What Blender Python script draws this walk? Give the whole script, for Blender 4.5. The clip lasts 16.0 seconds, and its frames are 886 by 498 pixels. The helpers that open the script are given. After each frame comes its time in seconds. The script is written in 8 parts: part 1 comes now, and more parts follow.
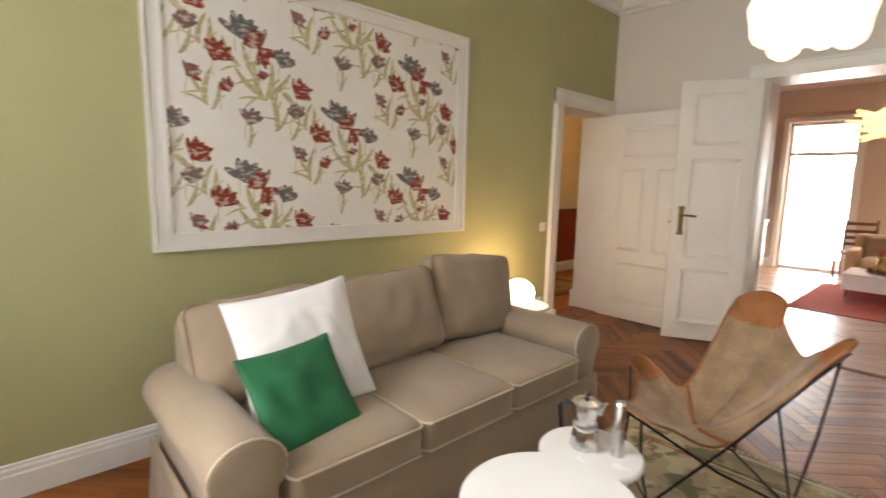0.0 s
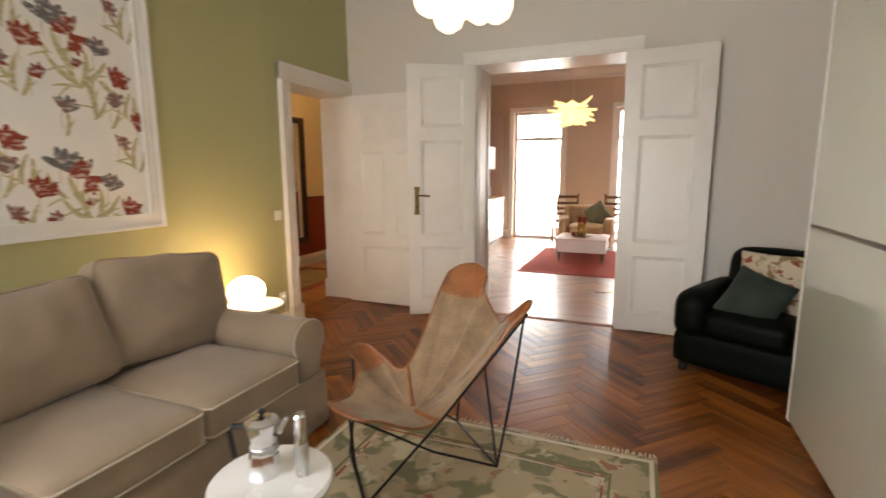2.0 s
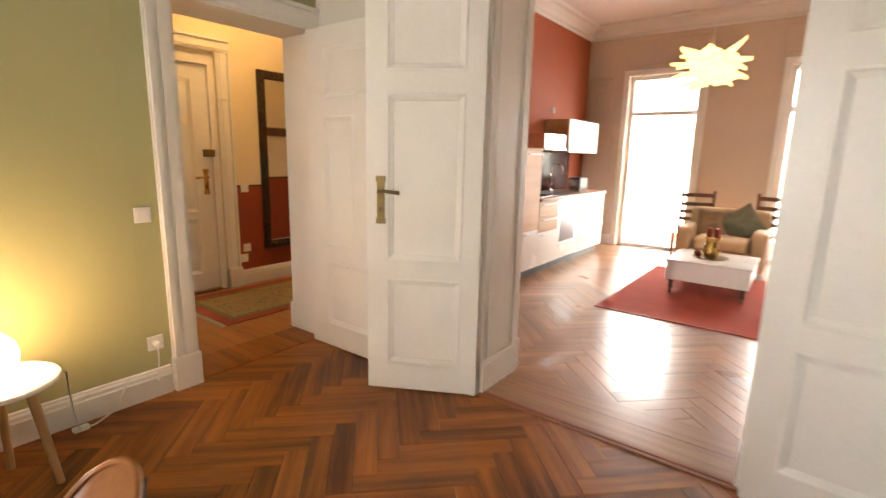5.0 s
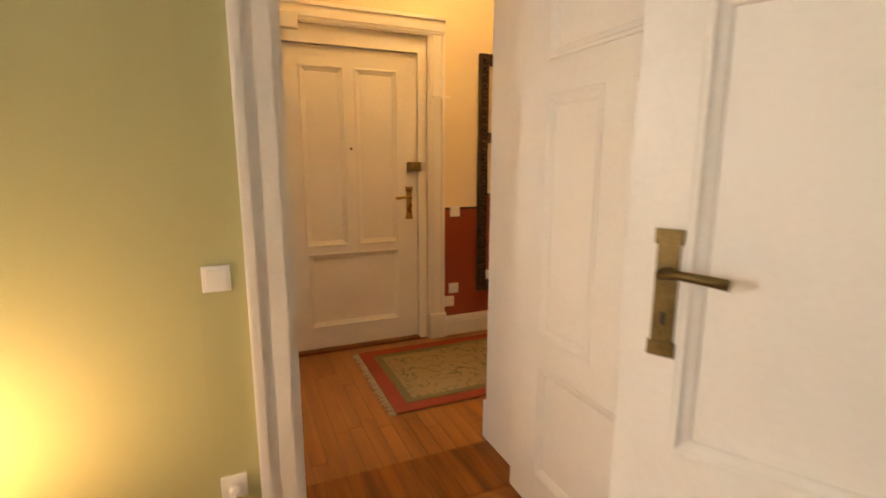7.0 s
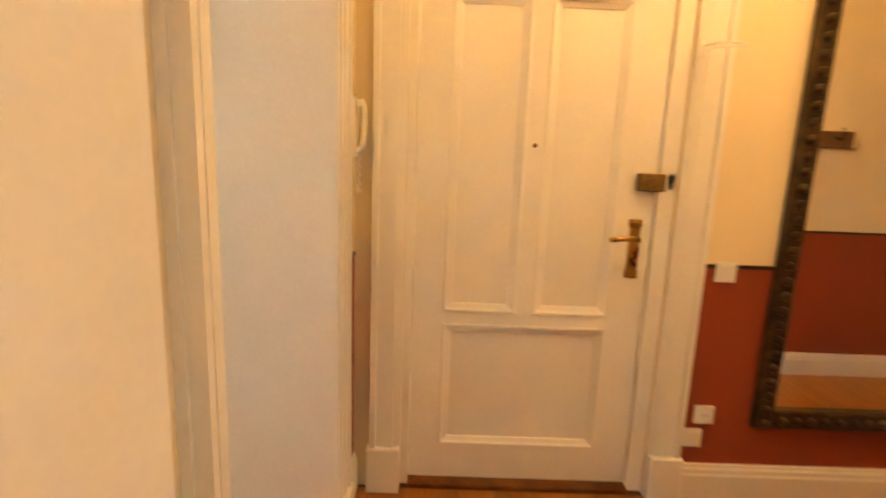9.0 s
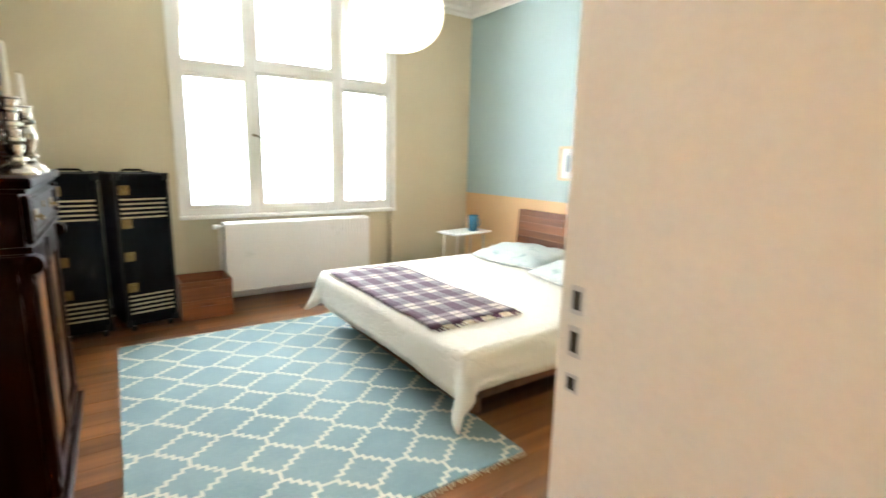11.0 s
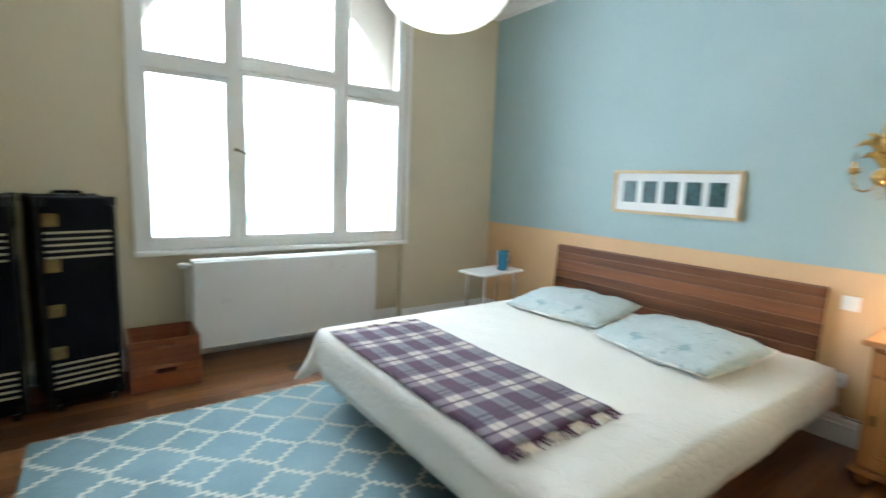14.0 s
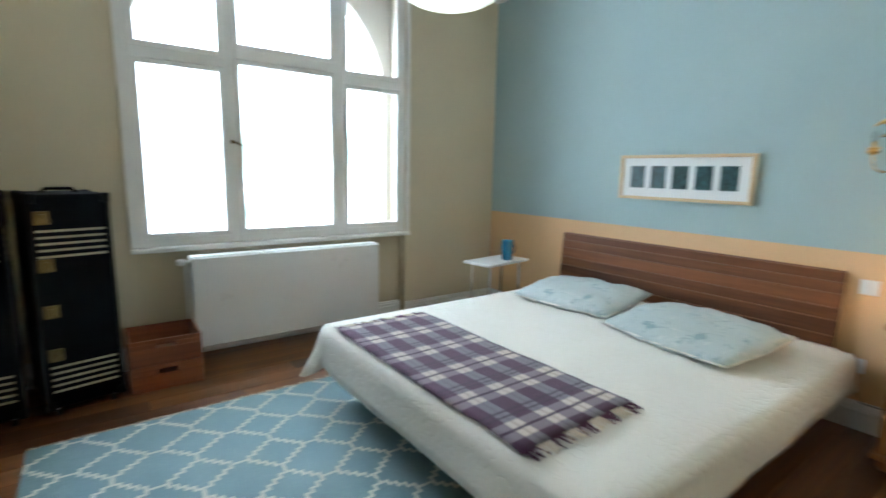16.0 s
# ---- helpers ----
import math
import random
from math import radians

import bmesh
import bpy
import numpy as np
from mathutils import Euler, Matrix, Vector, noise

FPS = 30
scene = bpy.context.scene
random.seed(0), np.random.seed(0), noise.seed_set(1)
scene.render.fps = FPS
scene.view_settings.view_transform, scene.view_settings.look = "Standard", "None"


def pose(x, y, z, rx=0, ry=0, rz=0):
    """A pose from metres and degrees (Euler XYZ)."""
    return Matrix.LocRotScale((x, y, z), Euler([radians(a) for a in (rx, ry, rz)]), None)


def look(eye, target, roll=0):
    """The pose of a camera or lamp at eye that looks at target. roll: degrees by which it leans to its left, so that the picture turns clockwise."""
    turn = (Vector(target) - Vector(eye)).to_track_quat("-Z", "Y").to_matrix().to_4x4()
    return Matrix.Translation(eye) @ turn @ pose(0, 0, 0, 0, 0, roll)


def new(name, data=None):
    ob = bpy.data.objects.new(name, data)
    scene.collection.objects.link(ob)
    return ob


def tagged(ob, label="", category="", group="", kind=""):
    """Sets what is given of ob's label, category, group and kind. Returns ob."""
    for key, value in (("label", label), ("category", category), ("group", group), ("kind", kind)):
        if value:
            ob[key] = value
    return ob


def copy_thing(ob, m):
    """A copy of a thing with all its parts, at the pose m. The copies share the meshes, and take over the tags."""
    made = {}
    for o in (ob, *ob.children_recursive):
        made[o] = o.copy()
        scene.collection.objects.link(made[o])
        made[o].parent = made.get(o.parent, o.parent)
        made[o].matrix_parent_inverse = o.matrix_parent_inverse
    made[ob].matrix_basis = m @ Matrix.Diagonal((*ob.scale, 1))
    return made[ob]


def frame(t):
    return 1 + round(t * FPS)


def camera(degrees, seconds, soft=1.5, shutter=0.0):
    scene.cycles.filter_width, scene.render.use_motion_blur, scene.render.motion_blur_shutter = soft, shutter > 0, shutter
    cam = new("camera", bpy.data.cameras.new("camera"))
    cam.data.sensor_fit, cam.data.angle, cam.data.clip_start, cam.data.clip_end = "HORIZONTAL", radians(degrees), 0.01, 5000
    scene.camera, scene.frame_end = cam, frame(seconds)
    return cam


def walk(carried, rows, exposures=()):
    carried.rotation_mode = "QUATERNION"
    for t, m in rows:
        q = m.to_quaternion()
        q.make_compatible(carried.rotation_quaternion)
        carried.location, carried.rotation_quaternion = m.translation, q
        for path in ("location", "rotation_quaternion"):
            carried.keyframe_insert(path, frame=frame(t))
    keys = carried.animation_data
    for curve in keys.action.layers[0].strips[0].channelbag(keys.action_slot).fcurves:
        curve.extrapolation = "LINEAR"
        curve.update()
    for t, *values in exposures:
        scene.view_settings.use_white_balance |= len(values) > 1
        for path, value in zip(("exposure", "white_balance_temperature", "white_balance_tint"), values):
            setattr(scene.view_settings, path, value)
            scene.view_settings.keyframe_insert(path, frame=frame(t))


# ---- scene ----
cam = camera(85.5, 16.0, shutter=0.5)
PATH = [
    (0, (2.674, 0.136, 1.411), (1.217, 1.477, 1.136), 1.3),
    (0.5, (2.791, 0.229, 1.415), (1.482, 1.719, 1.154), 0.7),
    (1, (2.877, 0.348, 1.408), (1.705, 1.945, 1.134), -0.0),
    (1.5, (2.907, 0.473, 1.395), (1.909, 2.179, 1.091), -0.4),
    (2, (2.844, 0.606, 1.374), (2.099, 2.435, 1.06), -0.2),
    (2.5, (2.847, 0.813, 1.37), (2.221, 2.687, 1.061), -0.0),
    (3, (2.967, 1.225, 1.368), (2.277, 3.074, 1.039), 0.3),
    (5.5, (2.592, 3.169, 1.36), (1.175, 4.525, 0.965), 1.1),
    (6, (2.315, 3.491, 1.361), (0.673, 4.563, 0.97), 1.0),
    (6.5, (1.982, 3.747, 1.342), (0.244, 4.663, 0.969), 0.8),
    (7, (1.588, 3.929, 1.374), (-0.221, 4.707, 1.014), 0.1),
    (7.5, (1.238, 4.130, 1.390), (-0.644, 4.702, 1.026), 1.4),
    (8, (0.865, 4.325, 1.37), (-1.065, 4.726, 1.03), 1.8),
    (8.2, (0.68, 4.337, 1.37), (-1.254, 4.711, 1.025), 2.0),
    (10.3, (-0.545, 4.325, 1.388), (-2.186, 3.235, 1.044), 1.6),
    (10.5, (-0.632, 4.279, 1.384), (-2.151, 3.025, 1.031), 1.5),
    (11, (-0.837, 4.1, 1.371), (-1.952, 2.481, 1.006), 1.3),
    (11.5, (-0.896, 3.908, 1.371), (-1.701, 2.112, 1.013), 1.7),
    (12, (-0.922, 3.738, 1.381), (-1.463, 1.841, 1.053), 2.5),
    (12.5, (-0.958, 3.533, 1.385), (-1.29, 1.585, 1.074), 2.2),
    (13, (-0.996, 3.334, 1.391), (-1.335, 1.386, 1.088), 2.0),
    (13.5, (-1.053, 3.197, 1.373), (-1.724, 1.333, 1.099), 1.7),
    (14, (-1.115, 3.147, 1.38), (-2.276, 1.541, 1.104), 2.2),
    (14.5, (-1.179, 3.162, 1.378), (-2.641, 1.826, 1.096), 2.6),
    (15, (-1.204, 3.169, 1.376), (-2.77, 1.957, 1.093), 2.6),
    (15.5, (-1.179, 3.136, 1.37), (-2.652, 1.813, 1.081), 2.2),
    (16, (-1.125, 3.05, 1.374), (-2.29, 1.455, 1.056), 1.1),
]
EXPOSURES = [(0, -0.2, 6650, 12), (1.5, -0.2, 6600, 12), (3, -0.4, 7000, 13), (5.5, 0.2, 7000, 13), (6.5, 0.05, 7300, 14), (7.5, 0.25, 8300, 16), (8.2, 0.5, 8300, 16),
             (10.3, 1.25, 6300, 9), (11, 1.05, 6000, 7), (11.5, 0.82, 5600, 5), (12.5, 0.60, 5350, 4), (13.5, 0.42, 5250, 3), (15, 0.03, 5250, 4), (16, -0.05, 5200, 3)]
walk(cam, [(t, look(eye, target, roll)) for t, eye, target, roll in PATH], EXPOSURES)

# ---- light ----
world = bpy.data.worlds.new("world")
scene.world = world
world.use_nodes = True
wn = world.node_tree
sky = wn.nodes.new("ShaderNodeTexSky")
sky.sky_type = 'NISHITA'
sky.sun_disc = False
sky.sun_elevation = radians(40)
sky.sun_rotation = radians(150)
wn.nodes["Background"].inputs[1].default_value = 0.1
wn.links.new(sky.outputs[0], wn.nodes["Background"].inputs[0])


def area_light(name, m, w, h, power, color):
    la = bpy.data.lights.new(name, 'AREA')
    la.shape = 'RECTANGLE'
    la.size, la.size_y, la.energy, la.color = w, h, power, color
    ob = new(name, la)
    ob.matrix_world = m
    return ob


SUN = bpy.data.lights.new("sun", 'SUN')
SUN.energy, SUN.angle, SUN.color = 1.0, radians(12), (1.0, 0.95, 0.88)
sun = new("sun", SUN)
sun.matrix_world = look((0, 0, 20), (-6, 9, 0))
# daylight in the openings of the two living-room windows behind the walk
area_light("window_daylight", look((1.00, -0.62, 1.75), (0.4, 3.0, 1.1)), 1.3, 1.9, 24, (0.94, 0.98, 1.0))
area_light("window_daylight", look((2.90, -0.62, 1.75), (2.4, 3.0, 1.1)), 1.2, 1.9, 1.2, (0.94, 0.98, 1.0))

# ---- materials ----


def nodes_of(name):
    m = bpy.data.materials.new(name)
    m.use_nodes = True
    return m, m.node_tree, m.node_tree.nodes["Principled BSDF"]


class Net:
    """Small helper to write node trees in one line each."""

    def __init__(self, tree):
        self.t = tree

    def link(self, src, sock):
        if isinstance(src, (int, float)):
            sock.default_value = src
        elif isinstance(src, tuple):
            sock.default_value = src if len(src) == 4 or sock.type == 'VECTOR' else (*src, 1)
        else:
            self.t.links.new(src, sock)

    def math(self, op, a, b=0.0, c=0.0):
        n = self.t.nodes.new("ShaderNodeMath")
        n.operation = op
        for s, v in zip(n.inputs, (a, b, c)):
            self.link(v, s)
        return n.outputs[0]

    def vmath(self, op, a, b):
        n = self.t.nodes.new("ShaderNodeVectorMath")
        n.operation = op
        self.link(a, n.inputs[0])
        self.link(b, n.inputs[1])
        return n.outputs[0]

    def mix(self, f, a, b):
        n = self.t.nodes.new("ShaderNodeMix")
        n.data_type = 'RGBA'
        self.link(f, n.inputs[0])
        self.link(a, n.inputs[6])
        self.link(b, n.inputs[7])
        return n.outputs[2]

    def noise(self, vec, scale, detail=3.0, rough=0.55):
        n = self.t.nodes.new("ShaderNodeTexNoise")
        self.link(vec, n.inputs["Vector"])
        n.inputs["Scale"].default_value = scale
        n.inputs["Detail"].default_value = detail
        n.inputs["Roughness"].default_value = rough
        return n.outputs[0]

    def step(self, v, lo, hi):
        n = self.t.nodes.new("ShaderNodeMapRange")
        n.interpolation_type = 'SMOOTHSTEP'
        self.link(v, n.inputs[0])
        n.inputs[1].default_value, n.inputs[2].default_value = lo, hi
        return n.outputs[0]

    def coords(self, shuffle=True):
        tc = self.t.nodes.new("ShaderNodeTexCoord").outputs["Object"]
        if not shuffle:
            return tc
        oi = self.t.nodes.new("ShaderNodeObjectInfo").outputs["Random"]
        return self.vmath('ADD', tc, self.vmath('MULTIPLY', self.combine(oi, oi, oi), (7.3, 5.1, 3.7)))

    def combine(self, x, y, z):
        n = self.t.nodes.new("ShaderNodeCombineXYZ")
        for s, v in zip(n.inputs, (x, y, z)):
            self.link(v, s)
        return n.outputs[0]

    def split(self, v):
        n = self.t.nodes.new("ShaderNodeSeparateXYZ")
        self.link(v, n.inputs[0])
        return n.outputs

    def bump(self, h, strength, dist, bsdf):
        n = self.t.nodes.new("ShaderNodeBump")
        n.inputs["Strength"].default_value = strength
        n.inputs["Distance"].default_value = dist
        self.link(h, n.inputs["Height"])
        self.t.links.new(n.outputs[0], bsdf.inputs["Normal"])


def shade(c, k):
    return tuple(min(1.0, v * k) for v in c)


def surf(name, base, rough=0.5, metal=0.0, var=0.12, scale=3.0, fine=90.0, bump=0.15, dist=0.002, sheen=0.0, coat=0.0):
    """A surface with broad staining, fine grain and relief."""
    m, t, b = nodes_of(name)
    n = Net(t)
    v = n.coords()
    broad, grain = n.noise(v, scale, 4), n.noise(v, fine, 3)
    mixf = n.math('ADD', n.math('MULTIPLY', broad, 0.65), n.math('MULTIPLY', grain, 0.35))
    f = n.step(mixf, 0.3, 0.7)
    n.link(n.mix(f, shade(base, 1 - var), shade(base, 1 + var)), b.inputs["Base Color"])
    n.link(n.math('ADD', rough - 0.08, n.math('MULTIPLY', broad, 0.16)), b.inputs["Roughness"])
    b.inputs["Metallic"].default_value = metal
    b.inputs["Sheen Weight"].default_value = sheen
    b.inputs["Coat Weight"].default_value = coat
    n.bump(grain, bump, dist, b)
    return m


def wood(name, dark, light, rough=0.4, axis=0, ring=18.0, bump=0.12, coat=0.0, tint=0.25, worn=0.0):
    """Wood whose grain runs along an axis of the object; each piece has its own tone."""
    m, t, b = nodes_of(name)
    n = Net(t)
    v = n.coords()
    s = [ring, ring, ring]
    s[axis] = ring * 0.06
    g = n.vmath('MULTIPLY', v, tuple(s))
    w = n.noise(g, 1.0, 5, 0.6)
    fine = n.noise(n.vmath('MULTIPLY', v, tuple(9 * q for q in s)), 1.0, 2)
    tone = t.nodes.new("ShaderNodeObjectInfo").outputs["Random"]
    island = t.nodes.new("ShaderNodeNewGeometry").outputs["Random Per Island"]
    pick = n.math('FRACT', n.math('ADD', tone, island))
    f = n.math('ADD', n.math('MULTIPLY', n.step(w, 0.3, 0.72), 0.55), n.math('MULTIPLY', fine, 0.2))
    f = n.math('ADD', f, n.math('MULTIPLY', n.math('SUBTRACT', pick, 0.4), tint * 1.6))
    if worn:
        place = t.nodes.new("ShaderNodeNewGeometry").outputs["Position"]
        f = n.math('ADD', f, n.math('MULTIPLY', n.math('SUBTRACT', n.noise(place, 1.6, 4, 0.6), 0.5), worn))
        rub = n.math('MULTIPLY', n.noise(n.vmath('ADD', place, (9, 4, 0)), 2.2, 2, 0.5), 0.12)
        n.link(n.math('ADD', rough - 0.06, rub), b.inputs["Roughness"])
    else:
        n.link(n.math('ADD', rough - 0.06, n.math('MULTIPLY', w, 0.18)), b.inputs["Roughness"])
    n.link(n.mix(n.math('MINIMUM', n.math('MAXIMUM', f, 0.0), 1.0), dark, light), b.inputs["Base Color"])
    b.inputs["Coat Weight"].default_value = coat
    n.bump(n.math('ADD', w, fine), bump, 0.001, b)
    return m


def glow(name, color, strength, rough=0.5):
    m, t, b = nodes_of(name)
    b.inputs["Base Color"].default_value = (*shade(color, 0.9), 1)
    b.inputs["Emission Color"].default_value = (*color, 1)
    b.inputs["Emission Strength"].default_value = strength
    b.inputs["Roughness"].default_value = rough
    return m


def metal(name, base, rough=0.3, var=0.15):
    return surf(name, base, rough, 1.0, var, 12, 160, 0.05, 0.0005)


M = {}
M["green"] = surf("green_wall_paint", (0.44, 0.43, 0.22), 0.75, var=0.04, scale=1.2, fine=220, bump=0.12)
M["white_wall"] = surf("white_wall_paint", (0.70, 0.66, 0.61), 0.8, var=0.03, scale=1.2, fine=220, bump=0.12)
M["ceiling"] = surf("ceiling_paint", (0.80, 0.78, 0.75), 0.85, var=0.03, scale=1.0, fine=200)
M["lacquer"] = surf("white_door_lacquer", (0.83, 0.81, 0.77), 0.35, var=0.04, scale=2.5, fine=70, bump=0.08)
M["cream_wall"] = surf("cream_hall_paint", (0.80, 0.69, 0.50), 0.8, var=0.04, scale=1.3, fine=220)
M["dado_red"] = surf("brick_red_dado_paint", (0.29, 0.052, 0.022), 0.6, var=0.10, scale=2.5, fine=150)
M["kitchen_red"] = surf("terracotta_wall_paint", (0.36, 0.085, 0.030), 0.75, var=0.06, scale=1.6, fine=200)
M["taupe"] = surf("taupe_wall_paint", (0.63, 0.51, 0.41), 0.8, var=0.04, scale=1.4, fine=200)
M["tan"] = surf("tan_bedroom_paint", (0.61, 0.53, 0.37), 0.8, var=0.04, scale=1.2, fine=200)
M["blue"] = surf("pale_blue_paint", (0.37, 0.465, 0.46), 0.8, var=0.05, scale=1.2, fine=200)
M["peach"] = surf("peach_dado_paint", (0.66, 0.43, 0.22), 0.8, var=0.05, scale=1.4, fine=200)
M["parquet"] = wood("oak_parquet", (0.075, 0.018, 0.0035), (0.43, 0.145, 0.028), 0.34, 0, 14, bump=0.08, tint=0.27, worn=0.7)
M["parquet_gap"] = surf("parquet_joint", (0.085, 0.030, 0.010), 0.7, var=0.3)
M["kitchen_joint"] = surf("kitchen_parquet_joint", (0.20, 0.09, 0.036), 0.5, var=0.3)
M["hall_board"] = wood("golden_oak_strip", (0.22, 0.072, 0.014), (0.44, 0.165, 0.036), 0.28, 0, 14, coat=0.1, tint=0.18)
M["bed_board"] = wood("bedroom_pine_board", (0.075, 0.024, 0.007), (0.32, 0.138, 0.047), 0.28, 0, 9, coat=0.2, tint=0.35)
M["kitchen_board"] = wood("kitchen_oak_parquet", (0.20, 0.085, 0.030), (0.47, 0.235, 0.10), 0.30, 0, 14, bump=0.06, coat=0.2, tint=0.22, worn=0.5)
M["old_brass"] = metal("aged_brass", (0.20, 0.135, 0.055), 0.38, 0.4)
M["gold"] = metal("gilt_metal", (0.48, 0.31, 0.10), 0.28, 0.25)
M["steel"] = metal("brushed_steel", (0.62, 0.62, 0.62), 0.3)
M["chrome"] = metal("polished_chrome", (0.75, 0.75, 0.76), 0.1)
M["silver"] = metal("mercury_silver", (0.52, 0.48, 0.41), 0.22, 0.35)
M["black_metal"] = surf("black_painted_steel", (0.012, 0.012, 0.013), 0.4, 0.3, 0.2)
M["plastic"] = surf("white_plastic", (0.82, 0.81, 0.78), 0.3, var=0.02, bump=0.02)
M["dark_slot"] = surf("dark_recess", (0.02, 0.018, 0.016), 0.7)
M["sofa"] = surf("beige_cotton_slipcover", (0.30, 0.222, 0.150), 0.9, var=0.10, scale=5, fine=380, bump=0.35, sheen=0.25)
M["piping"] = surf("pale_piping_cord", (0.52, 0.435, 0.33), 0.9, var=0.08, fine=400, bump=0.3)
M["white_cloth"] = surf("white_cotton", (0.82, 0.80, 0.80), 0.9, var=0.04, scale=8, fine=350, bump=0.3, sheen=0.2)
M["green_cloth"] = surf("emerald_cotton", (0.008, 0.125, 0.042), 0.75, var=0.15, scale=7, fine=350, bump=0.25, sheen=0.05)
M["white_top"] = surf("white_laminate", (0.84, 0.83, 0.81), 0.25, var=0.015, bump=0.03)
M["suede"] = surf("tan_suede", (0.30, 0.20, 0.115), 0.9, var=0.28, scale=9, fine=120, bump=0.35, sheen=0.25)
M["leather"] = surf("cognac_leather", (0.27, 0.097, 0.028), 0.42, var=0.35, scale=7, fine=140, bump=0.3)
M["dark_leather"] = surf("dark_green_leather", (0.0016, 0.0032, 0.0021), 0.5, var=0.3, scale=6, fine=130, bump=0.35)
M["velvet"] = surf("grey_green_velvet", (0.019, 0.031, 0.023), 0.9, var=0.3, scale=9, fine=200, sheen=0.08)
M["sage"] = surf("sage_green_cotton", (0.17, 0.175, 0.115), 0.9, var=0.15, scale=9, fine=200)
M["wardrobe_glass"] = surf("cream_gloss_glass", (0.56, 0.59, 0.50), 0.09, var=0.015, scale=0.8, fine=3, bump=0.0, coat=1.0)
M["alu"] = metal("anodised_aluminium", (0.70, 0.72, 0.74), 0.35)
M["lamp_warm"] = glow("warm_glass_globe", (1.0, 0.65, 0.34), 40.0)
M["lamp_pend"] = glow("opal_glass_shade", (1.0, 0.83, 0.58), 1.9)
M["lamp_kitchen"] = glow("folded_lamp_shade", (1.0, 0.80, 0.36), 1.5)
M["lamp_paper"] = glow("rice_paper_shade", (1.0, 0.93, 0.74), 1.0)
M["lamp_hall"] = glow("warm_hall_glass", (1.0, 0.62, 0.24), 46.0)
M["lamp_bed"] = glow("lit_fabric_shade", (1.0, 0.74, 0.46), 13.0)
M["beech"] = wood("pale_beech", (0.40, 0.24, 0.12), (0.62, 0.42, 0.24), 0.4, 2, 16)
M["pine"] = wood("honey_pine", (0.31, 0.125, 0.032), (0.52, 0.25, 0.08), 0.38, 2, 10, coat=0.15)
M["mahogany"] = wood("dark_mahogany", (0.0035, 0.0007, 0.0004), (0.018, 0.0032, 0.0013), 0.30, 2, 10, bump=0.05, tint=0.1)
M["turned_walnut"] = wood("turned_walnut", (0.012, 0.004, 0.0015), (0.065, 0.021, 0.007), 0.35, 2, 10, tint=0.1)
M["mahogany_panel"] = wood("reddish_walnut_panel", (0.055, 0.018, 0.005), (0.30, 0.115, 0.031), 0.30, 2, 8, coat=0.05, tint=0.1)
M["walnut"] = wood("walnut_headboard", (0.060, 0.020, 0.007), (0.25, 0.10, 0.038), 0.42, 1, 12, tint=0.4)
M["walnut_line"] = surf("pale_sapwood_line", (0.22, 0.095, 0.040), 0.45, var=0.3)
M["crate"] = wood("brown_crate_wood", (0.16, 0.045, 0.012), (0.36, 0.12, 0.035), 0.5, 0, 12)
M["trunk"] = surf("blue_black_trunk_cloth", (0.0028, 0.0036, 0.006), 0.6, var=0.3, scale=7, fine=160, bump=0.3)
M["trunk_stripe"] = surf("pale_stripe_paint", (0.42, 0.36, 0.22), 0.6, var=0.2)
M["mug"] = surf("blue_glazed_ceramic", (0.025, 0.13, 0.22), 0.15, var=0.15)
M["candle"] = surf("ivory_wax", (0.80, 0.76, 0.66), 0.5, var=0.03)
M["radiator"] = surf("white_radiator_enamel", (0.80, 0.80, 0.78), 0.3, var=0.02, bump=0.03)
M["mirror_frame"] = surf("dark_carved_frame", (0.050, 0.028, 0.013), 0.35, 0.3, 0.6, 20, 60, 0.6, 0.006)
M["red_rug"] = surf("red_woven_rug", (0.36, 0.045, 0.016), 0.95, var=0.15, scale=5, fine=300, bump=0.5)
M["fringe"] = surf("cream_wool_fringe", (0.62, 0.54, 0.40), 0.95, var=0.1)
M["tan_leather"] = surf("cream_tan_upholstery", (0.55, 0.38, 0.20), 0.6, var=0.08)
M["chair_wood"] = wood("brown_chair_wood", (0.10, 0.045, 0.02), (0.24, 0.12, 0.06), 0.4, 2, 12)
M["kitchen_oak"] = wood("light_oak_front", (0.46, 0.27, 0.13), (0.62, 0.40, 0.22), 0.4, 1, 10, tint=0.1)
M["worktop"] = wood("oak_worktop", (0.25, 0.12, 0.055), (0.42, 0.23, 0.12), 0.3, 1, 10)
M["splash"] = surf("plum_brown_splashback", (0.075, 0.030, 0.026), 0.25, var=0.15)
M["black_plastic"] = surf("black_plastic", (0.012, 0.012, 0.013), 0.3)
M["wicker"] = surf("dark_woven_rush", (0.055, 0.032, 0.018), 0.7, var=0.5, scale=25, fine=90, bump=0.6, dist=0.004)
M["terracotta"] = surf("terracotta_tile", (0.34, 0.10, 0.05), 0.7)
M["print_dark"] = surf("dark_green_photograph", (0.025, 0.06, 0.06), 0.3, var=0.9, scale=30, fine=90, bump=0.0)
M["mat_card"] = surf("white_mat_card", (0.82, 0.82, 0.80), 0.7, var=0.01, bump=0.02)
M["maple"] = wood("pale_maple_frame", (0.52, 0.38, 0.20), (0.70, 0.54, 0.32), 0.4, 1, 14)


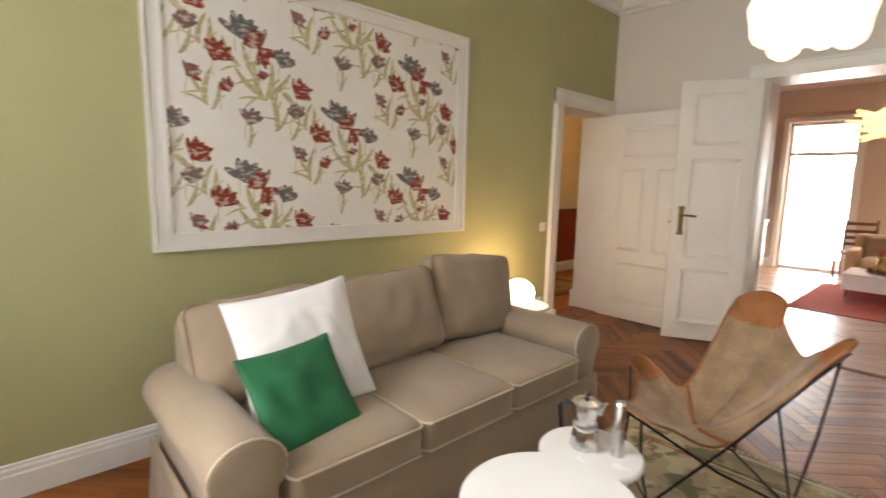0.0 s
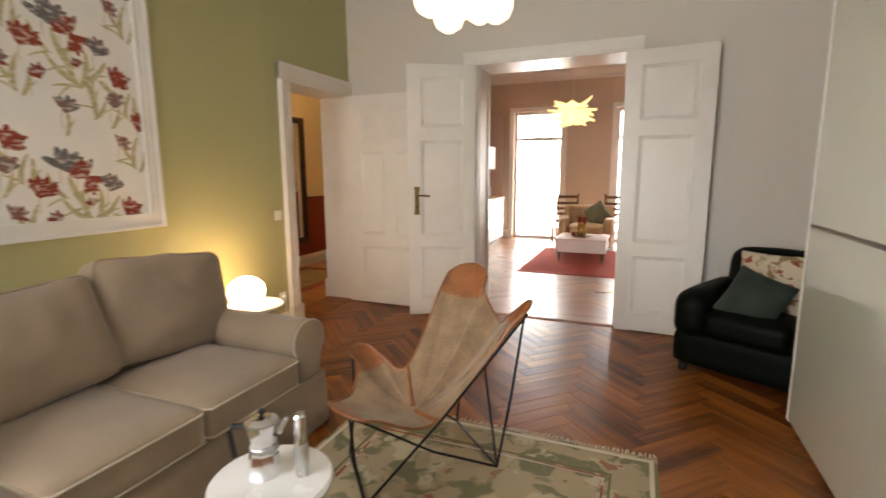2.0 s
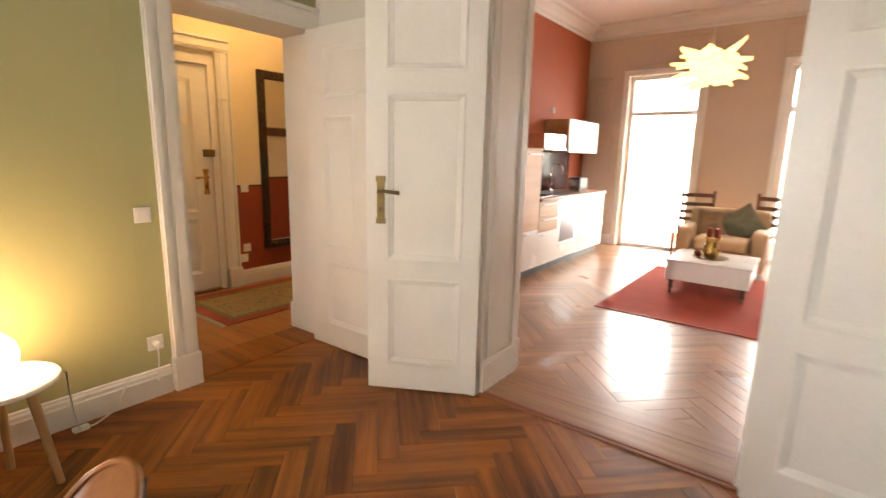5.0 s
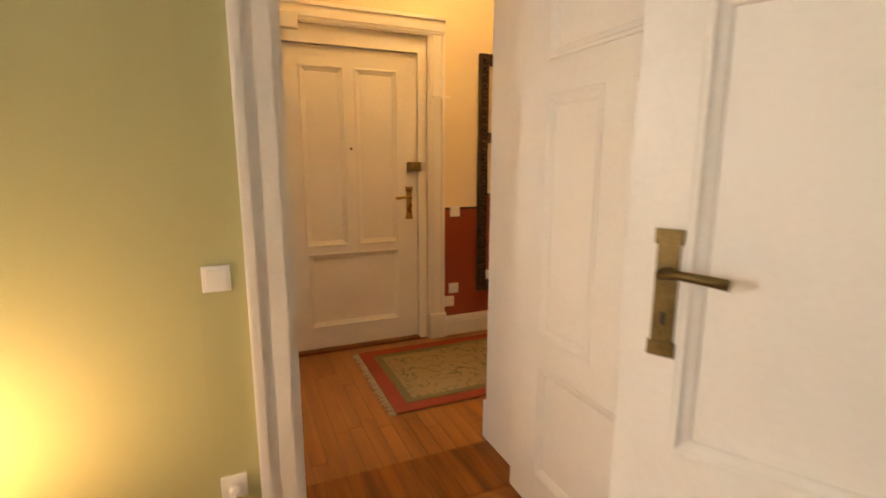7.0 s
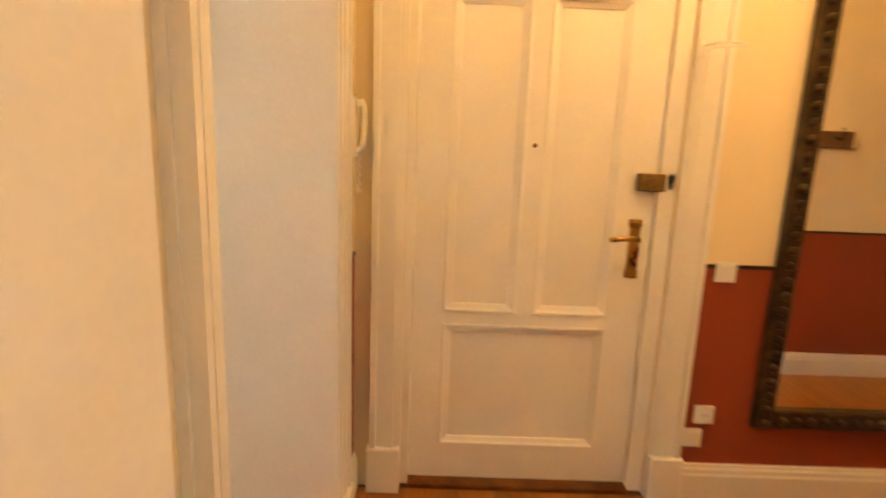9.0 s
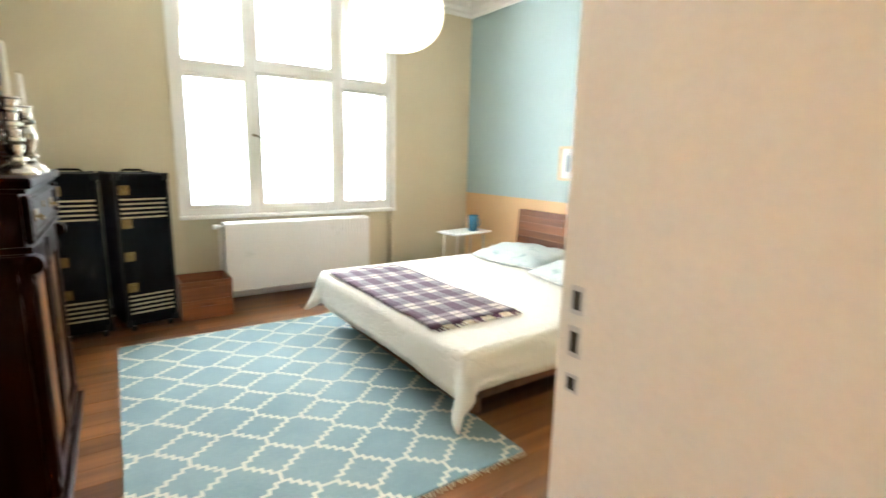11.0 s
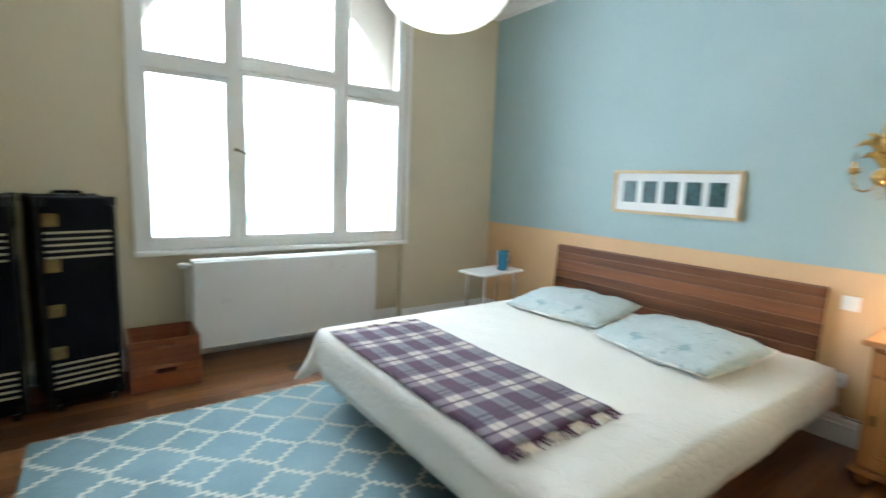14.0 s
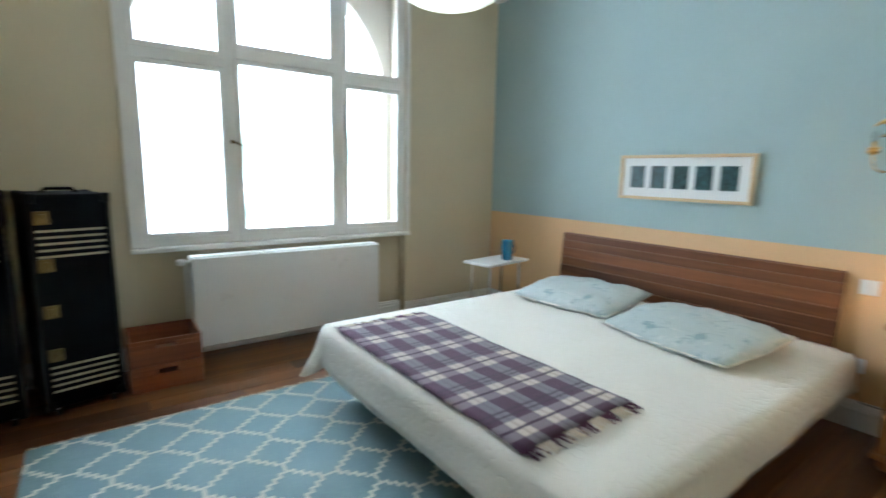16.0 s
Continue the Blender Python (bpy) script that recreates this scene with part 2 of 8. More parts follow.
def ink(name, colour):
    """Printed ink broken by streaks of the ivory ground."""
    m, t, b = nodes_of(name)
    n = Net(t)
    v = n.coords(False)
    streak = n.noise(n.vmath('MULTIPLY', v, (1, 22, 48)), 1.0, 3)
    tone = n.noise(v, 45, 3)
    dark = n.mix(tone, shade(colour, 0.55), shade(colour, 1.5))
    n.link(n.mix(n.math('MULTIPLY', n.step(streak, 0.50, 0.62), 0.6), dark, (0.76, 0.69, 0.61)), b.inputs["Base Color"])
    b.inputs["Roughness"].default_value = 0.8
    return m


M["fl_red"] = ink("madder_red_print", (0.27, 0.042, 0.017))
M["fl_grey"] = ink("slate_grey_print", (0.150, 0.140, 0.142))
M["fl_mauve"] = ink("mauve_brown_print", (0.24, 0.135, 0.115))
M["fl_green"] = ink("olive_leaf_print", (0.50, 0.45, 0.235))
M["paper"] = surf("ivory_wallpaper", (0.86, 0.84, 0.80), 0.8, var=0.03, scale=6, fine=250, bump=0.06)

m, t, b = nodes_of("mirror_glass")
b.inputs["Metallic"].default_value, b.inputs["Roughness"].default_value = 1.0, 0.02
b.inputs["Base Color"].default_value = (0.9, 0.9, 0.88, 1)
M["mirror"] = m
m, t, b = nodes_of("foxed_mirror")
n = Net(t)
fox = n.step(n.noise(n.coords(False), 14, 5, 0.65), 0.42, 0.66)
n.link(n.mix(fox, (0.50, 0.49, 0.45), (0.16, 0.13, 0.10)), b.inputs["Base Color"])
n.link(n.math('ADD', 0.08, n.math('MULTIPLY', fox, 0.2)), b.inputs["Roughness"])
b.inputs["Metallic"].default_value = 1.0
M["old_mirror"] = m
m, t, b = nodes_of("window_glass")
b.inputs["Transmission Weight"].default_value, b.inputs["Roughness"].default_value, b.inputs["IOR"].default_value = 1.0, 0.0, 1.05
M["glass"] = m


def trellis_material():
    """Blue flat weave with a stepped white trellis."""
    m, t, b = nodes_of("blue_trellis_weave")
    n = Net(t)
    x, y, z = n.split(n.coords(False))
    cell = (0.334, 0.302)
    st, wd, steps = 0.094, 0.050, 3.0
    y = n.math('ADD', y, n.math('MULTIPLY', n.math('SUBTRACT', x, 0.94), 0.035))
    x = n.math('SUBTRACT', x, n.math('MULTIPLY', n.math('SUBTRACT', y, 0.65), 0.065))

    def fold(v, size, off):
        f = n.math('FRACT', n.math('ADD', n.math('DIVIDE', v, size), 20 + off))
        return n.math('ABSOLUTE', n.math('SUBTRACT', f, 0.5))

    def inside(a, c, grow):
        ia = n.math('FLOOR', n.math('DIVIDE', n.math('MAXIMUM', n.math('ADD', a, grow), 0.0), st))
        ic = n.math('FLOOR', n.math('DIVIDE', n.math('MAXIMUM', n.math('ADD', c, grow), 0.0), st))
        return n.math('LESS_THAN', n.math('ADD', ia, ic), steps + 0.5)

    a, c = fold(x, cell[0], 0.686), fold(y, cell[1], 0.317)
    ring = n.math('SUBTRACT', inside(a, c, -wd / 2), inside(a, c, wd / 2))
    reach = st * (steps + 1)
    link_x = n.math('MULTIPLY', n.math('LESS_THAN', c, wd / 2), n.math('GREATER_THAN', a, reach))
    link_y = n.math('MULTIPLY', n.math('LESS_THAN', a, wd / 2), n.math('GREATER_THAN', c, reach))
    line = n.math('MAXIMUM', ring, n.math('MAXIMUM', link_x, link_y))
    line = n.math('MULTIPLY', line, n.step(n.noise(n.coords(False), 30, 2), 0.22, 0.42))
    weave = n.noise(n.vmath('MULTIPLY', n.coords(False), (60, 420, 60)), 1.0, 2)
    broad = n.noise(n.coords(False), 2.5, 3)
    blue = n.mix(n.step(n.math('ADD', n.math('MULTIPLY', weave, 0.5), n.math('MULTIPLY', broad, 0.5)), 0.35, 0.65), (0.155, 0.235, 0.255), (0.225, 0.315, 0.332))
    n.link(n.mix(line, blue, (0.58, 0.58, 0.50)), b.inputs["Base Color"])
    b.inputs["Roughness"].default_value = 0.95
    n.bump(weave, 0.5, 0.002, b)
    return m


def plaid_material():
    m, t, b = nodes_of("plum_plaid_wool")
    n = Net(t)
    x, y, z = n.split(n.coords(False))

    def bands(v, size, off, lo, hi):
        f = n.math('FRACT', n.math('ADD', n.math('DIVIDE', v, size), 10.0 + off))
        d = n.math('ABSOLUTE', n.math('SUBTRACT', f, 0.5))
        return n.math('SUBTRACT', 1.0, n.step(d, lo, hi))

    p = (0.050, 0.012, 0.034, 1)
    dk = (0.022, 0.006, 0.018, 1)
    cr = (0.66, 0.56, 0.43, 1)
    gr = (0.21, 0.195, 0.205, 1)
    u1, ud = bands(x, 0.15, 0.15, 0.20, 0.23), bands(x, 0.15, 0.15, 0.025, 0.045)
    v1, v2 = bands(y, 0.27, 0.08, 0.075, 0.09), bands(y, 0.27, 0.30, 0.075, 0.09)
    d1, d2, d3 = bands(y, 0.27, 0.19, 0.020, 0.032), bands(y, 0.27, 0.50, 0.016, 0.028), bands(y, 0.27, 0.62, 0.022, 0.034)
    light = n.math('MAXIMUM', v1, v2)
    col = n.mix(n.math('MULTIPLY', u1, 0.8), p, gr)
    col = n.mix(n.math('MULTIPLY', light, 0.42), col, (0.40, 0.35, 0.36, 1))
    col = n.mix(n.math('MULTIPLY', n.math('MULTIPLY', light, u1), 0.75), col, cr)
    col = n.mix(n.math('MULTIPLY', ud, 0.3), col, p)
    col = n.mix(n.math('MULTIPLY', n.math('MAXIMUM', d1, n.math('MAXIMUM', d2, d3)), 0.7), col, dk)
    w = n.noise(n.coords(False), 420, 2)
    col = n.mix(n.math('MULTIPLY', w, 0.25), col, (0.1, 0.07, 0.1, 1))
    n.link(col, b.inputs["Base Color"])
    b.inputs["Roughness"].default_value = 0.95
    b.inputs["Sheen Weight"].default_value = 0.08
    n.bump(w, 0.5, 0.002, b)
    return m


def blotch_material(name, ground, inks, scale, rough=0.95, relief=0.4, edge=0.06):
    """Ground colour with irregular motifs in several inks."""
    m, t, b = nodes_of(name)
    n = Net(t)
    v = n.coords(False)
    warp = n.vmath('ADD', v, n.vmath('MULTIPLY', n.combine(n.noise(v, scale * 0.7), n.noise(n.vmath('ADD', v, (3, 1, 2)), scale * 0.7), 0.0), (0.25, 0.25, 0)))
    col = (*ground, 1)
    for i, (ink, lo) in enumerate(inks):
        k = n.noise(n.vmath('ADD', warp, (i * 5.7, i * 2.3, i)), scale * (0.7 + 0.25 * i), 2, 0.4)
        col = n.mix(n.step(k, lo, lo + edge), col, (*ink, 1))
    w = n.noise(v, 300, 2)
    n.link(n.mix(n.math('MULTIPLY', w, 0.3), col, (0.2, 0.16, 0.1, 1)), b.inputs["Base Color"])
    b.inputs["Roughness"].default_value = rough
    n.bump(w, relief, 0.003, b)
    return m


for k, level in (("dark_leather", 0.10), ("mahogany", 0.06), ("mahogany_panel", 0.15), ("trunk", 0.10), ("wicker", 0.2), ("walnut", 0.25), ("black_metal", 0.25), ("parquet", 0.27), ("wardrobe_glass", 0.8), ("turned_walnut", 0.15)):
    M[k].node_tree.nodes["Principled BSDF"].inputs["Specular IOR Level"].default_value = level
for k in ("mahogany", "turned_walnut"):
    M[k].node_tree.nodes["Principled BSDF"].inputs["IOR"].default_value = 1.3
M["trellis"] = trellis_material()
M["plaid"] = plaid_material()
M["kilim"] = blotch_material("faded_floral_kilim", (0.40, 0.32, 0.19), [((0.17, 0.165, 0.085), 0.53), ((0.50, 0.42, 0.27), 0.58), ((0.30, 0.12, 0.06), 0.66), ((0.24, 0.23, 0.13), 0.64)], 8.0)


def vine_material(name, ground, line, dots, scale):
    """Plain weave with thin scrolling vines and small blossoms."""
    m, t, b = nodes_of(name)
    n = Net(t)
    v = n.coords(False)
    k = n.math('ABSOLUTE', n.math('SUBTRACT', n.noise(v, scale, 1.5, 0.4), 0.5))
    vine = n.math('SUBTRACT', 1.0, n.step(k, 0.008, 0.02))
    gate = n.step(n.noise(v, scale * 0.8, 2), 0.36, 0.44)
    leaf = n.step(n.noise(v, scale * 3.2, 2), 0.62, 0.66)
    bud = n.step(n.noise(n.vmath('ADD', v, (4, 2, 0)), scale * 2.0, 2), 0.66, 0.70)
    w = n.noise(v, 320, 2)
    col = n.mix(n.math('MAXIMUM', n.math('MULTIPLY', vine, gate), n.math('MULTIPLY', leaf, 0.8)), (*ground, 1), (*line, 1))
    col = n.mix(bud, col, (*dots, 1))
    n.link(n.mix(n.math('MULTIPLY', w, 0.3), col, (0.2, 0.15, 0.08, 1)), b.inputs["Base Color"])
    b.inputs["Roughness"].default_value = 0.95
    n.bump(w, 0.4, 0.003, b)
    return m


M["floral"] = blotch_material("cream_floral_cotton", (0.66, 0.58, 0.44), [((0.30, 0.20, 0.10), 0.56), ((0.40, 0.34, 0.17), 0.60), ((0.26, 0.045, 0.03), 0.60)], 13.0, edge=0.03, relief=0.2)
M["joint"] = surf("grey_brown_joint_strip", (0.16, 0.13, 0.10), 0.4, 0.3)
M["bulb"] = glow("lit_lamp_bulb", (1.0, 0.64, 0.34), 430.0)
M["hall_rug_field"] = vine_material("beige_scroll_weave", (0.31, 0.225, 0.10), (0.13, 0.10, 0.04), (0.32, 0.13, 0.06), 8.0)
M["olive_band"] = surf("olive_woven_band", (0.17, 0.135, 0.055), 0.95, var=0.2, fine=300, bump=0.4)
M["hall_rug_border"] = surf("red_rug_border", (0.28, 0.045, 0.022), 0.95, var=0.15, fine=300, bump=0.4)
M["leafy"] = blotch_material("pale_blue_leaf_cotton", (0.55, 0.62, 0.61), [((0.33, 0.43, 0.46), 0.63), ((0.64, 0.68, 0.66), 0.6), ((0.38, 0.47, 0.48), 0.66)], 19, relief=0.15, edge=0.05)


def quilt_material():
    m, t, b = nodes_of("cream_quilted_cotton")
    n = Net(t)
    v = n.coords(False)
    a = n.noise(v, 15, 2.5, 0.45)
    ridge = n.math('ABSOLUTE', n.math('SUBTRACT', a, 0.5))
    puff = n.step(ridge, 0.0, 0.07)
    f = n.noise(v, 2.0, 3)
    n.link(n.mix(f, (0.74, 0.695, 0.60), (0.82, 0.785, 0.71)), b.inputs["Base Color"])
    b.inputs["Roughness"].default_value = 0.85
    b.inputs["Sheen Weight"].default_value = 0.2
    n.bump(puff, 0.38, 0.005, b)
    return m


M["quilt"] = quilt_material()


def backdrop_material(name, strength, leaf):
    m, t, b = nodes_of(name)
    n = Net(t)
    v = n.coords(False)
    k = n.step(n.noise(v, 0.9, 4), 0.44, 0.72)
    fine = n.math('ADD', 0.55, n.math('MULTIPLY', n.noise(v, 4.0, 4), 0.6))
    x, y, z = n.split(v)
    low = n.math('SUBTRACT', 1.0, n.step(z, 1.2, 3.2))
    f = n.math('MINIMUM', n.math('MULTIPLY', n.math('MULTIPLY', k, fine), low), 1.0)
    n.link(n.mix(f, (1.0, 1.0, 1.0, 1), (*leaf, 1)), b.inputs["Emission Color"])
    n.link(n.math('MULTIPLY', strength, n.math('POWER', 0.04, f)), b.inputs["Emission Strength"])
    b.inputs["Base Color"].default_value = (0.04, 0.05, 0.04, 1)
    return m


M["outside_bed"] = backdrop_material("bright_garden_bedroom", 23.0, (0.78, 1.0, 0.84))
M["outside_kitchen"] = backdrop_material("bright_garden_kitchen", 28.0, (0.85, 1.0, 0.75))

# ---- builders ----


def mesh_of(bm, name, mats, smooth=False):
    me = bpy.data.meshes.new(name)
    bmesh.ops.recalc_face_normals(bm, faces=bm.faces)
    bm.to_mesh(me)
    bm.free()
    for q in mats if isinstance(mats, (list, tuple)) else [mats]:
        me.materials.append(q)
    if smooth:
        for p in me.polygons:
            p.use_smooth = True
    return me


def part(name, bm, material, parent=None, label="", smooth=False, at=None):
    """Links a bmesh as one mesh object, under a thing or a part."""
    ob = new(name, mesh_of(bm, name, material, smooth))
    if at is not None:
        ob.matrix_basis = at
    if parent is not None:
        ob.parent = parent
    if label:
        tagged(ob, label)
    return ob


def thing(name, label, category, m=None, group=""):
    ob = new(name)
    ob.empty_display_size = 0.1
    if m is not None:
        ob.matrix_basis = m
    return tagged(ob, label, category, group)


def structure(ob, label="", category=""):
    return tagged(ob, label, category, "", "structure")


def add_box(bm, x0, x1, y0, y1, z0, z1, mi=0):
    vs = [bm.verts.new((x, y, z)) for x in (x0, x1) for y in (y0, y1) for z in (z0, z1)]
    for q in ((0, 1, 3, 2), (4, 6, 7, 5), (0, 4, 5, 1), (2, 3, 7, 6), (0, 2, 6, 4), (1, 5, 7, 3)):
        bm.faces.new([vs[i] for i in q]).material_index = mi
    return vs


def box(x0, x1, y0, y1, z0, z1, bevel=0.0, seg=2):
    bm = bmesh.new()
    add_box(bm, x0, x1, y0, y1, z0, z1)
    if bevel:
        bmesh.ops.bevel(bm, geom=bm.edges[:], offset=bevel, segments=seg, profile=0.5, affect='EDGES')
    return bm


def lathe(profile, seg=20, bm=None, m=None):
    """Turns rows of (radius, height) round z."""
    bm = bm or bmesh.new()
    rings = []
    for r, z in profile:
        ring = []
        for i in range(seg):
            a = 2 * math.pi * i / seg
            v = Vector((r * math.cos(a), r * math.sin(a), z))
            ring.append(bm.verts.new(m @ v if m else v))
        rings.append(ring)
    for a, b in zip(rings, rings[1:]):
        for i in range(seg):
            bm.faces.new((a[i], a[(i + 1) % seg], b[(i + 1) % seg], b[i]))
    bm.faces.new(rings[0][::-1])
    bm.faces.new(rings[-1])
    return bm


def tube(points, r, seg=8, bm=None, closed=False, r_end=None):
    """A round bar along a line of points."""
    bm = bm or bmesh.new()
    pts = [Vector(p) for p in points]
    n = len(pts)
    rings = []
    up = Vector((0, 0, 1))
    for i, p in enumerate(pts):
        a, b = pts[(i - 1) % n if closed else max(i - 1, 0)], pts[(i + 1) % n if closed else min(i + 1, n - 1)]
        d = (b - a).normalized()
        side = d.cross(up)
        if side.length < 0.05:
            side = d.cross(Vector((1, 0, 0)))
        side.normalize()
        top = side.cross(d)
        rr = r if r_end is None else r + (r_end - r) * i / (n - 1)
        rings.append([bm.verts.new(p + rr * (math.cos(q) * side + math.sin(q) * top)) for q in (2 * math.pi * k / seg for k in range(seg))])
    pairs = list(zip(rings, rings[1:])) + ([(rings[-1], rings[0])] if closed else [])
    for a, b in pairs:
        for i in range(seg):
            bm.faces.new((a[i], a[(i + 1) % seg], b[(i + 1) % seg], b[i]))
    if not closed:
        bm.faces.new(rings[0][::-1])
        bm.faces.new(rings[-1])
    return bm


def arc(c, r, a0, a1, n, plane="xz"):
    out = []
    for i in range(n + 1):
        a = radians(a0 + (a1 - a0) * i / n)
        u, v = r * math.cos(a), r * math.sin(a)
        d = {"xz": (u, 0, v), "yz": (0, u, v), "xy": (u, v, 0)}[plane]
        out.append(tuple(p + q for p, q in zip(c, d)))
    return out


def cushion(w, d, h, pinch=0.35, puff=0.5, wrinkle=0.006, n=14, seed=0.0):
    """A soft stuffed cushion: w along x, d along y, h thick, resting on z 0, with drawn-in corners and folds."""
    bm = bmesh.new()
    grid = {}
    for s in (1, -1):
        for i in range(n + 1):
            for j in range(n + 1):
                u, v = 2 * i / n - 1, 2 * j / n - 1
                edge = i in (0, n) or j in (0, n)
                if s < 0 and edge:
                    continue
                k = (1 - abs(u) ** 3.0) * (1 - abs(v) ** 3.0)
                z = 0.5 * h * (max(k, 0.0) ** puff)
                pull = 1 - pinch * 0.12 * (u * u * v * v) ** 0.5 - 0.03 * pinch * (1 - abs(u * v))*max(abs(u), abs(v))**8
                x, y = u * w / 2 * pull, v * d / 2 * pull
                q = noise.noise(Vector((x * 7 + seed, y * 7, s * 3 + seed)))
                z += wrinkle * q * 2
                grid[s, i, j] = bm.verts.new((x, y, h / 2 + s * z))
    for s in (1, -1):
        for i in range(n):
            for j in range(n):
                qd = [(i, j), (i + 1, j), (i + 1, j + 1), (i, j + 1)]
                f = [grid.get((s, *p)) or grid[1, p[0], p[1]] for p in qd]
                bm.faces.new(f if s > 0 else f[::-1])
    return bm


def wall(name, x0, x1, y0, y1, z0, z1, paint, holes=(), axis="x", label="", category="wall"):
    """A thick wall with openings that go through it; paint: material names for -x, +x, -y, +y and the reveals."""
    keys = ["-x", "+x", "-y", "+y", "rest"]
    mats = [M[paint.get(k, paint["rest"])] for k in keys]
    bm = bmesh.new()
    lo, hi = (x0, x1) if axis == "x" else (y0, y1)

    def block(a, b, c, d):
        if b - a < 1e-4 or d - c < 1e-4:
            return
        if axis == "x":
            add_box(bm, a, b, y0, y1, c, d)
        else:
            add_box(bm, x0, x1, a, b, c, d)

    edge = lo
    for a, b, c, d in sorted(holes):
        block(edge, a, z0, z1)
        block(a, b, z0, c)
        block(a, b, d, z1)
        edge = b
    block(edge, hi, z0, z1)
    bmesh.ops.recalc_face_normals(bm, faces=bm.faces)
    for f in bm.faces:
        nx, ny = f.normal.x, f.normal.y
        c = f.calc_center_median()
        mi = 4
        if nx < -0.9 and abs(c.x - x0) < 1e-3:
            mi = 0
        elif nx > 0.9 and abs(c.x - x1) < 1e-3:
            mi = 1
        elif ny < -0.9 and abs(c.y - y0) < 1e-3:
            mi = 2
        elif ny > 0.9 and abs(c.y - y1) < 1e-3:
            mi = 3
        f.material_index = mi
    return structure(part(name, bm, mats), label, category)


def sweep(profile, p0, p1, out, bm=None):
    """A moulding: profile rows of (out, up) swept from p0 to p1; out: the direction away from the wall."""
    bm = bm or bmesh.new()
    out = Vector(out)
    ends = []
    for p in (Vector(p0), Vector(p1)):
        ends.append([bm.verts.new(p + out * a + Vector((0, 0, b))) for a, b in profile])
    n = len(profile)
    for i in range(n):
        bm.faces.new((ends[0][i], ends[0][(i + 1) % n], ends[1][(i + 1) % n], ends[1][i]))
    bm.faces.new(ends[0])
    bm.faces.new(ends[1][::-1])
    return bm


BASE = [(0, 0), (0.022, 0), (0.022, 0.11), (0.017, 0.118), (0.017, 0.135), (0.010, 0.145), (0.010, 0.155), (0, 0.16)]
CROWN = [(0, 0), (0.015, 0), (0.02, 0.03), (0.05, 0.05), (0.06, 0.09), (0.11, 0.15), (0.16, 0.17), (0.17, 0.20), (0, 0.20)]


def baseboard(p0, p1, out, parent_mat="lacquer", h=1.0):
    bm = sweep([(a, b * h) for a, b in BASE], p0, p1, out)
    return structure(part("baseboard", bm, M[parent_mat]), "white profiled wooden baseboard along the wall", "baseboard")


def crown(p0, p1, out, z):
    p0, p1 = (*p0, z), (*p1, z)
    return structure(part("crown_trim", sweep(CROWN, p0, p1, out), M["ceiling"]), "white plaster cornice below the ceiling", "cornice")


def casing(name, a, b, top, plane, along, face, side, w=0.12, label="white profiled door casing"):
    """A moulded frame round an opening from a to b along one axis, on the wall plane, standing proud to one side."""
    steps = [(0.0, w, 0.016), (0.012, w - 0.012, 0.026), (0.03, w * 0.55, 0.034), (w * 0.78, w - 0.006, 0.042)]
    holder = structure(thing(name, label, "door casing"), label, "door casing")

    def put(nm, u0, u1, z0, z1):
        bm = bmesh.new()
        for (q0, q1, d) in steps:
            p = face + side * d
            lo_, hi_ = min(face, p), max(face, p)
            if nm == "left_jamb_trim":
                s0, s1 = a - q1, a - q0
                c0, c1 = z0, z1
            elif nm == "right_jamb_trim":
                s0, s1 = b + q0, b + q1
                c0, c1 = z0, z1
            else:
                s0, s1 = u0, u1
                c0, c1 = top + q0, top + q1
            if along == "y":
                add_box(bm, lo_, hi_, s0, s1, c0, c1)
            else:
                add_box(bm, s0, s1, lo_, hi_, c0, c1)
        part(nm, bm, M["lacquer"], holder)

    put("left_jamb_trim", 0, 0, 0.0, top)
    put("right_jamb_trim", 0, 0, 0.0, top)
    put("head_trim", a - w, b + w, 0, 0)
    for s0, s1 in ((a - w - 0.008, a + 0.0), (b - 0.0, b + w + 0.008)):
        p = face + side * 0.052
        lo_, hi_ = min(face, p), max(face, p)
        bm = box(lo_, hi_, s0, s1, 0, 0.2, 0.006) if along == "y" else box(s0, s1, lo_, hi_, 0, 0.2, 0.006)
        part("plinth_block", bm, M["lacquer"], holder)
    return holder


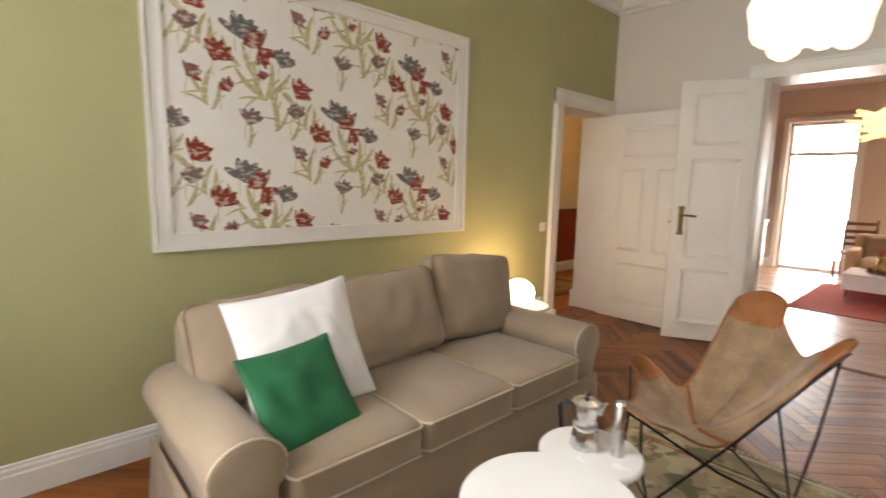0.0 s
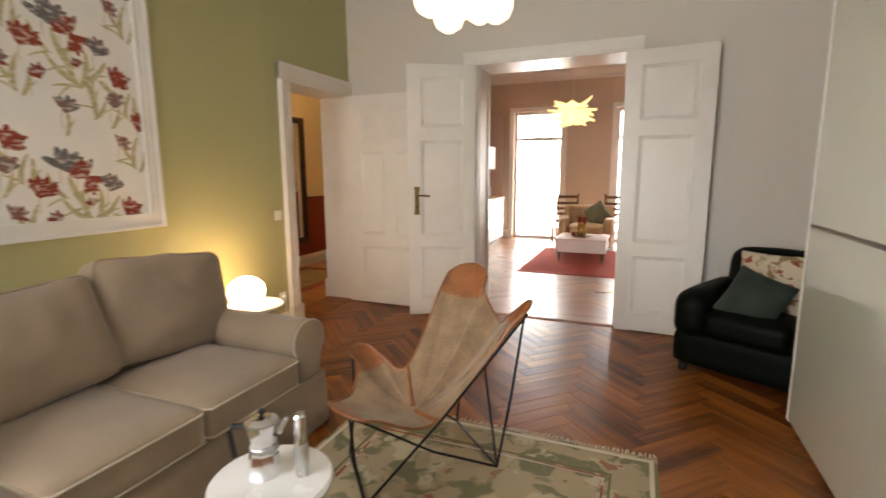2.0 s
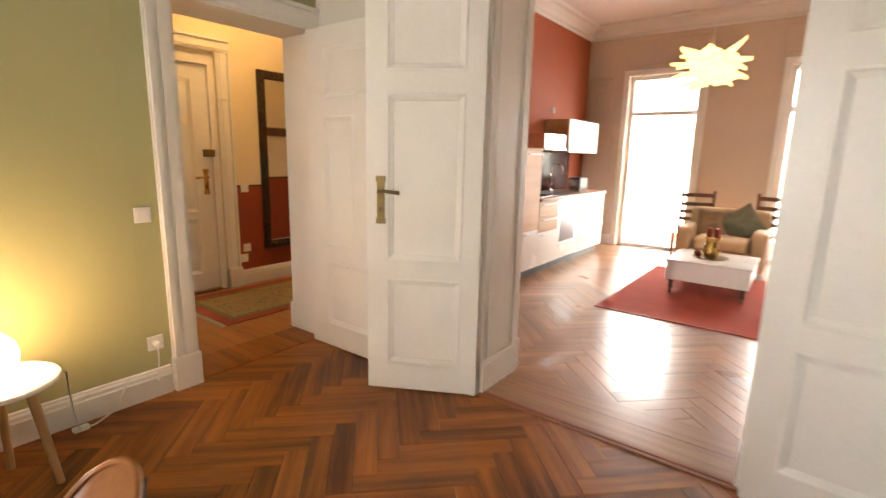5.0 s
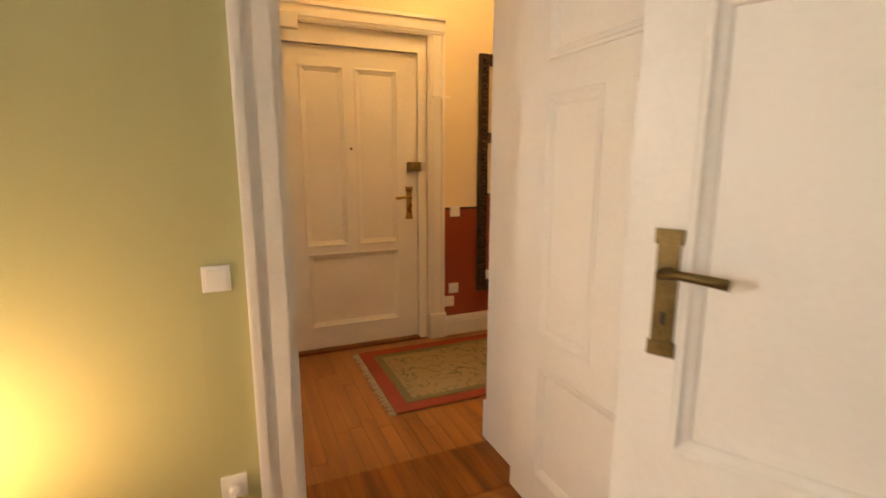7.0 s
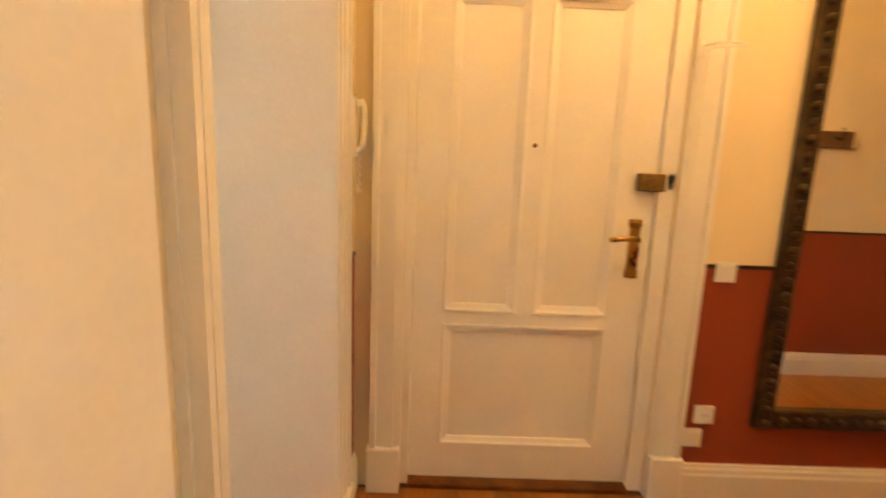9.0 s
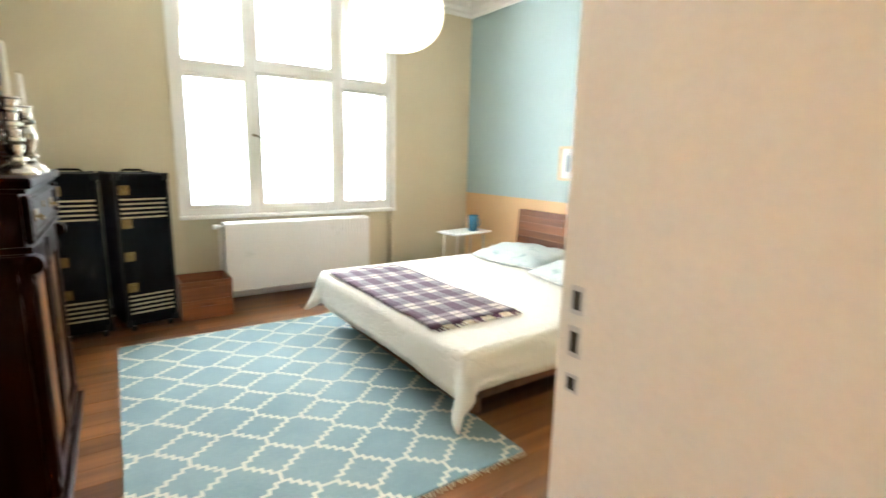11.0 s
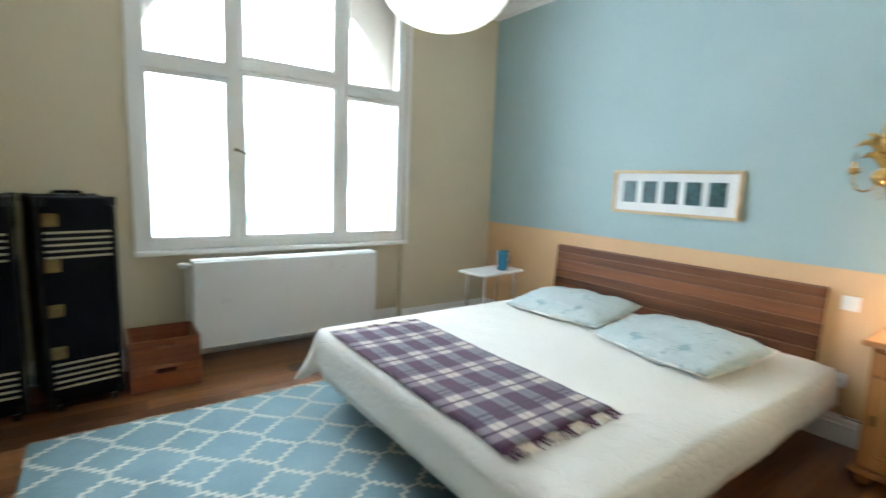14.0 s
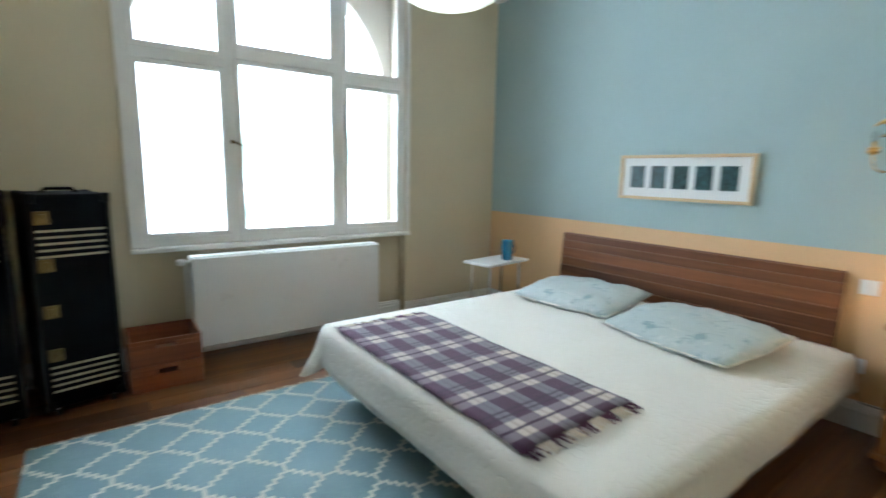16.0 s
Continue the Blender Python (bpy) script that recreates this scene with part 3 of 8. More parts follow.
def panel_leaf(name, w, h, panels, m, label, th=0.042, mat="lacquer", category="door"):
    """A door leaf with raised mouldings and sunk panels: hinge edge on z axis, leaf along +x, thickness about y 0."""
    d = thing(name, label, category, m)
    structure(d, label, category)
    xs = sorted({0, w, *[p[0] for p in panels], *[p[1] for p in panels]})
    bm = bmesh.new()
    zs = sorted({0, h, *[p[2] for p in panels], *[p[3] for p in panels]})
    for a, b in zip(xs, xs[1:]):
        for c, e in zip(zs, zs[1:]):
            mid = ((a + b) / 2, (c + e) / 2)
            if not any(p[0] < mid[0] < p[1] and p[2] < mid[1] < p[3] for p in panels):
                add_box(bm, a, b, -th / 2, th / 2, c, e)
    bmesh.ops.remove_doubles(bm, verts=bm.verts[:], dist=1e-5)
    inner = {}
    for f in bm.faces:
        inner.setdefault(tuple(round(v, 4) for v in f.calc_center_median()), []).append(f)
    bmesh.ops.delete(bm, geom=[f for fs in inner.values() if len(fs) > 1 for f in fs], context='FACES_ONLY')
    part("leaf_frame", bm, M[mat], d)
    for (x0, x1, z0, z1) in panels:
        bm = bmesh.new()
        add_box(bm, x0 + 0.0005, x1 - 0.0005, -th / 2 + 0.013, th / 2 - 0.013, z0 + 0.0005, z1 - 0.0005)
        panel = part("door_panel", bm, M[mat], d)
        bm = bmesh.new()
        for s in (-1, 1):
            rings = []
            for inset, out in ((-0.006, 0.0006), (-0.003, 0.0045), (0.006, 0.0045), (0.014, -0.002), (0.030, -0.0085), (0.033, -0.0126)):
                yy = s * (th / 2 + out)
                rings.append([bm.verts.new(p) for p in ((x0 + inset, yy, z0 + inset), (x1 - inset, yy, z0 + inset), (x1 - inset, yy, z1 - inset), (x0 + inset, yy, z1 - inset))])
            for p, q in zip(rings, rings[1:]):
                for i in range(4):
                    f = (p[i], p[(i + 1) % 4], q[(i + 1) % 4], q[i])
                    bm.faces.new(f if s < 0 else f[::-1])
        part("moulding", bm, M[mat], panel)
    return d


def lever_handle(parent, x, y, z, side, point, mat="old_brass", plate_h=0.26):
    """A back plate with keyhole and a curved lever; side: +1 or -1 along y; point: the way the lever points along x."""
    bm = bmesh.new()
    add_box(bm, x - 0.021, x + 0.021, min(y, y + side * 0.005), max(y, y + side * 0.005), z - plate_h * 0.68, z + plate_h * 0.32)
    add_box(bm, x - 0.026, x + 0.026, min(y, y + side * 0.008), max(y, y + side * 0.008), z + plate_h * 0.32 - 0.03, z + plate_h * 0.32)
    add_box(bm, x - 0.026, x + 0.026, min(y, y + side * 0.008), max(y, y + side * 0.008), z - plate_h * 0.68, z - plate_h * 0.68 + 0.03)
    plate = part("handle_plate", bm, M[mat], parent, "worn brass handle plate")
    bm = tube([(x, y, z), (x, y + side * 0.05, z)], 0.010, 10)
    tube([(x, y + side * 0.05, z), (x + point * 0.03, y + side * 0.053, z + 0.004), (x + point * 0.08, y + side * 0.05, z), (x + point * 0.115, y + side * 0.047, z - 0.004)], 0.008, 8, bm, r_end=0.011)
    part("lever", bm, M[mat], plate, smooth=True)
    part("keyhole", box(x - 0.004, x + 0.004, min(y + side * 0.0052, y + side * 0.007), max(y + side * 0.0052, y + side * 0.007), z - 0.11, z - 0.085), M["dark_slot"], plate)


# ---- structure ----
WH, GREEN = {"rest": "white_wall"}, {"rest": "lacquer"}
wall("wall_west", -0.20, 0.0, -0.9, 3.80, 0, 3.36, {"+x": "green", "-x": "tan", "rest": "white_wall"}, axis="y", label="olive green painted living-room wall")
wall("wall_west_hall", -0.33, 0.0, 3.80, 5.02, 0, 3.36, {"+x": "green", "-x": "cream_wall", "rest": "lacquer"}, [(4.083, 4.995, 0, 2.15)], "y", "olive green wall with the hall doorway")
wall("wall_north", -0.33, 4.6, 5.02, 5.45, 0, 3.36, {"-y": "white_wall", "+y": "taupe", "rest": "lacquer"}, [(1.387, 2.70, 0, 2.35)], "x", "white wall with the wide double doorway")
wall("wall_east", 4.4, 4.6, -0.9, 5.02, 0, 3.36, WH, axis="y", label="white painted wall")
wall("wall_south", 0.0, 4.4, -0.9, -0.6, 0, 3.36, WH, [(0.65, 1.95, 0.8, 2.7), (2.5, 3.7, 0.8, 2.7)], "x", "white wall with two windows")
wall("wall_hall_entry", -2.0, -1.78, 4.0, 8.2, 0, 3.2, {"rest": "cream_wall"}, [(4.20, 5.25, 0, 2.25)], "y", "cream hall wall with the entrance door")
wall("wall_hall_south", -4.68, -0.33, 3.61, 4.0, 0, 3.2, {"+y": "cream_wall", "-y": "tan", "rest": "lacquer"}, [(-1.42, -0.60, 0, 2.15)], "x", "wall between hall and bedroom with an open doorway")
wall("wall_hall_north", -2.0, -0.4, 8.0, 8.2, 0, 3.2, {"rest": "cream_wall"}, label="cream hall end wall")
wall("wall_kitchen_west", -0.40, -0.28, 5.45, 11.0, 0, 3.36, {"+x": "kitchen_red", "-x": "cream_wall", "rest": "taupe"}, axis="y", label="terracotta red kitchen wall")
wall("wall_kitchen_east", 4.4, 4.6, 5.45, 11.0, 0, 3.36, {"rest": "taupe"}, axis="y", label="taupe kitchen wall")
wall("wall_kitchen_north", -0.28, 4.4, 10.6, 10.95, 0, 3.36, {"rest": "taupe"}, [(0.37, 1.37, 0, 2.60), (2.38, 3.40, 0.0, 2.60)], "x", "taupe wall with two tall balcony doors")
wall("wall_bedroom_west_lower", -4.68, -4.48, -0.95, 3.61, 0, 0.985, {"rest": "peach"}, axis="y", label="peach painted dado of the bedroom wall")
wall("wall_bedroom_west_upper", -4.68, -4.48, -0.95, 3.61, 0.985, 3.2, {"rest": "blue"}, axis="y", label="pale blue painted bedroom wall")
wall("wall_bedroom_pier", -4.48, -3.2, 3.29, 3.61, 0, 3.2, {"rest": "tan"}, label="pale wall pier beside the nightstand")
wall("wall_bedroom_south", -4.48, -0.20, -0.95, -0.70, 0, 3.2, {"rest": "tan"}, [(-3.43, -1.33, 0, 3.0)], "x", "tan bedroom wall with a wide window")
wall("wall_bedroom_parapet", -3.43, -1.33, -0.95, -0.80, 0, 0.79, {"rest": "tan"}, label="tan recessed parapet below the bedroom window")



def slab(name, x0, x1, y0, y1, z0, z1, mat, label, category):
    return structure(part(name, box(x0, x1, y0, y1, z0, z1), M[mat]), label, category)


slab("ceiling", -0.33, 4.6, -0.9, 5.45, 3.36, 3.5, "ceiling", "white living-room ceiling", "ceiling")
slab("ceiling_kitchen", -0.40, 4.6, 5.45, 11.0, 3.36, 3.5, "ceiling", "white kitchen ceiling", "ceiling")
slab("ceiling_hall", -2.0, -0.33, 4.0, 8.2, 3.2, 3.36, "ceiling", "white hall ceiling", "ceiling")
slab("ceiling_bedroom", -4.68, -0.20, -0.95, 4.0, 3.2, 3.36, "ceiling", "white bedroom ceiling", "ceiling")
FLOOR = slab("floor", -0.33, 4.6, -0.9, 5.06, -0.2, -0.007, "parquet_gap", "dark oak herringbone parquet floor", "floor")
FLOOR_K = slab("floor_kitchen", -0.40, 4.6, 5.06, 11.0, -0.2, -0.007, "kitchen_joint", "glossy oak parquet kitchen floor", "floor")
FLOOR_H = slab("floor_hall", -2.0, -0.33, 4.0, 8.2, -0.2, -0.007, "parquet_gap", "golden oak strip hall floor", "floor")
FLOOR_B = slab("floor_bedroom", -4.68, -0.20, -0.95, 4.0, -0.2, -0.007, "parquet_gap", "wide reddish pine board bedroom floor", "floor")

for p0, p1, out in (((0, -0.6, 0), (0, 3.925, 0), (1, 0, 0)), ((2.85, 5.02, 0), (4.4, 5.02, 0), (0, -1, 0)), ((0.0, 5.02, 0), (1.26, 5.02, 0), (0, -1, 0)),
                    ((-1.78, 5.385, 0), (-1.78, 8.0, 0), (1, 0, 0)), ((-1.78, 4.0, 0), (-1.56, 4.0, 0), (0, 1, 0)), ((-0.4, 5.1, 0), (-0.4, 8.0, 0), (-1, 0, 0)),
                    ((-4.48, -0.70, 0), (-4.48, 3.29, 0), (1, 0, 0)), ((-4.48, 3.29, 0), (-3.2, 3.29, 0), (0, -1, 0)), ((-4.48, -0.70, 0), (-3.43, -0.70, 0), (0, 1, 0)),
                    ((-1.33, -0.70, 0), (-0.20, -0.70, 0), (0, 1, 0)), ((-3.43, -0.80, 0), (-1.33, -0.80, 0), (0, 1, 0)), ((-0.20, -0.70, 0), (-0.20, 3.61, 0), (-1, 0, 0)), ((-3.2, 3.61, 0), (-1.55, 3.61, 0), (0, -1, 0)),
                    ((-0.28, 10.6, 0), (0.28, 10.6, 0), (0, -1, 0)), ((1.46, 10.6, 0), (2.29, 10.6, 0), (0, -1, 0))):
    baseboard(p0, p1, out)
for p0, p1, out, z in (((0, -0.6), (0, 5.02), (1, 0, 0), 3.16), ((0, 5.02), (4.4, 5.02), (0, -1, 0), 3.16), ((4.4, -0.6), (4.4, 5.02), (-1, 0, 0), 3.16),
                       ((-0.28, 5.45), (-0.28, 10.6), (1, 0, 0), 3.16), ((-0.28, 10.6), (4.4, 10.6), (0, -1, 0), 3.16),
                       ((-4.48, -0.70), (-4.48, 3.61), (1, 0, 0), 3.0), ((-4.48, -0.70), (-0.20, -0.70), (0, 1, 0), 3.0), ((-0.20, -0.70), (-0.20, 3.61), (-1, 0, 0), 3.0)):
    crown(p0, p1, out, z)

# hall dado paint with its dark top line
for i, (x0, x1, y0, y1) in enumerate(((-1.78, -1.777, 5.385, 8.0), (-1.78, -1.56, 4.0, 4.003), (-0.403, -0.40, 5.1, 8.0))):
    d = structure(part("wall_dado", box(x0, x1, y0, y1, 0.155, 1.01), M["dado_red"]), "brick red painted hall dado", "dado")
    g = 0.004
    part("dado_line", box(x0 - (g if i == 2 else 0), x1 + (g if i == 0 else 0), y0, y1 + (g if i == 1 else 0), 1.01, 1.025), M["mirror_frame"], d, "thin dark top line")

casing("door_casing_living", 4.083, 4.995, 2.15, None, "y", 0.0, 1, 0.145)
casing("door_casing_hall", 4.083, 4.995, 2.15, None, "y", -0.33, -1)
casing("door_casing_double", 1.387, 2.70, 2.35, None, "x", 5.02, -1, 0.115)
casing("door_casing_kitchen", 1.387, 2.70, 2.35, None, "x", 5.45, 1, 0.115)
casing("door_casing_entry", 4.20, 5.25, 2.25, None, "y", -1.78, 1, 0.13)
casing("door_casing_bedroom", -1.42, -0.60, 2.15, None, "x", 4.0, 1, 0.10)
casing("door_casing_bedroom_inner", -1.42, -0.60, 2.15, None, "x", 3.61, -1, 0.10)
structure(part("threshold", box(1.387, 2.70, 5.005, 5.030, -0.006, 0.007, 0.003), M["crate"]), "worn oak threshold strip in the doorway", "threshold")
structure(part("threshold", box(1.387, 2.70, 5.036, 5.060, -0.006, 0.010, 0.004), M["crate"]), "worn oak threshold strip in the doorway", "threshold")
sill = structure(thing("door_sill", "wide oak sill boards in the double doorway", "sill"), "wide oak sill boards in the double doorway", "sill")
for y0_, y1_ in ((5.062, 5.254), (5.256, 5.448)):
    part("sill_board", box(1.388, 2.699, y0_, y1_, -0.006, 0.004, 0.0015), M["kitchen_board"], sill)
for x_, sg in ((1.387, 1), (2.70, -1)):
    ln_ = structure(thing("door_lining", "white panelled lining of the deep double doorway", "door lining"), "white panelled lining of the deep double doorway", "door lining")
    for nm, a, b, z0_, z1_, d_ in (("plinth", 5.03, 5.44, 0.0045, 0.17, 0.020), ("plinth_mould", 5.03, 5.44, 0.1702, 0.20, 0.014), ("stile", 5.03, 5.085, 0.2002, 2.349, 0.011), ("stile", 5.385, 5.44, 0.2002, 2.349, 0.011),
                                   ("panel_bead", 5.0852, 5.105, 0.2002, 2.349, 0.017), ("panel_bead", 5.365, 5.3848, 0.2002, 2.349, 0.017), ("panel", 5.1052, 5.3648, 0.2002, 2.349, 0.004)):
        lo_, hi_ = sorted((x_ + sg * 0.0005, x_ + sg * d_))
        part(nm, box(lo_, hi_, a, b, z0_, z1_, 0.0015), M["lacquer"], ln_)
structure(part("threshold", box(-0.33, 0.0, 4.083, 4.995, -0.006, 0.006, 0.003), M["parquet"]), "dark oak threshold of the hall doorway", "threshold")
structure(part("threshold", box(-1.42, -0.60, 3.61, 4.0, -0.006, 0.006, 0.003), M["hall_board"]), "oak threshold of the bedroom doorway", "threshold")
# strike plates in the door jambs
for m_, nm in ((pose(-0.16, 4.0832, 1.05), "a"), (pose(-1.4198, 3.628, 1.068, 0, 0, -90), "b")):
    sp = thing("strike_plate", "small steel strike plates let into the door jamb", "strike plate", m_)
    for dz, hh in ((0.093, 0.045), (0.025, 0.050), (-0.045, 0.03)):
        part("plate", box(-0.012, 0.012, 0.0, 0.003, dz - hh / 2, dz + hh / 2), M["steel"], sp)
        part("slot", box(-0.007, 0.007, 0.0031, 0.0038, dz - hh / 3, dz + hh / 3), M["dark_slot"], sp)

# doors
DD = [(0.11, 0.53, 0.16, 0.66), (0.11, 0.53, 0.77, 1.66), (0.11, 0.53, 1.78, 2.22)]
left = panel_leaf("door_1", 0.632, 2.335, [(0.105, 0.515, c, d) for a, b, c, d in DD], pose(1.385, 4.99, 0.012, 0, 0, 180 + 29.0), "white panelled double-door leaf standing open with brass handle")
lever_handle(left, 0.552, 0.021, 1.15, 1, -1)
part("latch", box(0.632, 0.635, -0.011, 0.011, 1.155, 1.21), M["steel"], left)
right = panel_leaf("door_2", 0.655, 2.335, DD, pose(2.702, 4.985, 0.012, 0, 0, -4.0), "white panelled double-door leaf folded back against the wall")
HD = [(0.17, 0.80, 0.16, 0.61), (0.17, 0.44, 0.73, 1.58), (0.56, 0.80, 0.73, 1.58), (0.17, 0.80, 1.70, 2.0)]
hd = panel_leaf("door_3", 0.90, 2.135, HD, pose(0.004, 4.945, 0.012, 0, 0, 0.3), "white panelled hall door standing open into the room")
lever_handle(hd, 0.850, -0.021, 1.08, -1, -1)
ED = [(0.13, 0.42, 0.76, 1.98), (0.50, 0.80, 0.76, 1.98), (0.13, 0.80, 0.16, 0.70)]
ed = panel_leaf("door_4", 0.95, 2.11, ED, pose(-1.85, 4.234, 0.02, 0, 0, 90), "cream panelled entrance door, closed, with brass fittings", mat="lacquer")
lever_handle(ed, 0.885, -0.021, 1.09, -1, -1, "gold", 0.24)
lock = part("lock_box", box(0.87, 0.975, -0.055, -0.021, 1.28, 1.35, 0.006), M["old_brass"], ed, "dark brass rim lock")
part("cylinder", lathe([(0.017, 0), (0.017, 0.008), (0.012, 0.010)], 12, m=pose(0.915, -0.055, 1.315, 90)), M["old_brass"], lock)
part("keeper", box(0.978, 1.01, -0.05, -0.021, 1.285, 1.355, 0.004), M["plastic"], ed)
part("peephole", lathe([(0.009, 0), (0.009, 0.006), (0.004, 0.007)], 12, m=pose(0.46, -0.021, 1.44, 90)), M["old_brass"], ed)
for z in (0.30, 1.05, 1.80):
    part("hinge", lathe([(0.008, 0), (0.008, 0.20), (0.004, 0.21)], 10, m=pose(-0.004, -0.026, z)), M["lacquer"], ed)
structure(part("door_frame_entry", box(-1.93, -1.80, 4.2, 4.232, 0, 2.25), M["lacquer"]), "cream entrance door frame", "door frame")
structure(part("door_frame_entry", box(-1.93, -1.80, 5.186, 5.25, 0, 2.25), M["lacquer"]), "cream entrance door frame", "door frame")
structure(part("door_frame_entry", box(-1.93, -1.80, 4.232, 5.186, 2.135, 2.25), M["lacquer"]), "cream entrance door frame head", "door frame")
structure(part("threshold", box(-1.92, -1.77, 4.232, 5.186, 0, 0.02, 0.005), M["mahogany_panel"]), "dark wooden sill under the entrance door", "threshold")
slab("wall_stair_back", -2.1, -2.0, 4.0, 5.5, 0, 2.5, "cream_wall", "plain wall behind the entrance door", "wall")
BD = [(0.12, 0.68, 0.20, 0.78), (0.12, 0.68, 0.92, 1.95)]
bd = panel_leaf("door_5", 0.80, 2.13, BD, pose(-0.60, 3.575, 0.012, 0, 0, -78.5), "white bedroom door standing open along the wall")
lever_handle(bd, 0.745, -0.021, 1.17, -1, -1, "old_brass", 0.26)

# ---- living room ----


def bright_backdrop(name, x0, x1, y, z0, z1, mat, label):
    bm = box(x0, x1, y - 0.02, y, z0, z1)
    return structure(part(name, bm, M[mat]), label, "backdrop")


def wall_panel():
    """Wallpaper panel in a moulded white frame on the green wall."""
    y0, y1, z0, z1 = 0.662, 2.785, 1.04, 2.475
    p = thing("wallpaper_panel", "floral wallpaper panel in a white moulded frame on green wall", "wall panel", pose(0, y0, z0))
    w, h = y1 - y0, z1 - z0
    fw = 0.088
    for nm, a, b, c, d in (("frame_side", 0, fw, 0, h), ("frame_side", w - fw, w, 0, h), ("frame_rail", fw, w - fw, 0, fw), ("frame_rail", fw, w - fw, h - fw, h)):
        bm = bmesh.new()
        add_box(bm, 0.001, 0.020, a, b, c, d)
        e = 0.016
        if nm == "frame_side":
            s = a if a < w / 2 else b - e
            add_box(bm, 0.0201, 0.036, s, s + e, c, d)
            s2 = b - e if a < w / 2 else a
            add_box(bm, 0.0201, 0.029, s2, s2 + e, c + fw - e, d - fw + e)
            s3 = (a + b) / 2 + (-0.012 if a < w / 2 else 0.0)
            add_box(bm, 0.0201, 0.0255, s3 - 0.012, s3 + 0.012, c + fw * 0.4, d - fw * 0.4)
        else:
            s = c if c < h / 2 else d - e
            add_box(bm, 0.0201, 0.036, -fw + e + a, b + fw - e, s, s + e)
            s2 = d - e if c < h / 2 else c
            add_box(bm, 0.0201, 0.029, a, b, s2, s2 + e)
        part(nm, bm, M["lacquer"], p, "white moulded frame")
    paper = part("wallpaper", box(0.0015, 0.006, fw, w - fw, fw, h - fw), M["paper"], p, "ivory paper printed with red and grey tulips")
    flower_print(paper, 0.0064, fw, w - fw, fw, h - fw, 0)
    return p


def petal(bm, c, ang, ln, wd, mi, lim, bend=0.0, tip=0.8):
    """One flat printed petal or leaf, on the plane x = c[0]."""
    n = 9
    ca, sa = math.cos(ang), math.sin(ang)
    pts = []
    for i in range(n):
        q = math.pi * i / (n - 1)
        pts.append((ln * (0.5 - 0.5 * math.cos(q)), wd * math.sin(q * (1 - 0.18 * (tip > 1))) ** tip * (1 if i < n - 1 else 0)))
    for i in range(n - 2, 0, -1):
        pts.append((pts[i][0], -pts[i][1] * 0.8))
    vs = []
    for u, v in pts:
        v += bend * ln * (u / ln) ** 2
        y, z = c[1] + ca * u - sa * v, c[2] + sa * u + ca * v
        y, z = min(max(y, lim[0]), lim[1]), min(max(z, lim[2]), lim[3])
        vs.append((c[0], y, z))
    if max(p[1] for p in vs) - min(p[1] for p in vs) < 0.002 or max(p[2] for p in vs) - min(p[2] for p in vs) < 0.002:
        return
    bm.faces.new([bm.verts.new(p) for p in vs]).material_index = mi


def bloom(bm, x, y, z, r, mi, ang, lim, rnd, dark=None):
    """A tulip seen from the side: a fan of loose petals, the lower ones folded out."""
    ca, sa = math.cos(ang), math.sin(ang)
    k = 0
    for row, (n, spread, ln, wd, back) in enumerate(((5, 2.3, 1.55, 0.29, 0.68), (4, 1.4, 1.7, 0.31, 0.85), (3, 0.7, 1.4, 0.28, 0.92))):
        for i in range(n):
            a = ang + spread * ((i + 0.5) / n - 0.5) + rnd.uniform(-0.1, 0.1)
            q = (dark if dark is not None and (i + row) % 3 == 0 else mi)
            petal(bm, (x + 0.00006 * k, y - back * r * ca, z - back * r * sa), a, r * ln * rnd.uniform(0.85, 1.15), r * wd * rnd.uniform(0.8, 1.2), q, lim, rnd.uniform(-0.12, 0.12), 0.95)
            k += 1


def stem(bm, x, y0, z0, y1, z1, w, mi, lim, bend=0.06):
    n = 6
    pts = []
    d = Vector((y1 - y0, z1 - z0))
    nrm = Vector((-d.y, d.x)).normalized() if d.length else Vector((0, 1))
    for i in range(n + 1):
        s = i / n
        p = Vector((y0, z0)) + d * s + nrm * bend * math.sin(math.pi * s) * d.length * 2
        pts.append(p)
    for a, b in zip(pts, pts[1:]):
        t_ = (b - a).normalized()
        o = Vector((-t_.y, t_.x)) * w / 2
        qs = [a + o, b + o, b - o, a - o]
        if all(lim[0] < q.x < lim[1] and lim[2] < q.y < lim[3] for q in qs):
            bm.faces.new([bm.verts.new((x, q.x, q.y)) for q in qs]).material_index = mi


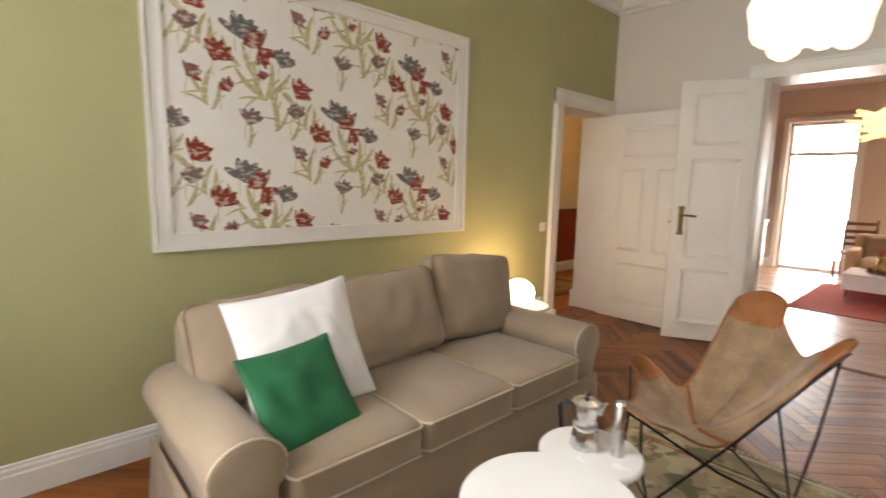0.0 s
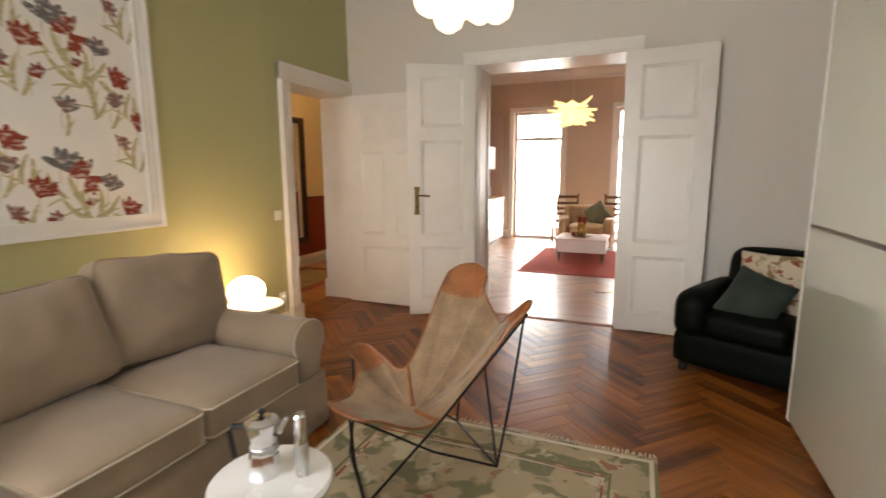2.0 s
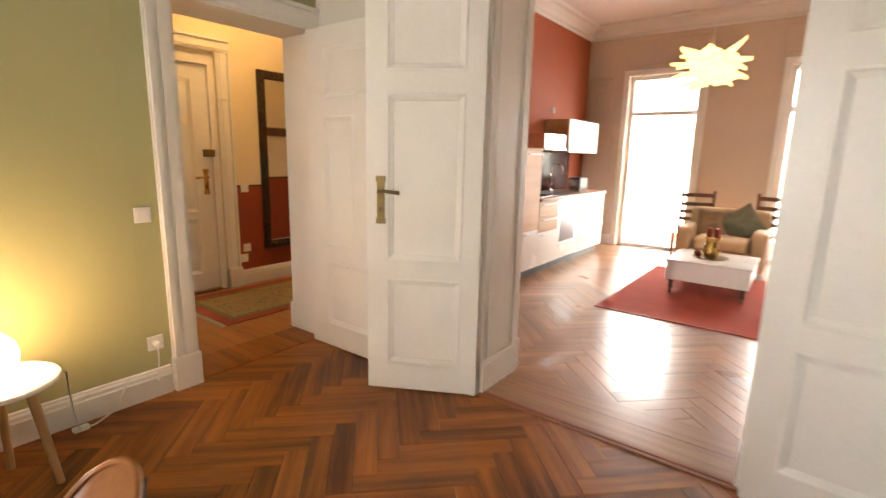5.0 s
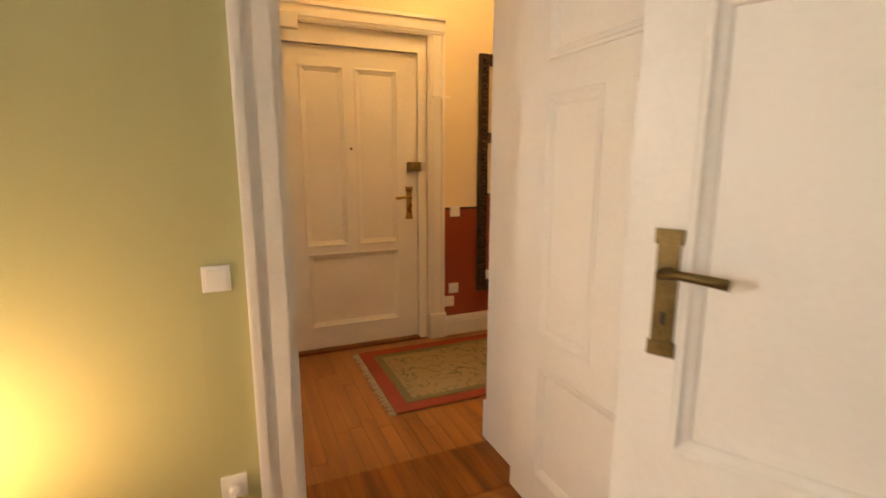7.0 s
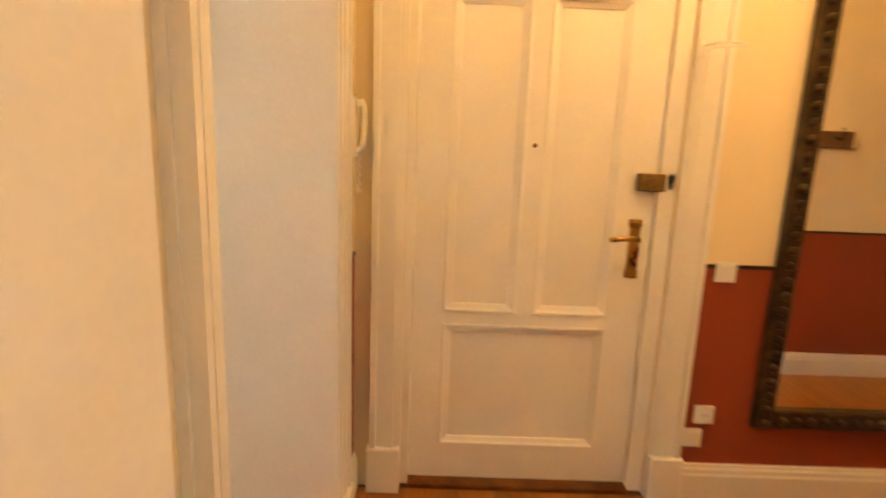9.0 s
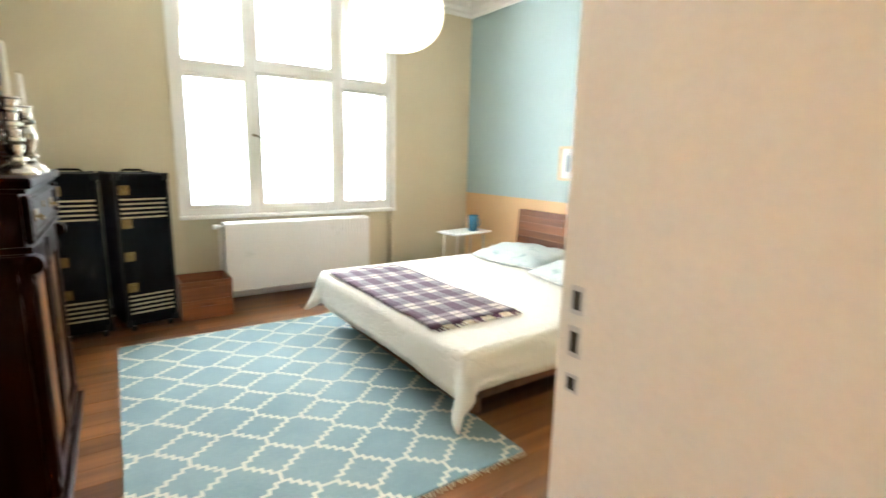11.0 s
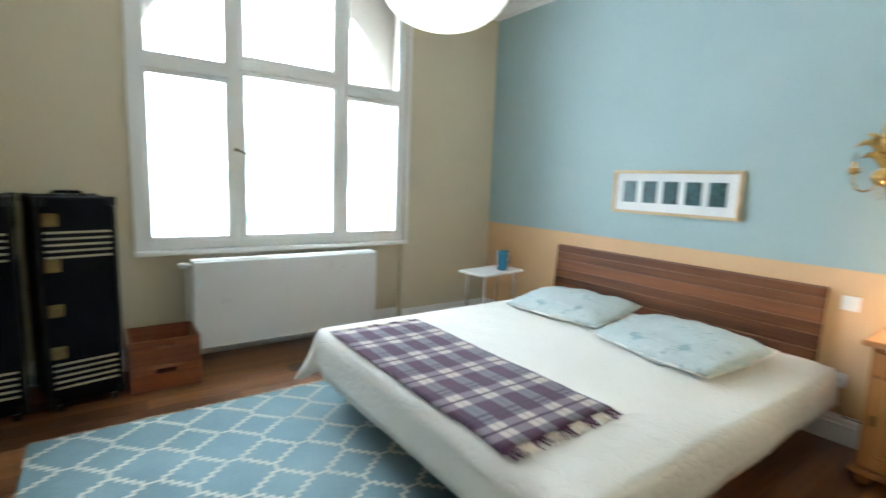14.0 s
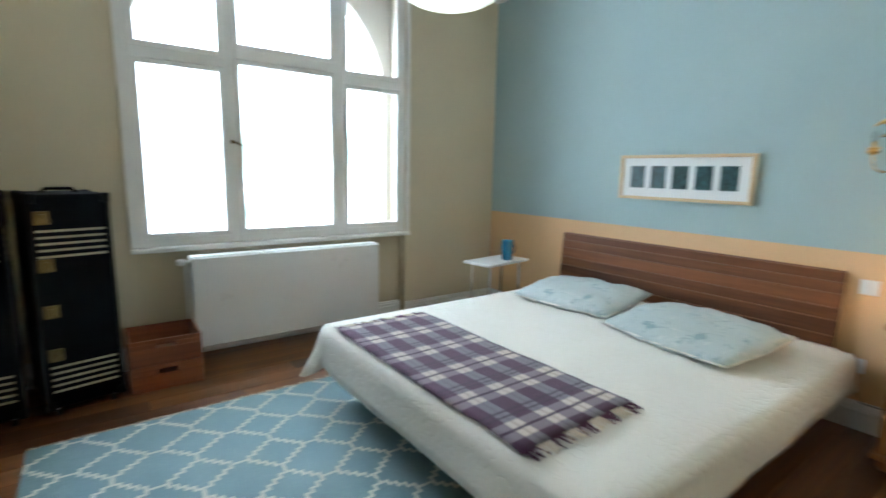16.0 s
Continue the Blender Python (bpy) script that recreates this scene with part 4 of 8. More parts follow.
def flower_print(parent, x, y0, y1, z0, z1, seed, tw=0.565, thh=0.745):
    """Printed tulips in a half-drop repeat. Inks: 0 red, 1 grey, 2 mauve, 3 olive."""
    bm = bmesh.new()
    lim = (y0 + 0.002, y1 - 0.002, z0 + 0.002, z1 - 0.002)
    # offsets from the large grey bloom: y, z, radius, ink, turn, second ink
    motif = [(0, 0, 0.060, 1, 1.5, 1), (0.075, -0.05, 0.050, 0, 2.2, 2), (0.125, -0.13, 0.050, 0, -0.9, 0), (0.233, -0.122, 0.050, 1, 1.2, 2), (-0.115, -0.143, 0.056, 0, 1.0, 0),
             (0.113, -0.229, 0.024, 0, 1.6, 2), (0.335, -0.28, 0.054, 0, 0.9, 0), (0.298, -0.40, 0.042, 2, 1.5, 1), (0.04, -0.453, 0.046, 2, 1.3, 1), (-0.245, -0.263, 0.036, 2, 0.8, 0), (-0.083, -0.306, 0.036, 0, 2.0, 2)]
    leaves = [(0.12, -0.36, 0.9, 0.13), (0.12, -0.36, 2.3, 0.13), (0.13, -0.33, 0.3, 0.12), (0.11, -0.33, 2.9, 0.12), (0.10, -0.26, 2.5, 0.13), (0.02, -0.19, 0.1, 0.11), (-0.01, -0.20, 2.6, 0.10), (0.22, -0.30, -1.0, 0.10),
              (-0.18, -0.42, 1.9, 0.12), (-0.16, -0.44, 0.8, 0.09), (-0.20, -0.36, 2.4, 0.09), (-0.30, -0.19, 0.7, 0.09), (0.18, -0.50, 1.3, 0.13), (0.20, -0.47, 2.1, 0.10), (0.17, -0.52, 0.5, 0.09), (0.36, -0.50, 1.8, 0.10), (0.38, -0.52, 0.9, 0.10), (0.02, -0.62, 1.0, 0.09)]
    cols = int((y1 - y0) / tw) + 4
    for c in range(-1, cols):
        rows = int((z1 - z0) / thh) + 3
        for r in range(-1, rows + 1):
            rnd = random.Random(seed)
            oy, oz = 1.686 - 0.662 + (c - 2) * tw, 1.82 - 1.04 + (r - 1) * thh + (thh / 2 if c % 2 else 0)
            lift = 0.00004 * ((c * 2 + r * 3) % 6)
            for q, (u, v, a, ln) in enumerate(leaves):
                petal(bm, (x + lift + 0.000012 * q, oy + u, oz + v), a, ln * 1.45, ln * 0.155, 3, lim, 0.5 if math.cos(a) > 0 else -0.5)
                petal(bm, (x + 0.0003 + lift + 0.000012 * q, oy + u + 0.01, oz + v), a + 0.5, ln * 1.1, ln * 0.065, 3, lim, -0.4 if math.cos(a) > 0 else 0.4)
            for (u, v, rr, mi, a, dk) in motif:
                stem(bm, x - 0.00008, oy + u - 0.03, oz + v - 0.13, oy + u, oz + v, 0.0045, 3, lim)
                bloom(bm, x + 0.0009 + lift * 8 + 0.00002 * u, oy + u, oz + v, rr * 1.16, mi, a, lim, rnd, dk)
    ob = part("flower_print", bm, [M["fl_red"], M["fl_grey"], M["fl_mauve"], M["fl_green"]], parent)
    return tagged(ob, kind="stuff")


wall_panel()


def rounded_slab(w, d, h, r, puff=0.0, n=10, seed=0.0, wrinkle=0.004):
    """A box cushion with rounded edges, crowned top: x 0..w, y 0..d, z 0..h."""
    bm = bmesh.new()
    add_box(bm, 0, w, 0, d, 0, h)
    bmesh.ops.subdivide_edges(bm, edges=bm.edges[:], cuts=n, use_grid_fill=True)
    c = Vector((w / 2, d / 2, h / 2))
    half = c.copy()
    for v in bm.verts:
        p = v.co - c
        inner = Vector([max(-half[i] + r, min(half[i] - r, p[i])) for i in range(3)])
        off = p - inner
        if off.length > 1e-6:
            p = inner + off.normalized() * r
        u, q = p.x / half.x, p.y / half.y
        if p.z > 0:
            p.z += puff * max(0.0, (1 - u * u)) * max(0.0, (1 - q * q))
        k = noise.noise(Vector((p.x * 6 + seed, p.y * 6, p.z * 6)))
        v.co = c + p * (1 + 0.0) + p.normalized() * k * wrinkle
    return bm


def sofa():
    s = thing("sofa", "beige slipcovered three-seat sofa with rolled arms and pale piping", "sofa", pose(0.36, 0.53, 0))
    L, D = 2.17, 0.93
    aw = 0.235
    part("base", rounded_slab(D - 0.05, L - 0.06, 0.30, 0.03, 0, 8, 1.0, 0.003), M["sofa"], s, smooth=True, at=pose(0.02, 0.03, 0.02))
    # skirt with soft pleats, front and both ends
    bm = bmesh.new()
    path = [(0.05, -0.002), (D - 0.012, -0.002), (D + 0.0, 0.01), (D + 0.0, L - 0.01), (D - 0.012, L + 0.002), (0.05, L + 0.002)]
    pts = []
    for a, b in zip(path, path[1:]):
        k = max(2, int((Vector(b) - Vector(a)).length / 0.03))
        pts += [Vector(a).lerp(Vector(b), i / k) for i in range(k)]
    pts.append(Vector(path[-1]))
    prev = None
    cx, cy = D / 2, L / 2
    for i, p in enumerate(pts):
        o = Vector((0, 0))
        o.x = 1 if p.x > D - 0.02 else 0
        o.y = (1 if p.y > L / 2 else -1) if p.x <= D - 0.01 else 0
        fold = 0.006 * noise.noise(Vector((p.x * 9, p.y * 9, 0)))
        row = [bm.verts.new((p.x + o.x * (f + g), p.y + o.y * (f + g), z)) for z, f, g in ((0.012, 0.014 + 2 * fold, 0), (0.10, 0.008 + fold, 0), (0.20, 0.002, 0), (0.30, -0.004, 0))]
        if prev:
            for a, b, c, d_ in zip(prev, prev[1:], row, row[1:]):
                bm.faces.new((a, c, d_, b))
        prev = row
    skirt = part("skirt", bm, M["sofa"], s, smooth=True)
    so = skirt.modifiers.new("thick", 'SOLIDIFY')
    so.thickness = 0.006
    part("back", rounded_slab(0.22, L - 0.24, 0.54, 0.07, 0.01, 8, 3.0), M["sofa"], s, smooth=True, at=pose(0.0, 0.12, 0.26, 0, -6, 0))
    for y, sgn in ((0.0, -1), (L - aw, 1)):
        # rolled arm: an outline swept along x
        bm = bmesh.new()
        prof = []
        for i in range(17):
            a = radians(-40 + 250 * i / 16)
            prof.append((aw / 2 + 0.125 * math.cos(a) + sgn * 0.012, 0.50 + 0.11 * math.sin(a)))
        prof += [(0.035, 0.35), (0.03, 0.2), (0.03, 0.03), (aw - 0.03, 0.03), (aw - 0.03, 0.2), (aw - 0.035, 0.35)]
        rows = []
        xs = [0.05, 0.12, 0.24, 0.36, 0.48, 0.62, 0.76, 0.865, 0.905, 0.918]
        for k, x in enumerate(xs):
            sc = 0.93 if k == len(xs) - 1 else 1.0
            rows.append([bm.verts.new((x, aw / 2 + (py - aw / 2) * sc, 0.45 + (pz - 0.45) * sc + 0.004 * noise.noise(Vector((x * 8, py * 8, pz * 8))))) for py, pz in prof])
        n = len(prof)
        for a, b in zip(rows, rows[1:]):
            for i in range(n):
                bm.faces.new((a[i], a[(i + 1) % n], b[(i + 1) % n], b[i]))
        bm.faces.new(rows[0])
        bm.faces.new(rows[-1][::-1])
        arm = part("armrest", bm, M["sofa"], s, smooth=True, at=pose(0, y, 0))
        ring = [(0.906, aw / 2 + (py - aw / 2) * 1.0, 0.45 + (pz - 0.45) * 1.0) for py, pz in prof[:17]]
        part("piping", tube(ring, 0.0055, 6), M["piping"], arm, "pale piping")
    sw = (L - 2 * aw + 0.02) / 3
    for i in range(3):
        y = aw - 0.01 + i * sw
        c = part("seat_cushion", rounded_slab(0.68, sw - 0.006, 0.165, 0.035, 0.022, 10, 5.0 + i, 0.005), M["sofa"], s, smooth=True, at=pose(D - 0.68 + 0.015, y, 0.298))
        for z in (0.022, 0.142):
            part("piping", tube([(0.05, 0.004, z), (0.655, 0.003, z), (0.681, 0.02, z), (0.681, sw - 0.026, z), (0.655, sw - 0.009, z), (0.05, sw - 0.01, z)], 0.0055, 6), M["piping"], c, "pale piping")
    # loose back cushions, each slumped in its own way: y, width, height, turn, lean
    for i, (yc, wy, hh, rr, lean) in enumerate(((0.42, 0.60, 0.45, 1.0, -0.30), (1.13, 0.61, 0.47, 3.0, -0.30), (1.775, 0.69, 0.51, -3.0, -0.24))):
        bm = rounded_slab(hh, wy, 0.20, 0.055, 0.045, 20, 9.0 + 3 * i, 0.010)
        for v in bm.verts:
            u, q = v.co.x / hh, 2 * v.co.y / wy - 1
            v.co.x -= 0.004 * u * abs(q) ** 3 - 0.012 * u * noise.noise(Vector((v.co.y * 5, i, 0)))
            v.co.z += 0.035 * (1 - u) * (1 - q * q) + 0.010 * noise.noise(Vector((v.co.x * 9, v.co.y * 9 + i, v.co.z * 4))) - 0.02 * max(0.0, 0.3 - abs(noise.noise(Vector((v.co.x * 4, v.co.y * 6 + v.co.x * 4, i)))))
        at = leaning((0.205 + 0.02 * (i == 1), yc, 0.455 + hh * 0.475), (lean, 0.04 * (i - 1), 0.95), (0, -1, 0)) @ pose(0, 0, 0, 0, 0, rr) @ pose(-hh / 2, -wy / 2, -0.10)
        c = part("back_cushion", bm, M["sofa"], s, smooth=True, at=at)
        k = 0.05
        rim = []
        for cx_, cy_, a0 in ((hh - k, wy - k, 0), (k, wy - k, 90), (k, k, 180), (hh - k, k, 270)):
            rim += [(cx_ + k * math.cos(radians(a0 + q)) - (0.004 if cx_ > k else 0), cy_ + k * math.sin(radians(a0 + q)), 0.165) for q in (0, 22, 45, 68, 90)]
        part("piping", tube(rim, 0.0042, 6, closed=True), M["sofa"], c)
    return s


def square_cushion(w, h, thick, seed, n=32, puff=0.55):
    """A stuffed square cushion with pointed corners, drawn-in sides and soft folds, about the plane z 0."""
    bm = bmesh.new()
    grid = {}
    for s in (1, -1):
        for i in range(n + 1):
            for j in range(n + 1):
                u, v = 2 * i / n - 1, 2 * j / n - 1
                if s < 0 and (i in (0, n) or j in (0, n)):
                    continue
                x = u * w / 2 * (1 - 0.07 * (1 - v * v) * abs(u) ** 3)
                y = v * h / 2 * (1 - 0.07 * (1 - u * u) * abs(v) ** 3)
                k = max(0.0, (1 - u * u) * (1 - v * v))
                fold = noise.noise(Vector((x * 8 + seed, y * 8, s * 2 + seed))) * 0.020 + noise.noise(Vector((x * 19, y * 19 + seed, s))) * 0.006 - 0.016 * max(0.0, 0.35 - abs(noise.noise(Vector((x * 4 + seed, y * 11 - x * 5, s + seed)))))
                grid[s, i, j] = bm.verts.new((x, y, s * thick / 2 * k ** puff + fold * k ** 0.4))
    for s in (1, -1):
        for i in range(n):
            for j in range(n):
                f = [grid.get((s, *p)) or grid[1, p[0], p[1]] for p in ((i, j), (i + 1, j), (i + 1, j + 1), (i, j + 1))]
                bm.faces.new(f if s > 0 else f[::-1])
    rim = [grid[1, i, 0].co.copy() for i in range(n + 1)] + [grid[1, n, j].co.copy() for j in range(1, n + 1)]
    rim += [grid[1, i, n].co.copy() for i in range(n - 1, -1, -1)] + [grid[1, 0, j].co.copy() for j in range(n - 1, 0, -1)]
    return bm, rim


def scatter_cushion(name, label, mat, w, h, thick, m, seed):
    c = thing(name, label, "cushion", m)
    bm, rim = square_cushion(w, h, thick, seed)
    part("cover", bm, M[mat], c, smooth=True)
    part("seam", tube(rim, 0.0035, 6, closed=True), M[mat], c)
    return c


def leaning(centre, up, across):
    """A pose whose x runs up the cushion and whose z faces the room."""
    ux = Vector(up).normalized()
    uz = ux.cross(Vector(across)).normalized()
    uy = uz.cross(ux)
    m = Matrix((ux, uy, uz)).transposed().to_4x4()
    return Matrix.Translation(centre) @ m


sofa()
scatter_cushion("scatter_cushion", "large white cotton cushion leaning on the sofa back", "white_cloth", 0.54, 0.55, 0.15, leaning((0.865, 1.02, 0.70), (-0.37, -0.09, 0.92), (0, -1, -0.05)), 2.0)
scatter_cushion("scatter_cushion", "emerald green cotton cushion leaning on the white cushion", "green_cloth", 0.39, 0.40, 0.10, leaning((1.045, 0.925, 0.605), (-0.56, -0.10, 0.78), (0.1, -1, -0.02)), 4.0)


def round_table(x, y, z, r, label):
    t_ = thing("side_table", label, "side table", pose(x, y, 0.008), "round white coffee tables")
    part("tabletop", lathe([(r - 0.006, z - 0.03), (r, z - 0.026), (r, z - 0.014), (r - 0.006, z - 0.008)], 64), M["white_top"], t_, smooth=False)
    for i in range(3):
        a = 2 * math.pi * i / 3 + 0.5
        part("leg", tube([(r * 0.62 * math.cos(a), r * 0.62 * math.sin(a), z - 0.03), (r * 0.86 * math.cos(a), r * 0.86 * math.sin(a), 0.0)], 0.014, 10), M["white_top"], t_)
    return t_


round_table(1.955, 1.245, 0.50, 0.265, "larger round white laminate coffee table beside the sofa")
round_table(1.845, 1.655, 0.45, 0.185, "small round white side table carrying the coffee pot")


def moka_pot(m):
    p = thing("moka_pot", "faceted aluminium stovetop coffee pot with black handle", "coffee pot", m)
    part("boiler", lathe([(0.048, 0), (0.052, 0.004), (0.043, 0.075), (0.046, 0.085)], 8), M["chrome"], p)
    part("collar", lathe([(0.043, 0.0855), (0.043, 0.098)], 16), M["steel"], p)
    part("upper_pot", lathe([(0.038, 0.0985), (0.056, 0.175), (0.054, 0.177)], 8), M["chrome"], p)
    part("lid", lathe([(0.052, 0.1775), (0.03, 0.19), (0.008, 0.194)], 8), M["chrome"], p)
    part("knob", lathe([(0.007, 0.1945), (0.012, 0.205), (0.008, 0.214)], 10), M["black_plastic"], p)
    part("handle", tube([(-0.045, 0, 0.165), (-0.085, 0, 0.17), (-0.095, 0, 0.15), (-0.088, 0, 0.09), (-0.085, 0, 0.07)], 0.009, 8), M["black_plastic"], p, "black handle")
    part("spout", tube([(0.045, 0, 0.135), (0.072, 0, 0.178)], 0.013, 8, r_end=0.007), M["chrome"], p)


moka_pot(pose(1.815, 1.66, 0.451, 0, 0, 35))
mill = thing("milk_frother", "slim brushed steel pepper mill standing upright", "mill", pose(1.925, 1.70, 0.451))
part("body", lathe([(0.021, 0), (0.021, 0.10), (0.020, 0.101), (0.020, 0.106)], 20), M["steel"], mill)
part("cap", lathe([(0.021, 0.107), (0.021, 0.195), (0.017, 0.203)], 20), M["chrome"], mill)
part("ring", lathe([(0.0195, 0.1062), (0.0195, 0.1068)], 20), M["black_plastic"], mill)


def butterfly_chair():
    """Leather and suede sling with four rounded tongues on bent steel rods."""
    base = Vector((1.93, 2.57, 0))
    c = thing("butterfly_chair", "butterfly chair with worn tan suede sling on black steel rods", "armchair", pose(base.x, base.y, 0.011))
    tips = [Vector((2.43, 2.66, 0.80)), Vector((2.02, 3.06, 0.87)), Vector((1.53, 2.63, 0.49)), Vector((1.77, 2.11, 0.42))]
    tips = [p - base for p in tips]
    wide = [0.080, 0.130, 0.080, 0.13]
    deep = [0.13, 0.16, 0.12, 0.10]
    cen = Vector((-0.01, -0.07, 0.265))
    dips = [Vector(p) - base for p in ((2.215, 2.92, 0.61), (1.79, 2.70, 0.385), (1.666, 2.378, 0.365), (2.085, 2.40, 0.29))]
    ring = []
    for k in range(4):
        p = tips[k]
        out = (p - cen).normalized()
        side = Vector((-out.y, out.x, 0)).normalized()
        ring += [p - out * deep[k] - side * wide[k], p - out * deep[k] * 0.28 - side * wide[k] * 0.78, p, p - out * deep[k] * 0.28 + side * wide[k] * 0.78, p - out * deep[k] + side * wide[k]]
        ring.append(dips[k])
    n = len(ring)
    curve = []
    sub = 10
    for i in range(n):
        p0, p1, p2, p3 = ring[i - 1], ring[i], ring[(i + 1) % n], ring[(i + 2) % n]
        for s in (q / sub for q in range(sub)):
            curve.append(0.5 * (2 * p1 + (p2 - p0) * s + (2 * p0 - 5 * p1 + 4 * p2 - p3) * s * s + (3 * p1 - p0 - 3 * p2 + p3) * s ** 3))
    bm = bmesh.new()
    rows = []
    m_ = 64
    for r in range(1, m_ + 1):
        s = r / m_
        row = []
        for p in curve:
            v = cen.lerp(p, s)
            v.z = cen.z + (p.z - cen.z) * s ** 1.55 + 0.003 * noise.noise(v * 9)
            row.append(bm.verts.new(v))
        rows.append(row)
    cv = bm.verts.new(cen)
    w = len(curve)
    for i in range(w):
        bm.faces.new((cv, rows[0][i], rows[0][(i + 1) % w]))
    for a in range(m_ - 1):
        for i in range(w):
            f = bm.faces.new((rows[a][i], rows[a][(i + 1) % w], rows[a + 1][(i + 1) % w], rows[a + 1][i]))
            seg = (i // sub) % 6
            lobe = i // (6 * sub)
            out = (tips[lobe] - cen).normalized()
            tip = seg != 5 and (f.calc_center_median() - tips[lobe]).dot(out) > -(0.15, 0.19, 0.16, 0.11)[lobe]
            f.material_index = 1 if tip else 0
    straps = [[rows[a][(lobe * 6 + 5) * sub].co + Vector((0, 0, 0.004)) for a in range(6, m_, 2)] for lobe in (1, 3)]
    sl = part("sling", bm, [M["suede"], M["leather"]], c, smooth=True)
    sm = sl.modifiers.new("thick", 'SOLIDIFY')
    sm.thickness = 0.006
    part("rim_seam", tube(curve, 0.0065, 6, closed=True), M["leather"], c, "cognac leather edge")
    for line in straps:
        part("strap", tube(line, 0.011, 6), M["leather"], c, "cognac leather strap", smooth=True)
    feet = [Vector((2.30, 2.60, 0)) - base, Vector((1.98, 2.92, 0)) - base, Vector((1.60, 2.44, 0)) - base, Vector((1.87, 2.14, 0)) - base]
    far = [3, 2, 1, 0]
    for k in range(4):
        tp = tips[k] + Vector((0, 0, -0.022)) - (tips[k] - cen).normalized() * 0.03
        out = (tips[k] - cen).normalized()
        side = Vector((-out.y, out.x, 0)).normalized() * 0.045
        g = Vector((0, 0, 0.007))
        f1, f2 = feet[far[k] if k != 1 else 0] + g, feet[k] + g
        if k == 1:
            tp += Vector((out.x, out.y, 0)).normalized() * 0.035
        part("rod", tube([tp - side, f1.lerp(tp, 0.45) + Vector((0, 0, -0.03)), f1], 0.0062, 8), M["black_metal"], c, "black steel rod")
        part("rod", tube([tp + side, f2.lerp(tp, 0.5) + Vector((0, 0, -0.02)), f2], 0.0062, 8), M["black_metal"], c, "black steel rod")
    for a, b in ((0, 1), (2, 3)):
        part("floor_rod", tube([feet[a] + Vector((0, 0, 0.007)), feet[b] + Vector((0, 0, 0.007))], 0.0062, 8), M["black_metal"], c)
    return c


butterfly_chair()


def fringe(parent, p0, p1, out, n, ln, mat="fringe", z=0.004):
    bm = bmesh.new()
    p0, p1, out = Vector(p0), Vector(p1), Vector(out)
    rnd = random.Random(5)
    for i in range(n):
        a = p0.lerp(p1, (i + 0.5) / n)
        l_ = ln * rnd.uniform(0.7, 1.1)
        s = (p1 - p0).normalized() * rnd.uniform(-0.012, 0.012)
        tube([a + Vector((0, 0, z)), a + out * l_ * 0.6 + s * 0.5 + Vector((0, 0, z + 0.002)), a + out * l_ + s + Vector((0, 0, z - 0.001))], 0.0024, 4, bm)
    return tagged(part("fringe", bm, M[mat], parent, "cream knotted fringe"), kind="stuff")


def rug(name, label, x0, x1, y0, y1, mat, border=None, th=0.009, ends="y", fr=0.04, seed=0.0):
    r = thing(name, label, "rug", pose(x0, y0, 0.0005))
    w, d = x1 - x0, y1 - y0
    bm = bmesh.new()
    nx, ny = max(2, int(w / 0.12)), max(2, int(d / 0.12))
    g = {}
    for i in range(nx + 1):
        for j in range(ny + 1):
            x, y = w * i / nx, d * j / ny
            ed = 0.006 * noise.noise(Vector((x * 2 + seed, y * 2, 0)))
            ox = ed if i in (0, nx) else 0
            oy = ed if j in (0, ny) else 0
            g[i, j, 1] = bm.verts.new((x + ox, y + oy, th + 0.0022 * noise.noise(Vector((x * 3 + seed, y * 3, 5)))))
            g[i, j, 0] = bm.verts.new((x + ox, y + oy, 0))
    for i in range(nx):
        for j in range(ny):
            bm.faces.new((g[i, j, 1], g[i + 1, j, 1], g[i + 1, j + 1, 1], g[i, j + 1, 1]))
    for i in range(nx):
        bm.faces.new((g[i, 0, 0], g[i + 1, 0, 0], g[i + 1, 0, 1], g[i, 0, 1]))
        bm.faces.new((g[i, ny, 1], g[i + 1, ny, 1], g[i + 1, ny, 0], g[i, ny, 0]))
    for j in range(ny):
        bm.faces.new((g[0, j, 1], g[0, j + 1, 1], g[0, j + 1, 0], g[0, j, 0]))
        bm.faces.new((g[nx, j, 0], g[nx, j + 1, 0], g[nx, j + 1, 1], g[nx, j, 1]))
    part("weave", bm, M[mat], r)
    if border:
        for inset, wd, bmat, up in border:
            bm = bmesh.new()
            a, b = inset, inset + wd
            z0, z1 = th - 0.002, th + up
            add_box(bm, a, w - a, a, b, z0, z1)
            add_box(bm, a, w - a, d - b, d - a, z0, z1)
            add_box(bm, a, b, b, d - b, z0, z1)
            add_box(bm, w - b, w - a, b, d - b, z0, z1)
            part("border", bm, M[bmat], r)
    if ends == "y":
        fringe(r, (0, 0, 0), (w, 0, 0), (0, -1, 0), int(w / 0.012), fr)
        fringe(r, (0, d, 0), (w, d, 0), (0, 1, 0), int(w / 0.012), fr)
    elif ends == "x":
        fringe(r, (0, 0, 0), (0, d, 0), (-1, 0, 0), int(d / 0.012), fr)
        fringe(r, (w, 0, 0), (w, d, 0), (1, 0, 0), int(d / 0.012), fr)
    return r


rug("floral_rug", "faded green and beige floral wool rug under the butterfly chair", 1.40, 3.0, 0.62, 2.95, "kilim", [(0.02, 0.02, "fringe", 0.002), (0.20, 0.012, "olive_band", 0.002), (0.23, 0.01, "fl_red", 0.002)], ends="y", fr=0.045)


